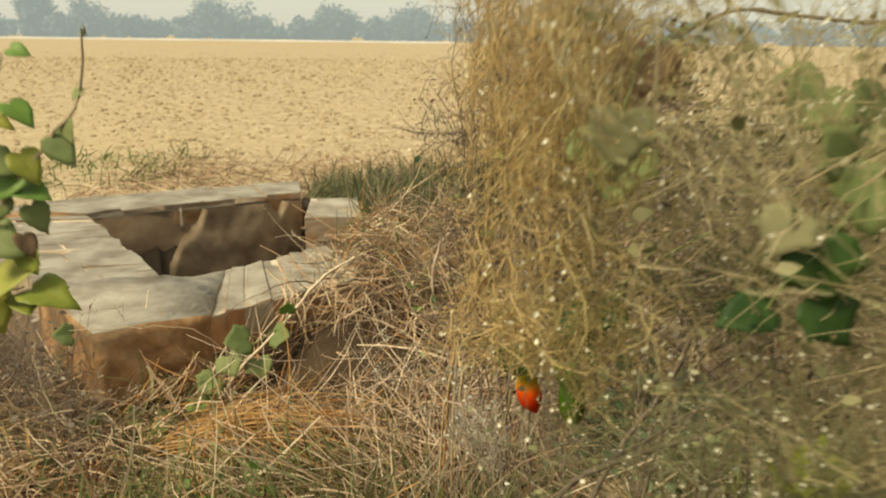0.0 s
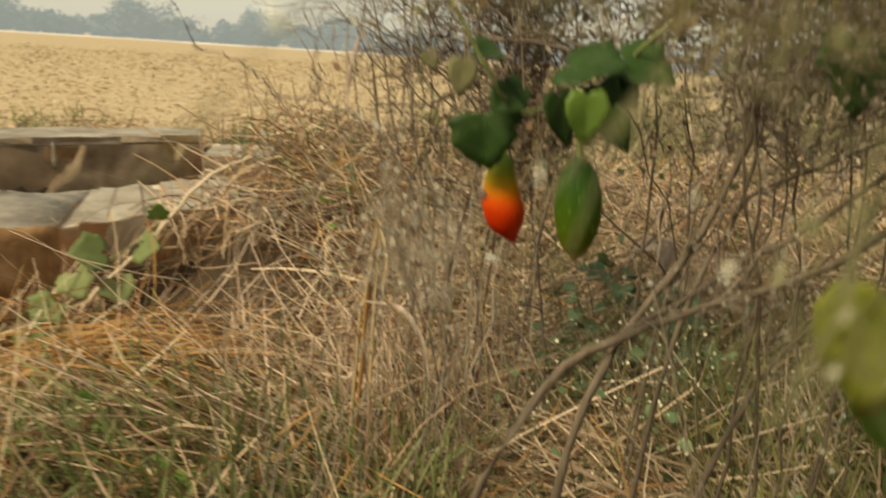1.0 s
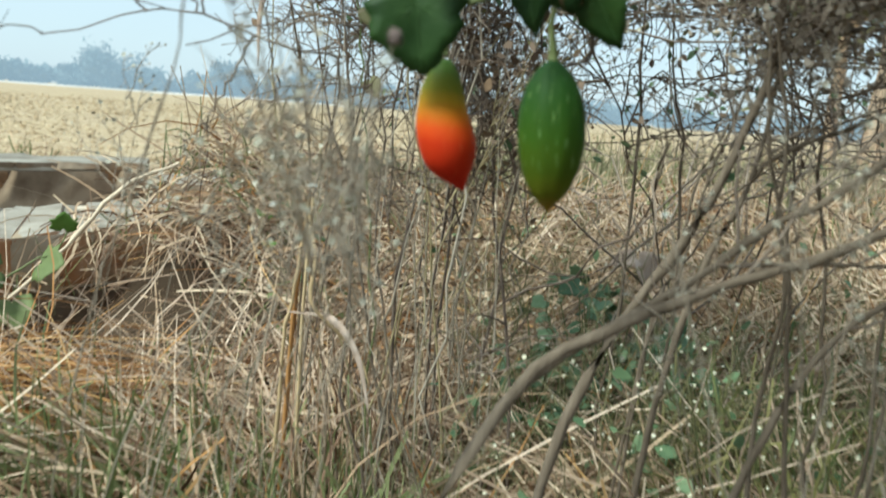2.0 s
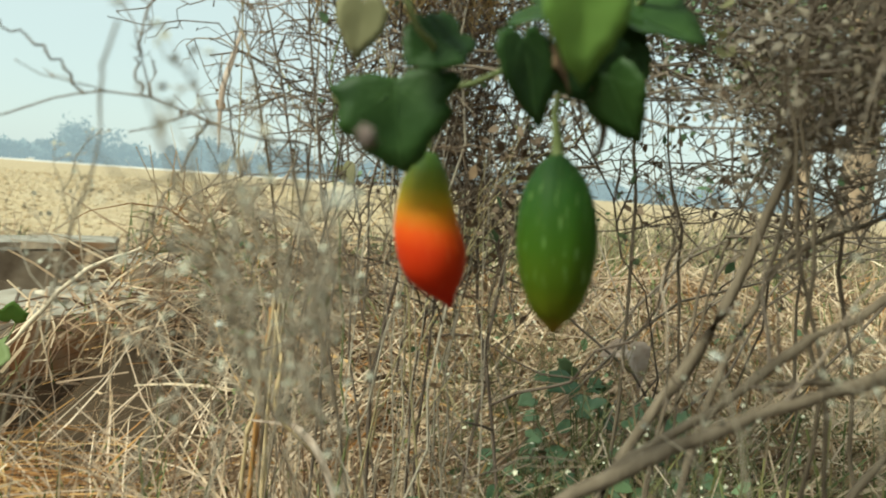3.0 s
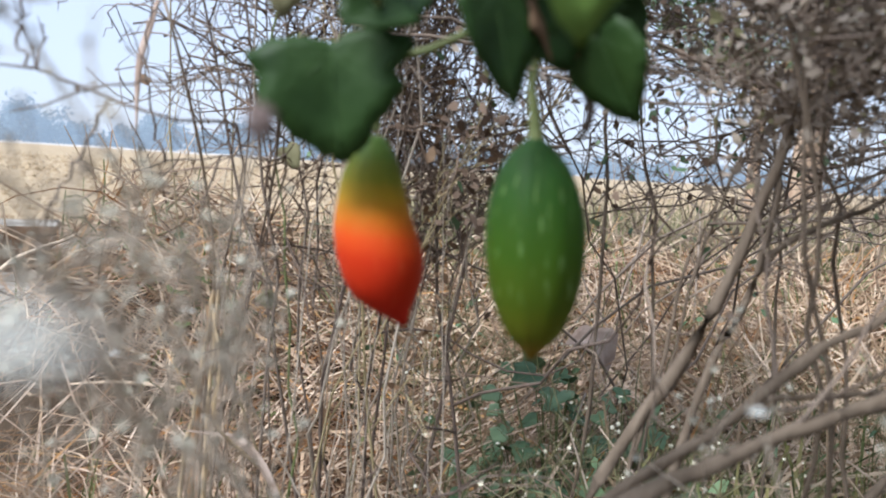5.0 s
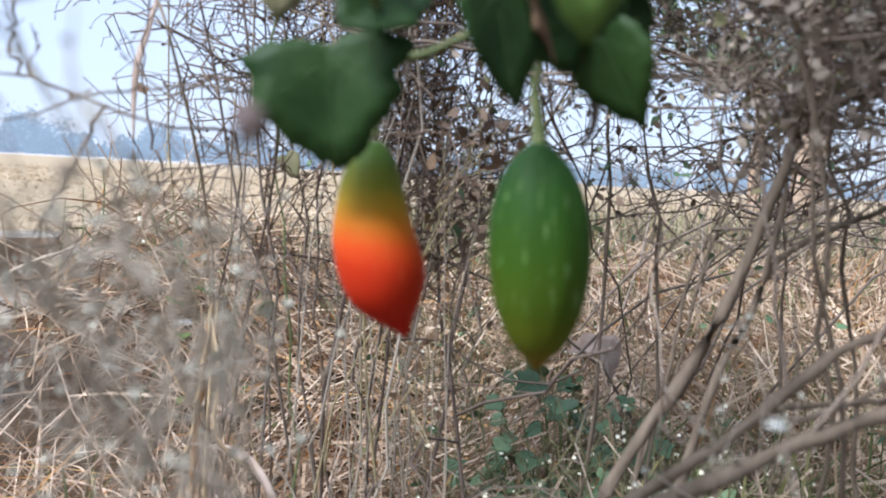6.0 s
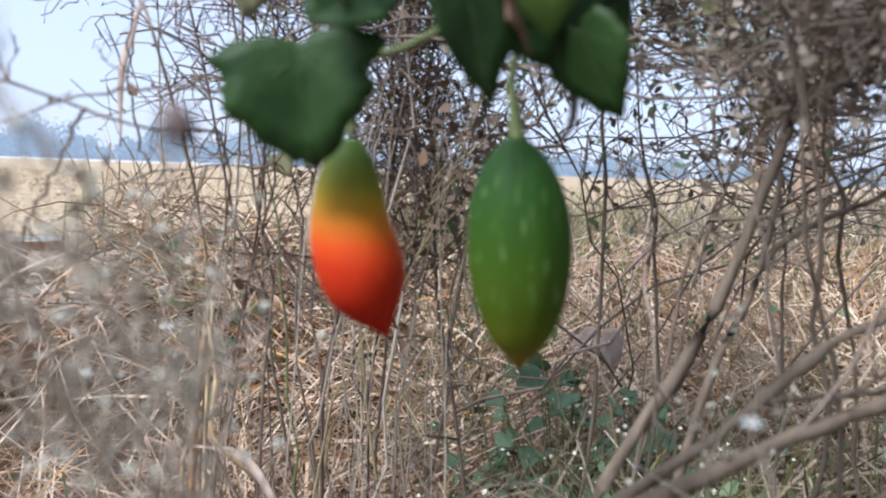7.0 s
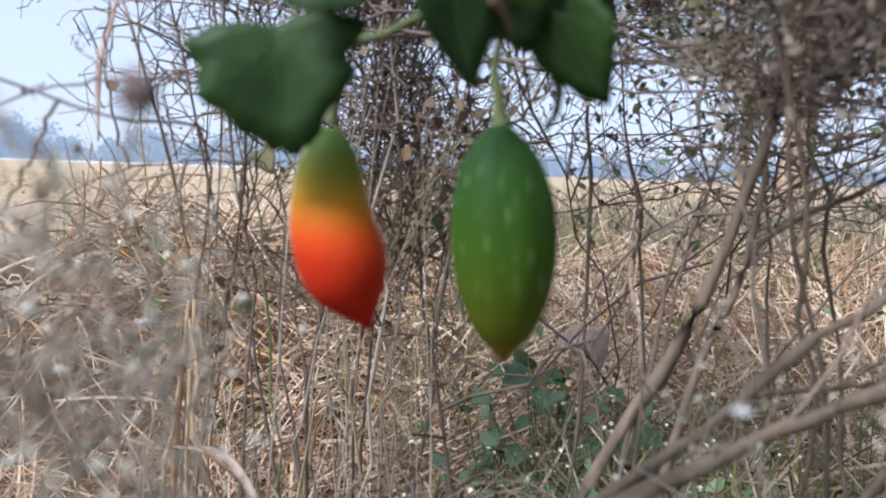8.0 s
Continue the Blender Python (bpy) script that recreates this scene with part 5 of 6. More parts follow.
def bare_shrub():
    """The close grey shrub whose limbs fan out from the ground beside the fruits."""
    t = thing("bare_shrub", (0.04, 0.87, ground_z(0.04, 0.87)), "leafless shrub with smooth grey-brown limbs fanning from the ground", "shrub", local=False)
    lines = []

    def grow(p, r0, r1):
        limb("limb", p, r0, r1, M_BARK, t, 30, 8, 0.0005)
        lines.append(spline(p, 16))

    grow([(0.06, 0.87, -0.02), (0.10, 0.86, 0.25), (0.165, 0.855, 0.395), (0.219, 0.855, 0.435), (0.241, 0.855, 0.446), (0.285, 0.855, 0.465), (0.315, 0.855, 0.476), (0.346, 0.855, 0.487), (0.42, 0.87, 0.52), (0.55, 0.92, 0.60)], 0.0044, 0.0034)
    grow([(0.165, 0.855, 0.395), (0.200, 0.875, 0.412), (0.229, 0.88, 0.431), (0.252, 0.88, 0.446), (0.278, 0.88, 0.464), (0.298, 0.88, 0.481), (0.317, 0.88, 0.496), (0.333, 0.88, 0.508), (0.360, 0.88, 0.521), (0.44, 0.89, 0.58)], 0.0034, 0.0026)
    grow([(0.19, 0.97, 0.0), (0.215, 0.98, 0.26), (0.258, 0.98, 0.388), (0.296, 0.98, 0.451), (0.321, 0.98, 0.495), (0.341, 0.98, 0.548), (0.356, 0.98, 0.594), (0.366, 0.98, 0.617), (0.394, 0.98, 0.650), (0.46, 1.0, 0.70), (0.56, 1.02, 0.76)], 0.0050, 0.0024)
    grow([(0.356, 0.98, 0.594), (0.361, 0.98, 0.636), (0.363, 0.98, 0.677), (0.37, 0.97, 0.78), (0.40, 0.95, 0.90)], 0.0026, 0.0014)
    grow([(0.29, 1.02, 0.0), (0.315, 1.02, 0.30), (0.336, 1.02, 0.413), (0.348, 1.02, 0.457), (0.365, 1.02, 0.494), (0.385, 1.02, 0.535), (0.420, 1.02, 0.554), (0.470, 1.02, 0.577), (0.56, 1.03, 0.62)], 0.0034, 0.0018)
    grow([(0.374, 1.02, 0.520), (0.383, 1.02, 0.567), (0.384, 1.02, 0.599), (0.39, 1.01, 0.68), (0.40, 1.0, 0.78)], 0.0022, 0.0012)
    grow([(0.31, 1.1, 0.0), (0.334, 1.1, 0.354), (0.352, 1.1, 0.428), (0.362, 1.1, 0.505), (0.379, 1.1, 0.548), (0.40, 1.1, 0.60)], 0.0020, 0.0010)
    grow([(0.30, 0.93, 0.0), (0.34, 0.93, 0.25), (0.40, 0.93, 0.40), (0.48, 0.93, 0.46), (0.60, 0.94, 0.50)], 0.0036, 0.0018)
    grow([(0.298, 0.88, 0.481), (0.306, 0.90, 0.470), (0.326, 0.90, 0.472), (0.354, 0.90, 0.474), (0.384, 0.90, 0.476), (0.427, 0.90, 0.477), (0.52, 0.92, 0.49)], 0.0018, 0.0013)
    grow([(0.30, 1.1, 0.0), (0.33, 1.1, 0.331), (0.353, 1.1, 0.41), (0.363, 1.1, 0.454), (0.375, 1.1, 0.522), (0.40, 1.1, 0.60)], 0.0016, 0.0010)
    grow([(0.30, 1.3, 0.95), (0.356, 1.3, 0.994), (0.455, 1.3, 1.042), (0.568, 1.3, 1.034), (0.705, 1.3, 1.026), (0.9, 1.35, 1.05)], 0.0030, 0.0040)
    A = shoots(np.stack(lines), 4, (0.05, 0.18), (25, 65), 6, 0.5, 1.0, -0.02)
    A = open_view(A[A[:, :, 1].min(1) > 0.80])
    B = shoots(A, 3, (0.02, 0.07), (30, 70), 4)
    B = open_view(B[B[:, :, 1].min(1) > 0.78])
    v, f = joined([tubes(A, taper(len(A), 6, 0.0011, 0.0006), 4), tubes(B, taper(len(B), 4, 0.0007, 0.0004), 3)])
    tagged(raw("twig_tangle", v, f, M_GREY, t), kind="stuff")
    specks(B[::2, -1], 0.0020, "bud_growth", M_GREY, t)


bare_shrub()


# ---- white-flowered weeds ----
def flowering_weed(x, y, h, spread, stems, heads, label, leafy=0.4, head=0.0023, zlow=0.0):
    t = thing("flowering_weed", (x, y, ground_z(x, y)), label, "weed", "flowering weeds", local=False)
    bx, by = RNG.normal(x, spread * 0.35, stems), RNG.normal(y, spread * 0.35, stems)
    P = blades(np.stack([bx, by, ground_z(bx, by)], -1), h * RNG.uniform(0.6, 1.1, stems), np.abs(RNG.normal(0, 8, stems)), RNG.uniform(5, 45, stems), RNG.uniform(0, 6.28, stems), 8, 0.8)
    P[:, 1:] += RNG.normal(size=(stems, 7, 3)) * 0.006
    P[..., 0] = np.maximum(P[..., 0], -0.06 - 0.4 * np.maximum(0, 0.5 - P[..., 2])) if h > 0.6 else P[..., 0]
    A = shoots(P, 8, (0.05, 0.18), (20, 60), 5, 0.35, 1.0, -0.05)
    A = A[(A[..., 0].min(1) > -0.09) | (A[..., 2].max(1) < 0.5)]
    B = shoots(A, 3, (0.02, 0.06), (20, 65), 3, 0.4)
    far = lambda q: q[np.hypot(q[:, -1, 0] - 0.08, np.minimum(0, q[:, -1, 1] - 0.64)) > 0.10]
    A, B = far(A), far(B)
    each("stem", P, taper(stems, 8, 0.0009 if label is LEAFYW else 0.0014, 0.0007), 4, M_HERBGREY if label is TALL else M_OLIVE, t)
    v, f = joined([tubes(A, taper(len(A), 5, 0.0008, 0.0004), 3), tubes(B, taper(len(B), 3, 0.0005, 0.0003), 3)])
    tagged(raw("side_growth", v, f, M_HERBGREY if label is TALL else M_OLIVE, t, "thin dull green side stems"), kind="stuff")
    ends = np.concatenate([B[:, -1], A[:, -1]])
    specks(ends[RNG.permutation(len(ends))[:heads]], head, "blossom", M_WHITE, t, "tiny white flower heads")
    leaves = np.concatenate([A[:, 2], P[:, 3], P[:, 2], P[:, 4]])
    leaf_cloud(leaves[RNG.permutation(len(leaves))[:int(len(leaves) * leafy)]], 0.022, M_WEED, "foliage", t, "small ragged grey-green leaves")


M_HERBGREY = material("grey_olive_stem", [(0.27, 0.215, 0.11), (0.42, 0.345, 0.185), (0.54, 0.455, 0.28)], 0.8, 40.0, 0, island=0.8)
M_HERB = material("herb_stem", [(0.36, 0.27, 0.105), (0.54, 0.42, 0.18), (0.65, 0.53, 0.28)], 0.8, 40.0, 0, island=0.8, trans=0.2)
LEAFYW = "leafy olive weed with tiny white flowers beside the walk"
LOW = "low grey-green weed dotted with tiny white flowers"
TALL = "tall wiry weed with many tiny white flowers in the bush"
for x, y, h, s, n, k, lab in (
    (0.40, 1.30, 0.34, 0.30, 34, 520, LOW), (0.75, 1.25, 0.26, 0.35, 26, 130, LOW), (0.35, 1.65, 0.30, 0.30, 22, 110, LOW),
    (0.62, 1.00, 0.24, 0.25, 18, 90, LOW), (0.95, 1.6, 0.3, 0.35, 22, 100, LOW), (0.16, 1.12, 0.22, 0.2, 14, 60, LOW),
    (0.08, 1.36, 0.80, 0.18, 6, 150, TALL), (0.30, 0.40, 0.42, 0.16, 16, 150, LEAFYW), (0.42, 0.34, 0.44, 0.18, 14, 130, LEAFYW),
):
    flowering_weed(x, y, h, s, n, k, lab)


def overhang(base, heading, stems, h, heads, label):
    """A tall weed that leans over from beside the walk, all its twigs above the fruits."""
    t = thing("flowering_weed", (*base, ground_z(*base)), label, "weed", "flowering weeds", local=False)
    bx, by = RNG.normal(base[0], 0.06, stems), RNG.normal(base[1], 0.06, stems)
    P = blades(np.stack([bx, by, ground_z(bx, by)], -1), h * RNG.uniform(0.8, 1.25, stems), np.abs(RNG.normal(0, 5, stems)), RNG.uniform(30, 85, stems), heading + RNG.normal(size=stems) * 0.45, 9, 0.5)
    P[:, 1:] += RNG.normal(size=(stems, 8, 3)) * 0.008
    def clear(q):
        x, y, z = q[..., 0], q[..., 1], q[..., 2]
        seen = (z < 0.615 + 0.30 * np.maximum(0, y - 0.5)) & (x < 0.30 + 0.5 * np.maximum(0, y - 0.55)) & (y > 0.46)
        near = np.min([np.hypot(np.hypot(x - a, y - b), z - c) - (0.22 if b < 0.3 else 0.12 if b < 0.42 and q.shape[1] == 9 else 0.055) for a, b, c in WAY], 0)
        path = (near < 0) | ((x < 0.055) & (y < 0.9))
        return q[~(seen | path).any(1)]

    P = clear(P[P[..., 0].min(1) > 0.05])
    stems = len(P)
    A = shoots(P, 16, (0.06, 0.24), (20, 70), 5, 0.45, 1.0, -0.04)
    B = shoots(A, 4, (0.02, 0.08), (20, 70), 4, 0.3)

    A, B = clear(A), clear(B)
    each("stem", P, taper(stems, 9, 0.0007 if label is SIDE else 0.0010, 0.0005), 4, M_HERBGREY, t)
    v, f = joined([tubes(A, taper(len(A), 5, 0.0007, 0.0004), 3), tubes(B, taper(len(B), 4, 0.0006, 0.0003), 3)])
    tagged(raw("twig_tangle", v, f, M_HERBGREY, t, "thin grey-olive twigs"), kind="stuff")
    ends = np.concatenate([B[:, -1], A[:, -1]])
    ends = ends[np.min([np.linalg.norm(ends - np.array(w), axis=1) for w in WAY[:5]], 0) > 0.30]
    specks(ends[RNG.permutation(len(ends))[:int(heads * 1.2)]], 0.0021, "blossom", M_WHITE, t, "tiny white flower heads")
    specks(ends[RNG.permutation(len(ends))[:heads * 2]], 0.0016, "seed_growth", M_DRYLEAF, t, "tiny dry seed heads")
    lv = np.concatenate([A[:, 2], A[:, 1]])
    leaf_cloud(lv[RNG.permutation(len(lv))[:int(heads * 1.8)]], 0.015, M_OLIVE, "foliage", t, "small ragged olive leaves")


WAY = [(0.05, -0.08, 0.99), (0.04, 0.02, 0.92), (0.036, 0.10, 0.85), (0.037, 0.18, 0.75), (0.039, 0.25, 0.66), (0.06, 0.33, 0.60), (0.07, 0.40, 0.57), (0.08, 0.47, 0.56), (0.09, 0.55, 0.575)]
SIDE = "wiry olive weed with tiny white flowers beside the walk"
OVER = "tall wiry weed with tiny white flowers, leaning over the fruits"
overhang((0.70, 0.60), math.pi, 34, 1.12, 700, OVER)
overhang((0.62, 0.72), math.pi, 22, 1.12, 500, OVER)
overhang((0.46, 0.68), math.pi, 32, 0.98, 560, OVER)
overhang((0.33, 0.40), math.pi, 30, 0.74, 360, SIDE)
overhang((0.45, 0.36), math.pi, 20, 0.62, 260, SIDE)
overhang((0.27, 0.45), math.pi * 0.95, 20, 0.60, 240, SIDE)
overhang((0.44, 0.65), math.pi, 34, 0.86, 420, OVER)
overhang((0.80, 0.85), math.pi, 18, 1.10, 420, OVER)
overhang((0.85, 0.50), math.pi * 0.9, 18, 1.0, 380, OVER)
overhang((0.68, 1.02), math.pi * 1.05, 10, 1.12, 320, OVER)


def hanging_weed(base, goals, heads, label):
    """A weed whose twigs arch over and hang down beside the walk."""
    t = thing("flowering_weed", (*base, ground_z(*base)), label, "weed", "flowering weeds", local=False)
    b0 = np.array([*base, float(ground_z(*base))])
    P = np.stack([spline([b0, b0 + np.array([0.0, 0.0, 0.45]), (b0 + np.array(g)) / 2 + np.array([0.02, 0.0, 0.40]), np.array(g)], 12) for g in goals])
    P[:, 1:] += RNG.normal(size=(len(P), 11, 3)) * 0.008
    A = shoots(P, 20, (0.03, 0.10), (20, 75), 5, 0.6, 1.0, 0.05)
    B = shoots(A, 4, (0.01, 0.04), (25, 75), 4)
    free = lambda q: q[np.min([np.linalg.norm(q - np.array(w), axis=2) - (0.14 if w[1] < 0.3 else 0.045) for w in WAY], 0).min(1) > 0]
    past = lambda q: q[(q[..., 1].max(1) < 0.475) | ((q[..., 2].min(1) > 0.665) & (q[..., 1].max(1) < 0.70))]
    A, B = past(free(A)), past(free(B))
    v, f = joined([tubes(A, taper(len(A), 5, 0.0005, 0.0003), 3), tubes(B, taper(len(B), 4, 0.0004, 0.0002), 3)])
    tagged(raw("side_growth", v, f, M_OLIVE, t, "thin grey-olive side stems"), kind="stuff")
    each("stem", P, taper(len(P), 12, 0.0005, 0.0003), 4, M_OLIVE, t)
    ends = np.concatenate([B[:, -1], A[:, -1]])
    specks(ends[RNG.permutation(len(ends))[:heads]], 0.0019, "blossom", M_WHITE, t, "tiny white flower heads")
    leaf_cloud(ends[RNG.permutation(len(ends))[:heads * 2]], 0.006, M_OLIVE, "foliage", t, "small ragged olive leaves")


hanging_weed((0.34, 0.40), [(0.10, 0.41, 0.655), (0.14, 0.43, 0.630), (0.07, 0.42, 0.665), (0.17, 0.40, 0.600), (0.12, 0.38, 0.690)], 90, SIDE)
hanging_weed((0.40, 0.38), [(0.20, 0.42, 0.560), (0.22, 0.40, 0.620), (0.17, 0.43, 0.540), (0.25, 0.38, 0.580), (0.19, 0.36, 0.660)], 110, SIDE)

hanging_weed((0.44, 0.60), [(0.08, 0.60, 0.715), (0.12, 0.62, 0.700), (0.16, 0.60, 0.705), (0.20, 0.62, 0.690), (0.10, 0.57, 0.750), (0.14, 0.55, 0.765), (0.06, 0.63, 0.700)], 130, SIDE)


def arching_weed(base, goals, mat, heads, label):
    """A tall weed that arches high over the walk and lets its fine sprays hang before the bush."""
    t = thing("flowering_weed", (*base, ground_z(*base)), label, "weed", "flowering weeds", local=False)
    P = []
    for g in goals:
        g = np.array(g)
        b0 = np.array([base[0] + RNG.normal() * 0.03, base[1] + RNG.normal() * 0.03, float(ground_z(*base))])
        top = g + np.array([0.012, 0.0, 0.22 + RNG.uniform(0.0, 0.10)])
        P.append(spline([b0, b0 + np.array([0.02, 0.0, 0.55]), b0 * 0.4 + top * 0.6 + np.array([0.02, 0, 0.42]), top + np.array([0.02, 0, 0.06]), top, g + np.array([0.004, 0, 0.10]), g], 18))
    P = np.stack(P)
    P[:, 1:] += RNG.normal(size=(len(P), 17, 3)) * 0.005
    A = shoots(P, 46, (0.03, 0.10), (15, 70), 5, 0.55, 1.0, 0.06, 0.35)
    B = shoots(A, 4, (0.01, 0.04), (25, 75), 4, curl=0.35)

    def clear(q):
        x, y, z = q[..., 0], q[..., 1], q[..., 2]
        low = np.maximum(0.722 - 0.45 * (y - 0.5) - 0.05 * step01(x, 0.10, 0.13), 0.668)
        near = np.min([np.hypot(np.hypot(x - a, y - b), z - c) - (0.17 if b < 0.3 else 0.09) for a, b, c in WAY], 0)
        return q[~((near < 0) | (z < low) | (y > 0.67) | (x < 0.0)).any(1)]

    A, B = clear(A), clear(B)
    each("stem", P, taper(len(P), 18, 0.0005, 0.0003), 4, M_HERBGREY, t)
    v, f = joined([tubes(A, taper(len(A), 5, 0.0006, 0.0003), 3), tubes(B, taper(len(B), 4, 0.0004, 0.0003), 3)])
    tagged(raw("side_growth", v, f, mat, t, "fine dry sprays"), kind="stuff")
    ends = np.concatenate([B[:, -1], A[:, -1]])
    specks(ends[RNG.permutation(len(ends))[:heads]], 0.0024, "blossom", M_WHITE, t, "tiny white flower heads")
    specks(ends[RNG.permutation(len(ends))[:heads * 5]], 0.0012, "seed_growth", mat, t, "tiny dry seed heads")


ARCH = "tall dry golden weed with tiny white flowers, arching over the walk"
arching_weed((0.36, 0.50), [(0.035, 0.56, 0.72), (0.055, 0.58, 0.71), (0.075, 0.54, 0.73), (0.095, 0.56, 0.72), (0.115, 0.58, 0.70), (0.045, 0.60, 0.70), (0.085, 0.61, 0.70), (0.065, 0.50, 0.76)], M_GOLD, 150, ARCH)
arching_weed((0.42, 0.54), [(0.13, 0.55, 0.69), (0.15, 0.58, 0.69), (0.12, 0.52, 0.71), (0.17, 0.56, 0.69), (0.10, 0.50, 0.75), (0.19, 0.54, 0.69), (0.14, 0.60, 0.68)], M_HERB, 150, ARCH)


# ---- close flower heads and drooping sprays before the fruits ----
def near_spray(root, pts, label, heads):
    t = thing("flower_spray", root, label, "weed", "flower sprays", local=False)
    limb("stem", [root] + pts, 0.0008, 0.0005, M_DUST, t, 20, 5, 0.0015)
    for h, s in heads:
        bm = bmesh.new()
        for k in range(9):
            a = 2 * math.pi * k / 9
            c = Vector((math.cos(a) * s * 0.55, math.sin(a) * s * 0.55, 0))
            mtx = Matrix.Translation(Vector(h) + c) @ Matrix.Rotation(a, 4, "Z") @ Matrix.Diagonal((s * 0.5, s * 0.26, s * 0.16, 1))
            bmesh.ops.create_icosphere(bm, subdivisions=1, radius=1, matrix=mtx)
        bmesh.ops.create_icosphere(bm, subdivisions=1, radius=s * 0.42, matrix=Matrix.Translation(Vector(h) + Vector((0, 0, s * 0.12))))
        part("flower_head", bm, M_FLUFF, t, "grey-white flower head")


SPRAY = "thin weed spray with a pale flower head beside the fruits"
near_spray((0.02, 0.95, 0.0), [(0.045, 0.82, 0.30), (0.066, 0.66, 0.49), (0.0756, 0.588, 0.5655)], SPRAY, [((0.0759, 0.588, 0.5686), 0.0029)])
near_spray((-0.15, 0.95, 0.0), [(-0.10, 0.9, 0.28), (-0.03, 0.86, 0.42), (0.013, 0.85, 0.495)], SPRAY, [((0.015, 0.85, 0.500), 0.0030)])
near_spray((0.34, 0.80, 0.0), [(0.30, 0.76, 0.25), (0.235, 0.73, 0.42), (0.196, 0.72, 0.518)], SPRAY, [((0.194, 0.72, 0.523), 0.0026)])
near_spray((-0.05, 1.0, 0.0), [(-0.02, 0.95, 0.3), (0.015, 0.92, 0.44), (0.030, 0.9, 0.502)], SPRAY, [((0.032, 0.9, 0.507), 0.0036)])


near_spray((-0.20, 1.0, 0.0), [(-0.12, 0.9, 0.35), (-0.03, 0.80, 0.56), (0.005, 0.72, 0.612)], "thin weed spray with dull buds beside the bush", [((0.005, 0.72, 0.617), 0.0026), ((0.016, 0.72, 0.612), 0.0026), ((0.030, 0.725, 0.606), 0.0024)])


BUDSPOTS = [(0.062, 0.82, 0.541), (0.036, 0.80, 0.490), (0.022, 0.80, 0.530), (0.033, 0.81, 0.541), (0.085, 0.80, 0.491), (0.098, 0.86, 0.512), (0.079, 0.82, 0.530), (0.059, 0.80, 0.512)]


def bud_weed(root, goals, size, mat, label):
    """A wiry weed with soft round bud heads."""
    t = thing("bud_weed", (*root, float(ground_z(*root))), label, "weed", "bud weeds", local=False)
    b0 = np.array([*root, float(ground_z(*root))])
    for g in goals:
        g = np.array(g)
        limb("stem", [tuple(b0), tuple(b0 * 0.55 + g * 0.45 + np.array([-0.02, 0.03, 0.03])), tuple(b0 * 0.15 + g * 0.85 + np.array([-0.008, 0.01, 0.0])), tuple(g)], 0.0006, 0.0004, M_DUST, t, 14, 4, 0.0015)
        bm = bmesh.new()
        bmesh.ops.create_icosphere(bm, subdivisions=3, radius=size * 0.9, matrix=Matrix.Translation(Vector(g)))
        for v in bm.verts:
            v.co += (v.co - Vector(g)) * noise.noise((v.co - Vector(g)) / size * 2.3 + Vector(g) * 90) * 0.9
        part("bud_head", bm, mat, t, "soft ragged bud head")


M_FLUFFG = material("grey_green_bud", [(0.34, 0.325, 0.25), (0.46, 0.44, 0.35), (0.56, 0.54, 0.45)], 0.9, 200.0, 0.3)
M_FLUFFB = material("grey_brown_bud", [(0.13, 0.095, 0.085), (0.20, 0.155, 0.14)], 0.9, 200.0, 0.3)
BUDS = "wiry weed with soft grey-green bud heads before the straw"


def close_weed(base, goals, heads, label, open_side=True, reach=(0.015, 0.06)):
    """A wiry weed close before the fruits: thin stems that end in sprays of grey-white heads about the goal points."""
    t = thing("flowering_weed", (*base, ground_z(*base)), label, "weed", "flowering weeds", local=False)
    P = []
    for g in goals:
        g = np.array(g)
        b0 = np.array([base[0] + RNG.normal() * 0.03, base[1] + RNG.normal() * 0.03, float(ground_z(*base))])
        P.append(spline([b0, b0 * 0.6 + g * 0.4 + np.array([-0.015, 0.03, 0.06]), b0 * 0.2 + g * 0.8 + np.array([-0.008, 0.012, 0.01]), g], 9))
    P = np.stack(P)
    A = shoots(P, 6, reach, (25, 75), 5, 0.70, 1.0, -0.03)
    B = shoots(A, 4, (0.006, 0.02), (25, 80), 3, 0.3)
    ok = lambda q: q[(q[..., 1].min(1) > 0.625) & ~((q[..., 0].max(1) > 0.082) & (q[..., 1].min(1) < 0.85))]
    if open_side:
        A, B = ok(A), ok(B)
    v, f = joined([tubes(A, taper(len(A), 5, 0.0005, 0.0003), 3), tubes(B, taper(len(B), 3, 0.0003, 0.0002), 3)])
    tagged(raw("side_growth", v, f, M_DUST, t, "thin grey-tan side stems"), kind="stuff")
    each("stem", P, taper(len(P), 9, 0.0005, 0.0003), 4, M_DUST, t)
    ends = np.concatenate([B[:, -1], A[:, -1]])
    specks(ends[RNG.permutation(len(ends))[:heads]], 0.0019, "blossom", M_FLUFFG, t, "tiny grey-white flower heads")
    specks(ends[RNG.permutation(len(ends))[:heads * 2]], 0.0013, "seed_growth", M_GREYLEAF, t, "tiny grey seed heads")


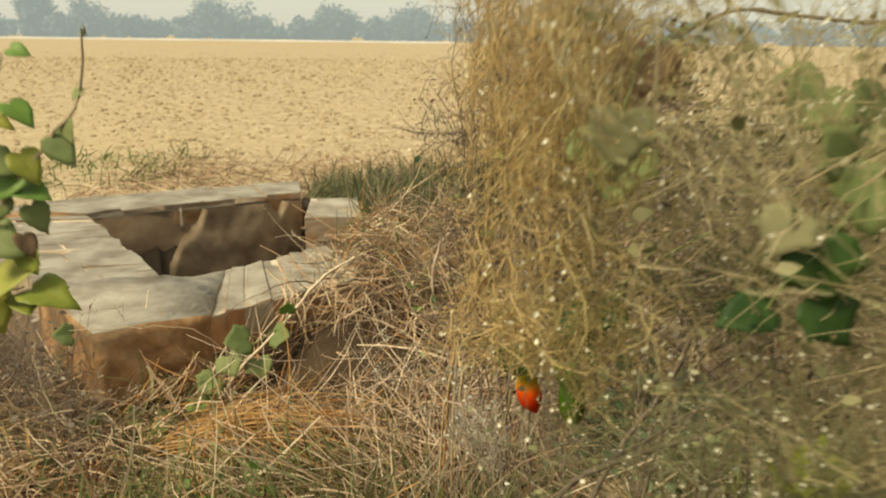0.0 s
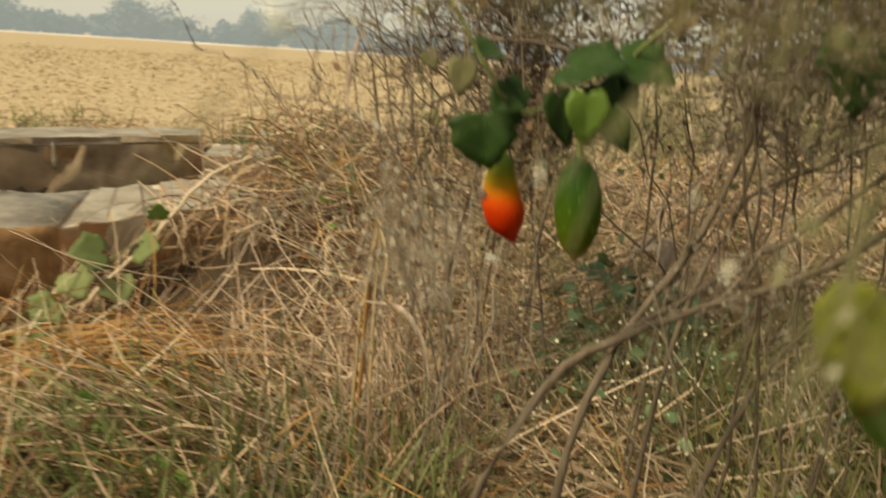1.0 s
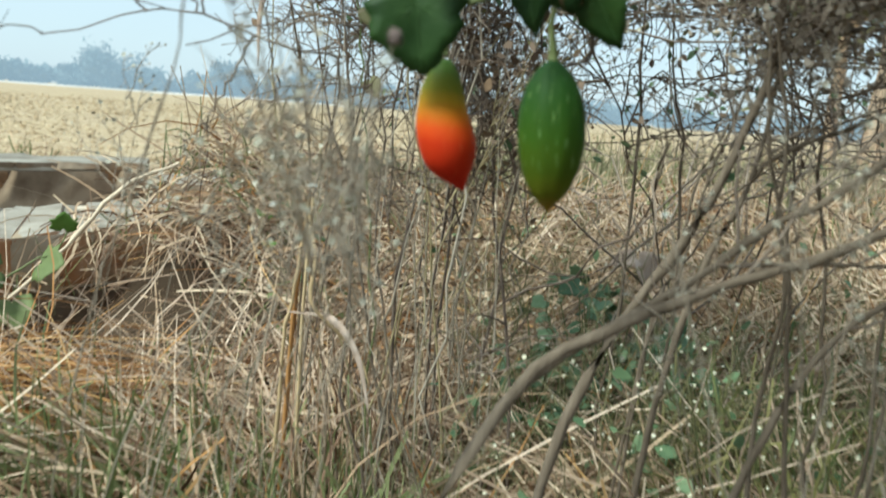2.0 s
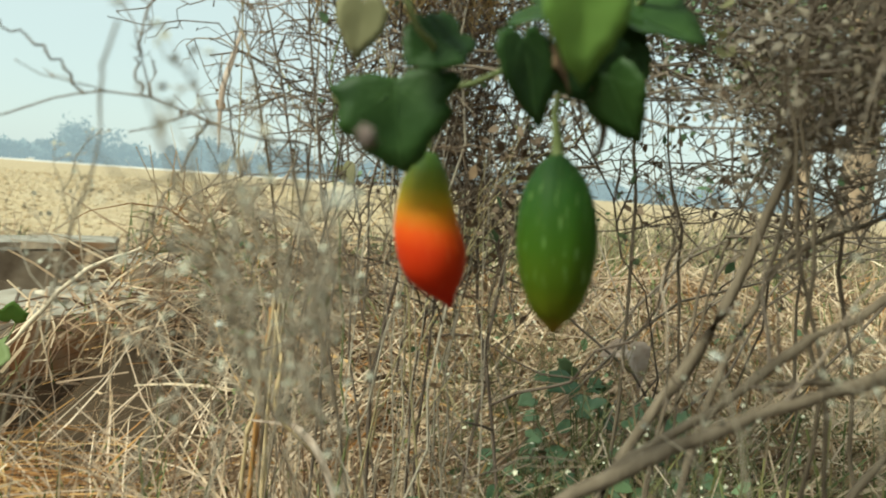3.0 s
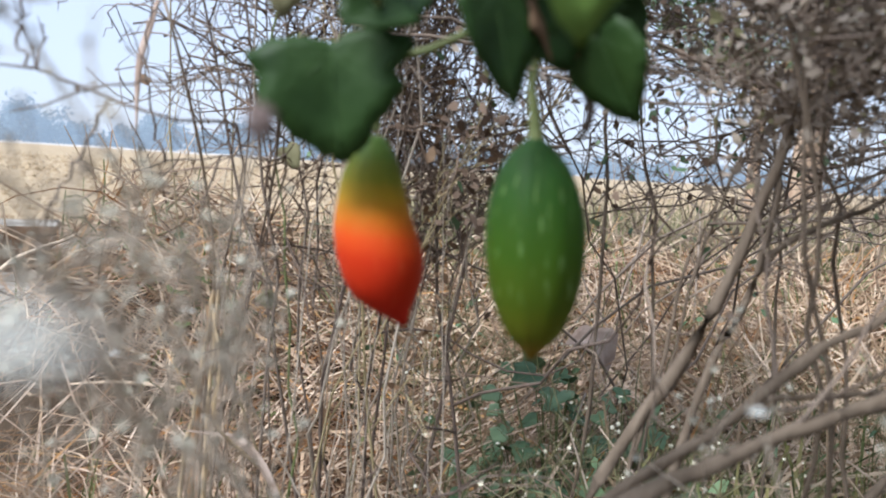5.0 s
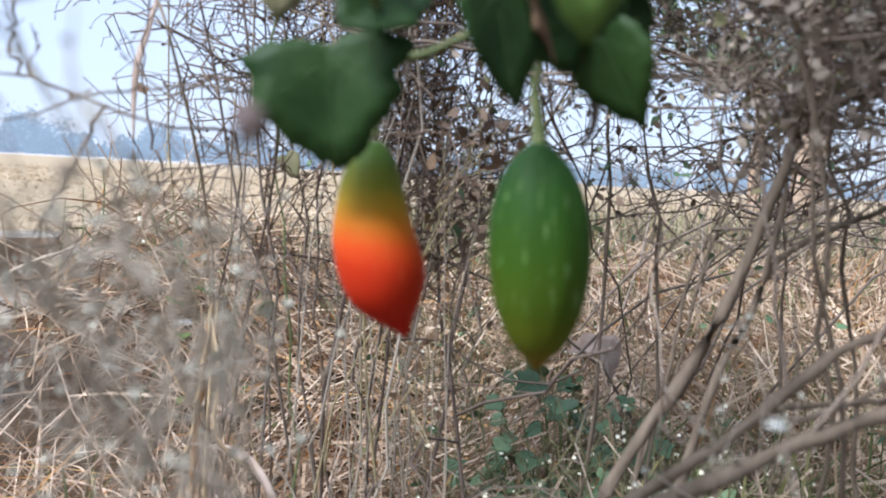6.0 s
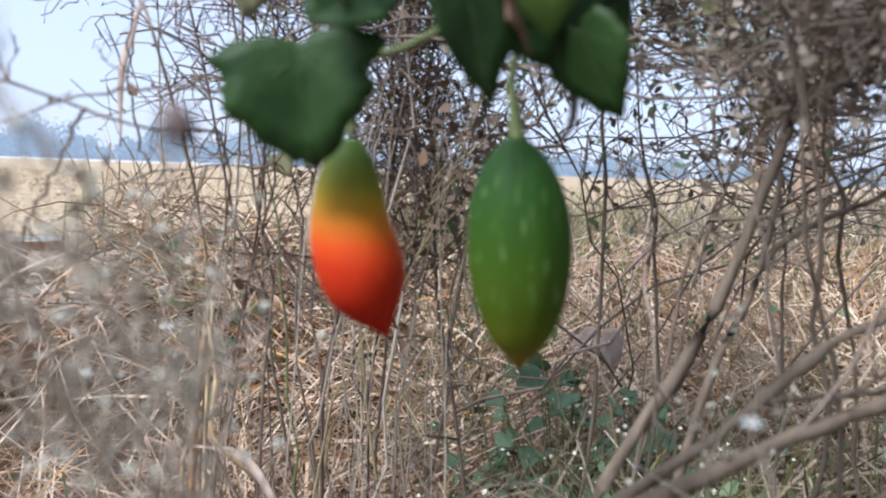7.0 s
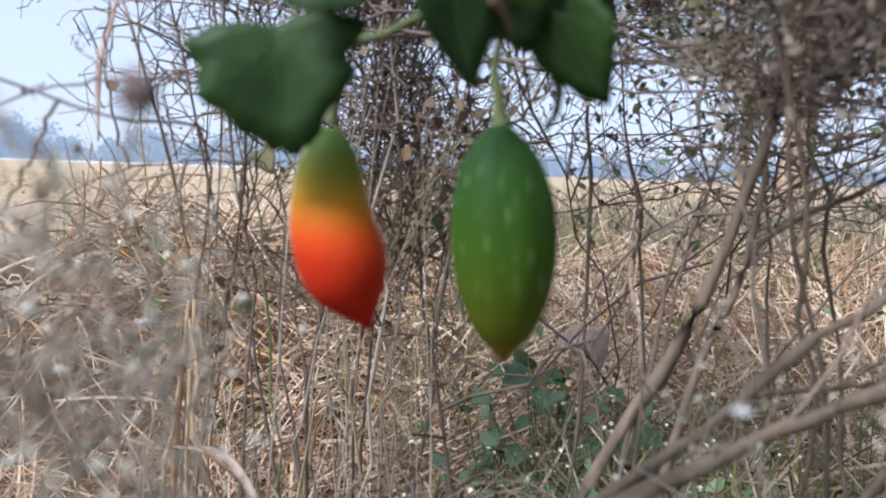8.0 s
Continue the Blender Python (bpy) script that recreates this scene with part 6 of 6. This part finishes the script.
bud_weed((-0.12, 0.95), BUDSPOTS[0:4], 0.0019, M_FLUFFG, BUDS)
bud_weed((-0.02, 1.02), BUDSPOTS[4:8], 0.0018, M_FLUFFG, BUDS)
bud_weed((-0.08, 0.88), [(0.078, 0.677, 0.582)], 0.0026, M_FLUFFB, "wiry weed with grey-brown withered heads beside the fruits")
CLOSE = "wiry grey-tan weed with tiny pale heads close before the straw"
close_weed((0.17, 1.12), [(0.072, 0.71, 0.548), (0.045, 0.74, 0.568), (0.080, 0.72, 0.540)], 70, CLOSE)
close_weed((-0.14, 1.02), [(-0.10, 0.98, 0.54), (-0.05, 0.96, 0.55), (0.00, 0.97, 0.53), (-0.12, 1.02, 0.56)], 110, CLOSE)
VEIL = "wiry grey weed with soft dusty heads hanging before the straw"
close_weed((0.15, 1.16), [(0.030, 0.705, 0.572), (0.048, 0.695, 0.566), (0.036, 0.71, 0.560), (0.058, 0.70, 0.576), (0.052, 0.72, 0.558), (0.022, 0.70, 0.580)], 55, VEIL, True, (0.008, 0.03))
close_weed((0.13, 1.20), [(0.020, 0.73, 0.570), (0.044, 0.74, 0.556), (0.060, 0.735, 0.568), (0.030, 0.75, 0.582), (0.005, 0.74, 0.560)], 70, VEIL, True, (0.008, 0.035))
close_weed((-0.05, 0.90), [(0.02, 0.86, 0.56), (0.04, 0.88, 0.53), (0.06, 0.90, 0.50), (-0.02, 0.90, 0.52)], 90, CLOSE)
close_weed((0.40, 0.80), [(0.25, 0.72, 0.58), (0.28, 0.74, 0.55), (0.30, 0.70, 0.52), (0.32, 0.76, 0.60), (0.33, 0.72, 0.46)], 110, "wiry grey-tan weed with tiny pale heads beside the shrub", False)
close_weed((0.40, 0.90), [(0.245, 0.84, 0.49), (0.255, 0.86, 0.46), (0.28, 0.86, 0.51)], 60, CLOSE)


# ---- dry stalks and folded blades ----
M_HUSK = material("pale_husk", [(0.34, 0.245, 0.185), (0.48, 0.37, 0.295), (0.56, 0.46, 0.39)], 0.8, 40.0, 0.3, trans=0.1)
M_REED = material("golden_reed", [(0.42, 0.30, 0.16), (0.62, 0.47, 0.27), (0.76, 0.62, 0.41)], 0.65, 30.0, 0, island=0.5, trans=0.1)


def reed_stalks():
    t = thing("reed_clump", (-0.02, 1.25, ground_z(-0.02, 1.25)), "bundle of dry standing grass stalks with a folded rusty blade", "dry grass", local=False)
    rows = [
        ([(-0.035, 1.25, 0.05), (-0.027, 1.25, 0.28), (-0.020, 1.25, 0.331), (-0.008, 1.25, 0.412), (-0.003, 1.25, 0.456)], M_REED, 0.0029),
        ([(-0.010, 1.25, 0.05), (-0.005, 1.25, 0.351), (-0.002, 1.25, 0.402), (0.001, 1.25, 0.456)], M_REED, 0.0025),
        ([(-0.02, 1.26, 0.02), (-0.012, 1.26, 0.3), (-0.003, 1.255, 0.45), (-0.006, 1.2, 0.55), (-0.012, 1.1, 0.645), (-0.023, 1.1, 0.676), (-0.03, 1.1, 0.69)], M_TAN, 0.0014),
        ([(-0.03, 1.27, 0.02), (-0.018, 1.26, 0.3), (-0.008, 1.26, 0.44)], M_RUST, 0.0036),
    ]
    for p, mat, r in rows:
        limb("stalk", p, r, r * 0.7, mat, t, 18, 6, 0.0006)
    for p, w in (([(-0.024, 1.1, 0.680), (-0.029, 1.1, 0.660), (-0.035, 1.1, 0.639), (-0.037, 1.1, 0.617), (-0.037, 1.1, 0.585)], 0.0028), ([(-0.004, 1.25, 0.44), (0.01, 1.2, 0.40), (0.007, 1.2, 0.354), (0.033, 1.2, 0.324), (0.061, 1.2, 0.296), (0.075, 1.19, 0.26)], 0.0022),
                 ([(-0.02, 1.24, 0.33), (0.03, 1.2, 0.335), (0.06, 1.18, 0.30), (0.075, 1.17, 0.24)], 0.0040)):
        q = spline(p, 16)
        v, f = ribbons(q[None], (w * np.sin(np.linspace(0.35, 3.0, 16)))[None], np.array([[0.9, -0.4, 0.2]]))
        ob = raw("blade", v, f, M_HUSK if q[0][2] < 0.4 or q[0][2] > 0.6 else M_REED, t, "folded dry blade")
        ob.modifiers.new("thickness", "SOLIDIFY").thickness = 0.0004


reed_stalks()


# ---- creeper on the pit wall, with the leaning cane ----
def wall_creeper():
    t = thing("creeper", (-0.64, 1.66, ground_z(-0.64, 1.66)), "green creeper with pale angled leaves beside the brick pit", "creeper", local=False)
    limb("cane", [(-0.66, 1.70, 0.03), (-0.585, 1.72, 0.15), (-0.473, 1.75, 0.272), (-0.38, 1.78, 0.385), (-0.30, 1.85, 0.43)], 0.0055, 0.0030, M_PALE, t, 20, 7, 0.001, "pale dry leaning cane")
    limb("stem", [(-0.80, 1.60, 0.01), (-0.70, 1.62, 0.07), (-0.62, 1.64, 0.14), (-0.58, 1.66, 0.22), (-0.48, 1.70, 0.27), (-0.43, 1.72, 0.34)], 0.0020, 0.0014, M_STALK, t, 20, 6, 0.003)
    limb("stem", [(-0.58, 1.66, 0.22), (-0.66, 1.62, 0.30), (-0.80, 1.58, 0.32), (-0.95, 1.56, 0.31)], 0.0012, 0.0008, M_PALE, t, 16, 5, 0.002)
    for at, aim, size, mat in (
        ((-0.445, 1.70, 0.325), (0.2, -0.3, 0.9), 0.042, M_LEAFB), ((-0.48, 1.70, 0.265), (0.6, -0.4, 0.1), 0.07, M_LEAFP), ((-0.545, 1.68, 0.255), (-0.4, -0.4, 0.1), 0.085, M_LEAFP),
        ((-0.59, 1.66, 0.215), (0.3, -0.4, -0.4), 0.075, M_LEAFP), ((-0.62, 1.64, 0.165), (-0.3, -0.4, -0.3), 0.075, M_LEAFP), ((-0.60, 1.64, 0.095), (0.2, -0.4, 0.1), 0.085, M_LEAFP),
        ((-0.72, 1.61, 0.055), (-0.3, -0.5, 0.1), 0.080, M_LEAFP), ((-0.80, 1.59, 0.075), (-0.2, -0.5, 0.2), 0.065, M_LEAFP), ((-0.68, 1.58, 0.035), (0.3, -0.6, 0.0), 0.070, M_LEAFP), ((-0.93, 1.56, 0.30), (-0.3, -0.4, 0.2), 0.06, M_LEAFP), ((-0.52, 1.68, 0.20), (0.3, -0.4, -0.4), 0.07, M_LEAFP), ((-0.66, 1.62, 0.12), (0.4, -0.4, -0.2), 0.07, M_LEAFB), ((-0.76, 1.60, 0.05), (0.2, -0.5, -0.1), 0.08, M_LEAFB), ((-0.88, 1.57, 0.06), (-0.2, -0.5, 0.3), 0.07, M_LEAFB),
    ):
        leaf(t, at, aim, (RNG.normal() * 0.2, -0.9, 0.6), size * 0.74, mat, 5)


wall_creeper()


# ---- leafy sprig near the camera's start ----
def leafy_sprig():
    t = thing("leafy_sprig", (-0.83, 0.86, ground_z(-0.83, 0.86)), "young leafy sprig with round yellow-green leaves on thin stems", "sapling", local=False)
    limb("stem", [(-0.86, 0.86, 0.0), (-0.80, 0.82, 0.35), (-0.64, 0.77, 0.68), (-0.545, 0.75, 0.79), (-0.506, 0.75, 0.841), (-0.468, 0.75, 0.880), (-0.436, 0.75, 0.924), (-0.423, 0.75, 0.979), (-0.420, 0.75, 1.00)], 0.0040, 0.0010, M_TAN, t, 26, 6, 0.002)
    limb("stem", [(-0.66, 0.77, 0.64), (-0.58, 0.75, 0.69), (-0.52, 0.74, 0.705)], 0.0018, 0.0010, M_TAN, t, 10, 5, 0.001)
    limb("stem", [(-0.64, 0.77, 0.68), (-0.56, 0.75, 0.84), (-0.515, 0.75, 0.97)], 0.0020, 0.0010, M_TAN, t, 12, 5, 0.001)
    def sprout(at, aim, size, mat):
        leaf(t, at, (aim[0] + RNG.normal() * 0.2, aim[1], aim[2] + RNG.normal() * 0.3), (RNG.normal() * 0.5, -0.6 + RNG.normal() * 0.3, 0.8), size * RNG.uniform(0.65, 1.0), mat, 3, droop=0.5)

    sprout((-0.505, 0.75, 0.975), (0.6, -0.2, 0.1), 0.026, M_LEAFB)
    sprout((-0.515, 0.75, 0.915), (0.7, -0.2, 0.0), 0.048, M_LEAFB)
    sprout((-0.450, 0.75, 0.895), (0.2, -0.3, -0.6), 0.036, M_LEAFP)
    sprout((-0.468, 0.75, 0.880), (0.5, -0.3, -0.2), 0.042, M_LEAFP)
    sprout((-0.510, 0.75, 0.860), (0.4, -0.3, -0.3), 0.050, M_LEAFY)
    sprout((-0.515, 0.75, 0.820), (0.6, -0.3, 0.0), 0.046, M_LEAFB)
    sprout((-0.505, 0.75, 0.800), (0.3, -0.3, -0.6), 0.040, M_LEAFP)
    sprout((-0.520, 0.75, 0.765), (0.4, -0.2, -0.4), 0.040, M_DRYLEAF)
    sprout((-0.520, 0.75, 0.745), (0.3, -0.3, -0.6), 0.042, M_LEAFY)
    sprout((-0.515, 0.745, 0.700), (0.8, -0.2, -0.05), 0.062, M_LEAFY)
    sprout((-0.530, 0.75, 0.690), (0.2, -0.4, -0.5), 0.050, M_LEAFY)
    sprout((-0.440, 0.75, 0.925), (0.7, -0.2, 0.2), 0.022, M_LEAFP)
    sprout((-0.420, 0.75, 0.990), (-0.2, -0.2, 0.6), 0.012, M_LEAFP)
    sprout((-0.565, 0.75, 0.700), (1.0, -0.15, -0.08), 0.085, M_LEAFY)
    sprout((-0.575, 0.75, 0.690), (0.5, -0.3, -0.5), 0.060, M_LEAFY)
    sprout((-0.565, 0.75, 0.765), (0.6, -0.3, -0.3), 0.055, M_LEAFP)
    sprout((-0.540, 0.75, 0.825), (0.9, -0.2, 0.05), 0.060, M_LEAFB)
    sprout((-0.535, 0.75, 0.810), (0.1, -0.3, -0.7), 0.050, M_LEAFP)
    sprout((-0.555, 0.75, 0.852), (0.8, -0.2, 0.0), 0.055, M_LEAFP)
    sprout((-0.56, 0.75, 0.90), (0.7, -0.2, -0.1), 0.050, M_LEAFY)
    return t


for o in leafy_sprig().children:
    o.location.x += 0.03


# ---- sapling leaves low beside the walk ----
def side_sapling():
    t = thing("side_sapling", (0.312, 0.50, ground_z(0.312, 0.50)), "slender sapling with large yellow-green leaves near the fruits", "sapling", local=False)
    limb("stem", [(0.312, 0.50, 0.0), (0.300, 0.51, 0.25), (0.265, 0.51, 0.45), (0.225, 0.505, 0.565), (0.204, 0.50, 0.586)], 0.0028, 0.0012, M_STALK, t, 18, 6, 0.001)
    limb("stem", [(0.300, 0.51, 0.25), (0.32, 0.49, 0.50), (0.297, 0.46, 0.665)], 0.0016, 0.0010, M_STALK, t, 12, 6, 0.001)
    leaf(t, (0.204, 0.50, 0.584), (0.05, 0.1, -0.9), (-0.5, -0.9, 0.2), 0.046, M_LEAFY, 3)
    leaf(t, (0.222, 0.505, 0.560), (0.1, 0.1, -0.9), (-0.4, -0.9, 0.3), 0.044, M_LEAFB, 3)
    leaf(t, (0.297, 0.46, 0.665), (0.3, -0.4, 0.3), (-0.2, -0.7, 0.8), 0.045, M_LEAFY, 5)
    leaf(t, (0.292, 0.47, 0.655), (-0.2, -0.4, 0.25), (0.1, -0.6, 0.9), 0.040, M_LEAFY, 5)


side_sapling()


# ---- broad-leaved weed patch at the foot of the bush ----
def weed_patch(x, y, n, h, size, mat, label):
    t = thing("broadleaf_weed", (x, y, ground_z(x, y)), label, "weed", "broadleaf weeds", local=False)
    for k in range(n):
        a, r = RNG.uniform(0, 6.28), RNG.uniform(0.01, 0.09)
        px, py = x + r * math.cos(a), y + r * math.sin(a)
        z = float(ground_z(px, py)) + h * RNG.uniform(0.35, 1.0)
        limb("stalk", [(x + RNG.normal() * 0.02, y + RNG.normal() * 0.02, float(ground_z(x, y))), ((x + px) / 2, (y + py) / 2, z * 0.6), (px, py, z)], 0.0013, 0.0008, M_STALK, t, 6, 4)
        leaf(t, (px, py, z), (math.cos(a), math.sin(a) - 0.5, -0.3), (RNG.normal() * 0.4, -0.5, 1.0), size * RNG.uniform(0.35, 1.0), mat, 3 if k % 3 == 0 else 5)


for x, y, n, h, size, mat in ((0.40, 1.45, 56, 0.33, 0.036, M_WEED), (0.50, 1.50, 44, 0.31, 0.034, M_WEED), (0.32, 1.38, 44, 0.27, 0.032, M_WEED), (0.44, 1.34, 44, 0.26, 0.032, M_WEED), (-0.05, 1.75, 6, 0.22, 0.035, M_LEAFP), (-0.15, 1.95, 5, 0.20, 0.035, M_LEAFB), (0.72, 1.3, 10, 0.15, 0.04, M_LEAFB), (-0.25, 1.1, 9, 0.14, 0.045, M_LEAFB), (-0.45, 1.2, 9, 0.14, 0.05, M_LEAFB)):
    weed_patch(x, y, n, h, size, mat, "low weed with broad dull green leaves in the dry grass")


def dead_weed(x, y, h, n, label):
    t = thing("dead_weed", (x, y, ground_z(x, y)), label, "weed", "dead weeds", local=False)
    bx, by = RNG.normal(x, 0.05, n), RNG.normal(y, 0.04, n)
    P = blades(np.stack([bx, by, ground_z(bx, by)], -1), h * RNG.uniform(0.6, 1.2, n), RNG.uniform(0, 35, n), RNG.uniform(15, 70, n), RNG.uniform(0, 6.28, n), 7, 0.8)
    A = shoots(P, 9, (0.04, 0.14), (25, 70), 5, 0.2, 1.0)
    B = shoots(A, 3, (0.02, 0.05), (25, 70), 3)
    v, f = joined([tubes(A, taper(len(A), 5, 0.0009, 0.0005), 3), tubes(B, taper(len(B), 3, 0.0006, 0.0003), 3)])
    tagged(raw("side_growth", v, f, M_GREY, t), kind="stuff")
    each("stem", P, taper(n, 7, 0.0017, 0.0008), 4, M_GREY, t)
    leaf_cloud(A[RNG.permutation(len(A))[:len(A) // 3], -1], 0.02, M_GREYLEAF, "dead_foliage", t)


for x, y, h, n in ((-1.05, 1.60, 0.30, 16), (-1.22, 1.72, 0.32, 16), (-0.92, 1.42, 0.22, 14), (-1.3, 1.5, 0.3, 14)):
    dead_weed(x, y, h, n, "dead grey weed with brittle branching stems by the pit")


# ---- withered things on the straw ----
def withered(at, aim, size, label):
    t = thing("withered_leaf", at, label, "leaf", "withered leaves", local=False)
    leaf(t, at, aim, (0.1, -0.7, 0.8), size, M_HUSK, 3, name="blade", droop=0.6, fold=0.7)


withered((0.490, 1.60, 0.345), (0.55, -0.1, -0.75), 0.062, "large curled pale withered leaf on the straw")
withered((0.485, 1.60, 0.345), (-0.75, -0.2, 0.0), 0.04, "small curled pale withered leaf on the straw")


def rust_bundle():
    n = 320
    base = np.array([-0.58, 1.42, 0.10]) + RNG.normal(size=(n, 3)) * np.array([0.05, 0.03, 0.025])
    P = blades(base, RNG.uniform(0.2, 0.42, n), RNG.uniform(60, 95, n), RNG.uniform(85, 110, n), RNG.normal(0.12, 0.22, n), 6, 0.3)
    P[..., 2] += 0.028 * np.sin(np.linspace(0, 3.0, 6))
    P[..., 2] = np.maximum(P[..., 2], ground_z(P[..., 0], P[..., 1]) + 0.02)
    v, f = ribbons(P, 0.0013 * RNG.uniform(0.6, 1.4, (n, 1)) * np.linspace(1, 0.5, 6), RNG.normal(size=(n, 3)))
    tagged(raw("rust_straw", v, f, M_RUST), "sheaf of rust-coloured straw lying on the dry grass", "dry grass", kind="stuff")


rust_bundle()


# ---- trees beyond the bank ----
def bank_tree(x, y, r, lean, h, crown_z, crown_r, leaves, label):
    t = thing("tree", (x, y, float(ground_z(x, y))), label, "tree")
    k = 9
    z = np.linspace(-0.05, h, k)
    P = np.stack([lean * z + RNG.normal(size=k) * 0.015, RNG.normal(size=k) * 0.015, z], -1)
    R = r * (1 + 0.55 * np.exp(-z / 0.18)) * np.linspace(1, 0.7, k)
    v, f = tubes(P[None], R[None], 12)
    raw("trunk", v, f, M_TRUNK, t)
    limbs = []
    for j in range(7):
        a = j * 0.9 + RNG.uniform(0, 0.5)
        q = spline([tuple(P[-2 if j % 2 else -1]), (P[-1][0] + math.cos(a) * crown_r * 0.4, math.sin(a) * crown_r * 0.4, h + 0.3), (P[-1][0] + math.cos(a) * crown_r * 0.8, math.sin(a) * crown_r * 0.8, crown_z + RNG.normal() * 0.3)], 10)
        limbs.append(q)
        v, f = tubes(q[None], np.linspace(r * 0.45, r * 0.12, 10)[None], 7)
        raw("limb", v, f, M_TRUNK, t)
    A = shoots(np.stack(limbs), 14, (0.3, 0.9), (30, 80), 5, 0.3, 1.0, 0.06)
    v, f = tubes(A, taper(len(A), 5, 0.012, 0.004), 4)
    tagged(raw("twig_tangle", v, f, M_TRUNK, t), kind="stuff")
    who = RNG.integers(0, len(A), leaves)
    pos = A[who, RNG.integers(1, 5, leaves)] + RNG.normal(size=(leaves, 3)) * 0.10
    leaf_cloud(pos, 0.09, M_WEED, "crown", t, "dull grey-green foliage")


bank_tree(4.22, 6.68, 0.15, 0.02, 2.3, 2.7, 1.7, 5200, "tree with a pale tan trunk standing at the field's edge")
bank_tree(8.1, 14.0, 0.13, -0.02, 2.6, 3.2, 2.2, 5200, "slender tree with a tan trunk farther along the bank")


# ---- leaves caught in the bushes ----
def caught_leaves():
    t = thing("creeper", (0.06, 1.24, ground_z(0.06, 1.24)), "thin creeper with yellow-green leaves climbing the dry bush", "creeper", local=False)
    limb("stem", [(0.06, 1.24, 0.0), (0.07, 1.25, 0.30), (0.05, 1.26, 0.55), (0.04, 1.28, 0.68), (0.06, 1.3, 0.85)], 0.0014, 0.0009, M_STALK, t, 20, 5, 0.003)
    for at, aim, size, mat in (
        ((0.048, 1.26, 0.66), (0.3, -0.3, -0.6), 0.040, M_OLIVE), ((0.055, 1.25, 0.585), (0.3, -0.3, -0.5), 0.036, M_OLIVE), ((0.05, 1.24, 0.45), (-0.4, -0.4, 0.1), 0.032, M_OLIVE), ((0.06, 1.28, 0.80), (0.3, -0.4, -0.3), 0.04, M_LEAFY),
    ):
        leaf(t, at, aim, (RNG.normal() * 0.3, -0.9, 0.4), size * 0.62, mat, 3)


caught_leaves()


def withered_creeper(at, root, spread, n, size, label, mats, m=44):
    """A hanging mass of shrivelled leaves on thin dead vines."""
    t = thing("withered_creeper", root, label, "creeper", "withered creepers", local=False)
    limb("stem", [root, ((root[0] + at[0]) / 2 + 0.03, (root[1] + at[1]) / 2, at[2] * 0.55), (at[0], at[1], at[2])], 0.0022, 0.0010, M_BARK, t, 18, 6, 0.003)
    P = np.array(at) + RNG.normal(size=(m, 1, 3)) * np.array(spread) * 0.5 + np.cumsum(RNG.normal(size=(m, 7, 3)) * np.array(spread) * 0.22, 1)
    P = open_view(P)
    A = open_view(shoots(P, 7, (0.03, 0.09), (30, 80), 4))
    v, f = joined([tubes(P, taper(len(P), 7, 0.0010, 0.0006), 4), tubes(A, taper(len(A), 4, 0.0007, 0.0004), 3)])
    tagged(raw("vine_tangle", v, f, M_GREY, t), kind="stuff")
    ends = np.concatenate([A[:, -1], A[:, 2], P.reshape(-1, 3)])
    for k, mat in enumerate(mats):
        leaf_cloud(ends[RNG.integers(0, len(ends), n // len(mats))] + RNG.normal(size=(n // len(mats), 3)) * 0.008, size, mat, "shrivelled_foliage", t, "dull green leaves" if mat is M_OLIVE else "curled dead leaves")


HANG = "withered creeper, a grey-brown mass of curled leaves in the shrub"
withered_creeper((0.44, 0.98, 0.670), (0.50, 1.02, 0.0), (0.24, 0.14, 0.06), 1100, 0.008, HANG, (M_GREYLEAF, M_DUST, M_OLIVE))
withered_creeper((0.60, 1.12, 0.70), (0.66, 1.12, 0.0), (0.26, 0.16, 0.07), 900, 0.010, HANG, (M_GREYLEAF, M_DUST, M_OLIVE))
withered_creeper((0.33, 0.92, 0.670), (0.36, 0.98, 0.0), (0.13, 0.07, 0.04), 500, 0.007, HANG, (M_GREYLEAF, M_DUST))
withered_creeper((0.50, 1.05, 0.79), (0.56, 1.06, 0.0), (0.24, 0.14, 0.07), 800, 0.010, HANG, (M_OLIVE, M_GREYLEAF))
withered_creeper((0.42, 0.93, 0.73), (0.46, 0.97, 0.0), (0.16, 0.10, 0.05), 600, 0.008, HANG, (M_OLIVE, M_GREYLEAF))
withered_creeper((0.31, 1.22, 0.90), (0.33, 1.25, 0.0), (0.06, 0.05, 0.06), 150, 0.020, "withered creeper with large reddish-brown leaves in the bush", (M_DRYLEAF,))
withered_creeper((0.305, 0.90, 0.648), (0.40, 0.95, 0.0), (0.07, 0.05, 0.028), 420, 0.007, HANG, (M_GREYLEAF,), 9)
withered_creeper((0.40, 1.02, 0.665), (0.48, 1.05, 0.0), (0.09, 0.06, 0.04), 520, 0.008, HANG, (M_GREYLEAF,), 10)

# ---- last leaves of the vine, above the green fruit ----
leaf(VINE, (0.170, 0.818, 0.641), (0.30, -0.1, -0.6), (0.3, -1, 0.2), 0.026, M_LEAF, 5)
leaf(VINE, (0.184, 0.835, 0.648), (0.45, -0.1, -0.5), (-0.2, -1, 0.4), 0.028, M_LEAF, 3)
leaf(VINE, (0.176, 0.830, 0.634), (0.10, -0.2, -0.6), (0.5, -1, 0.2), 0.020, M_DRYLEAF, 5)

# ---- dead creepers in the crown behind the thorn bush ----
withered_creeper((0.36, 1.24, 0.735), (0.42, 1.28, 0.0), (0.13, 0.07, 0.07), 420, 0.010, HANG, (M_UMBER, M_OLIVE), 26)
withered_creeper((0.48, 1.22, 0.74), (0.54, 1.26, 0.0), (0.12, 0.07, 0.07), 420, 0.010, HANG, (M_UMBER, M_GREYLEAF), 26)
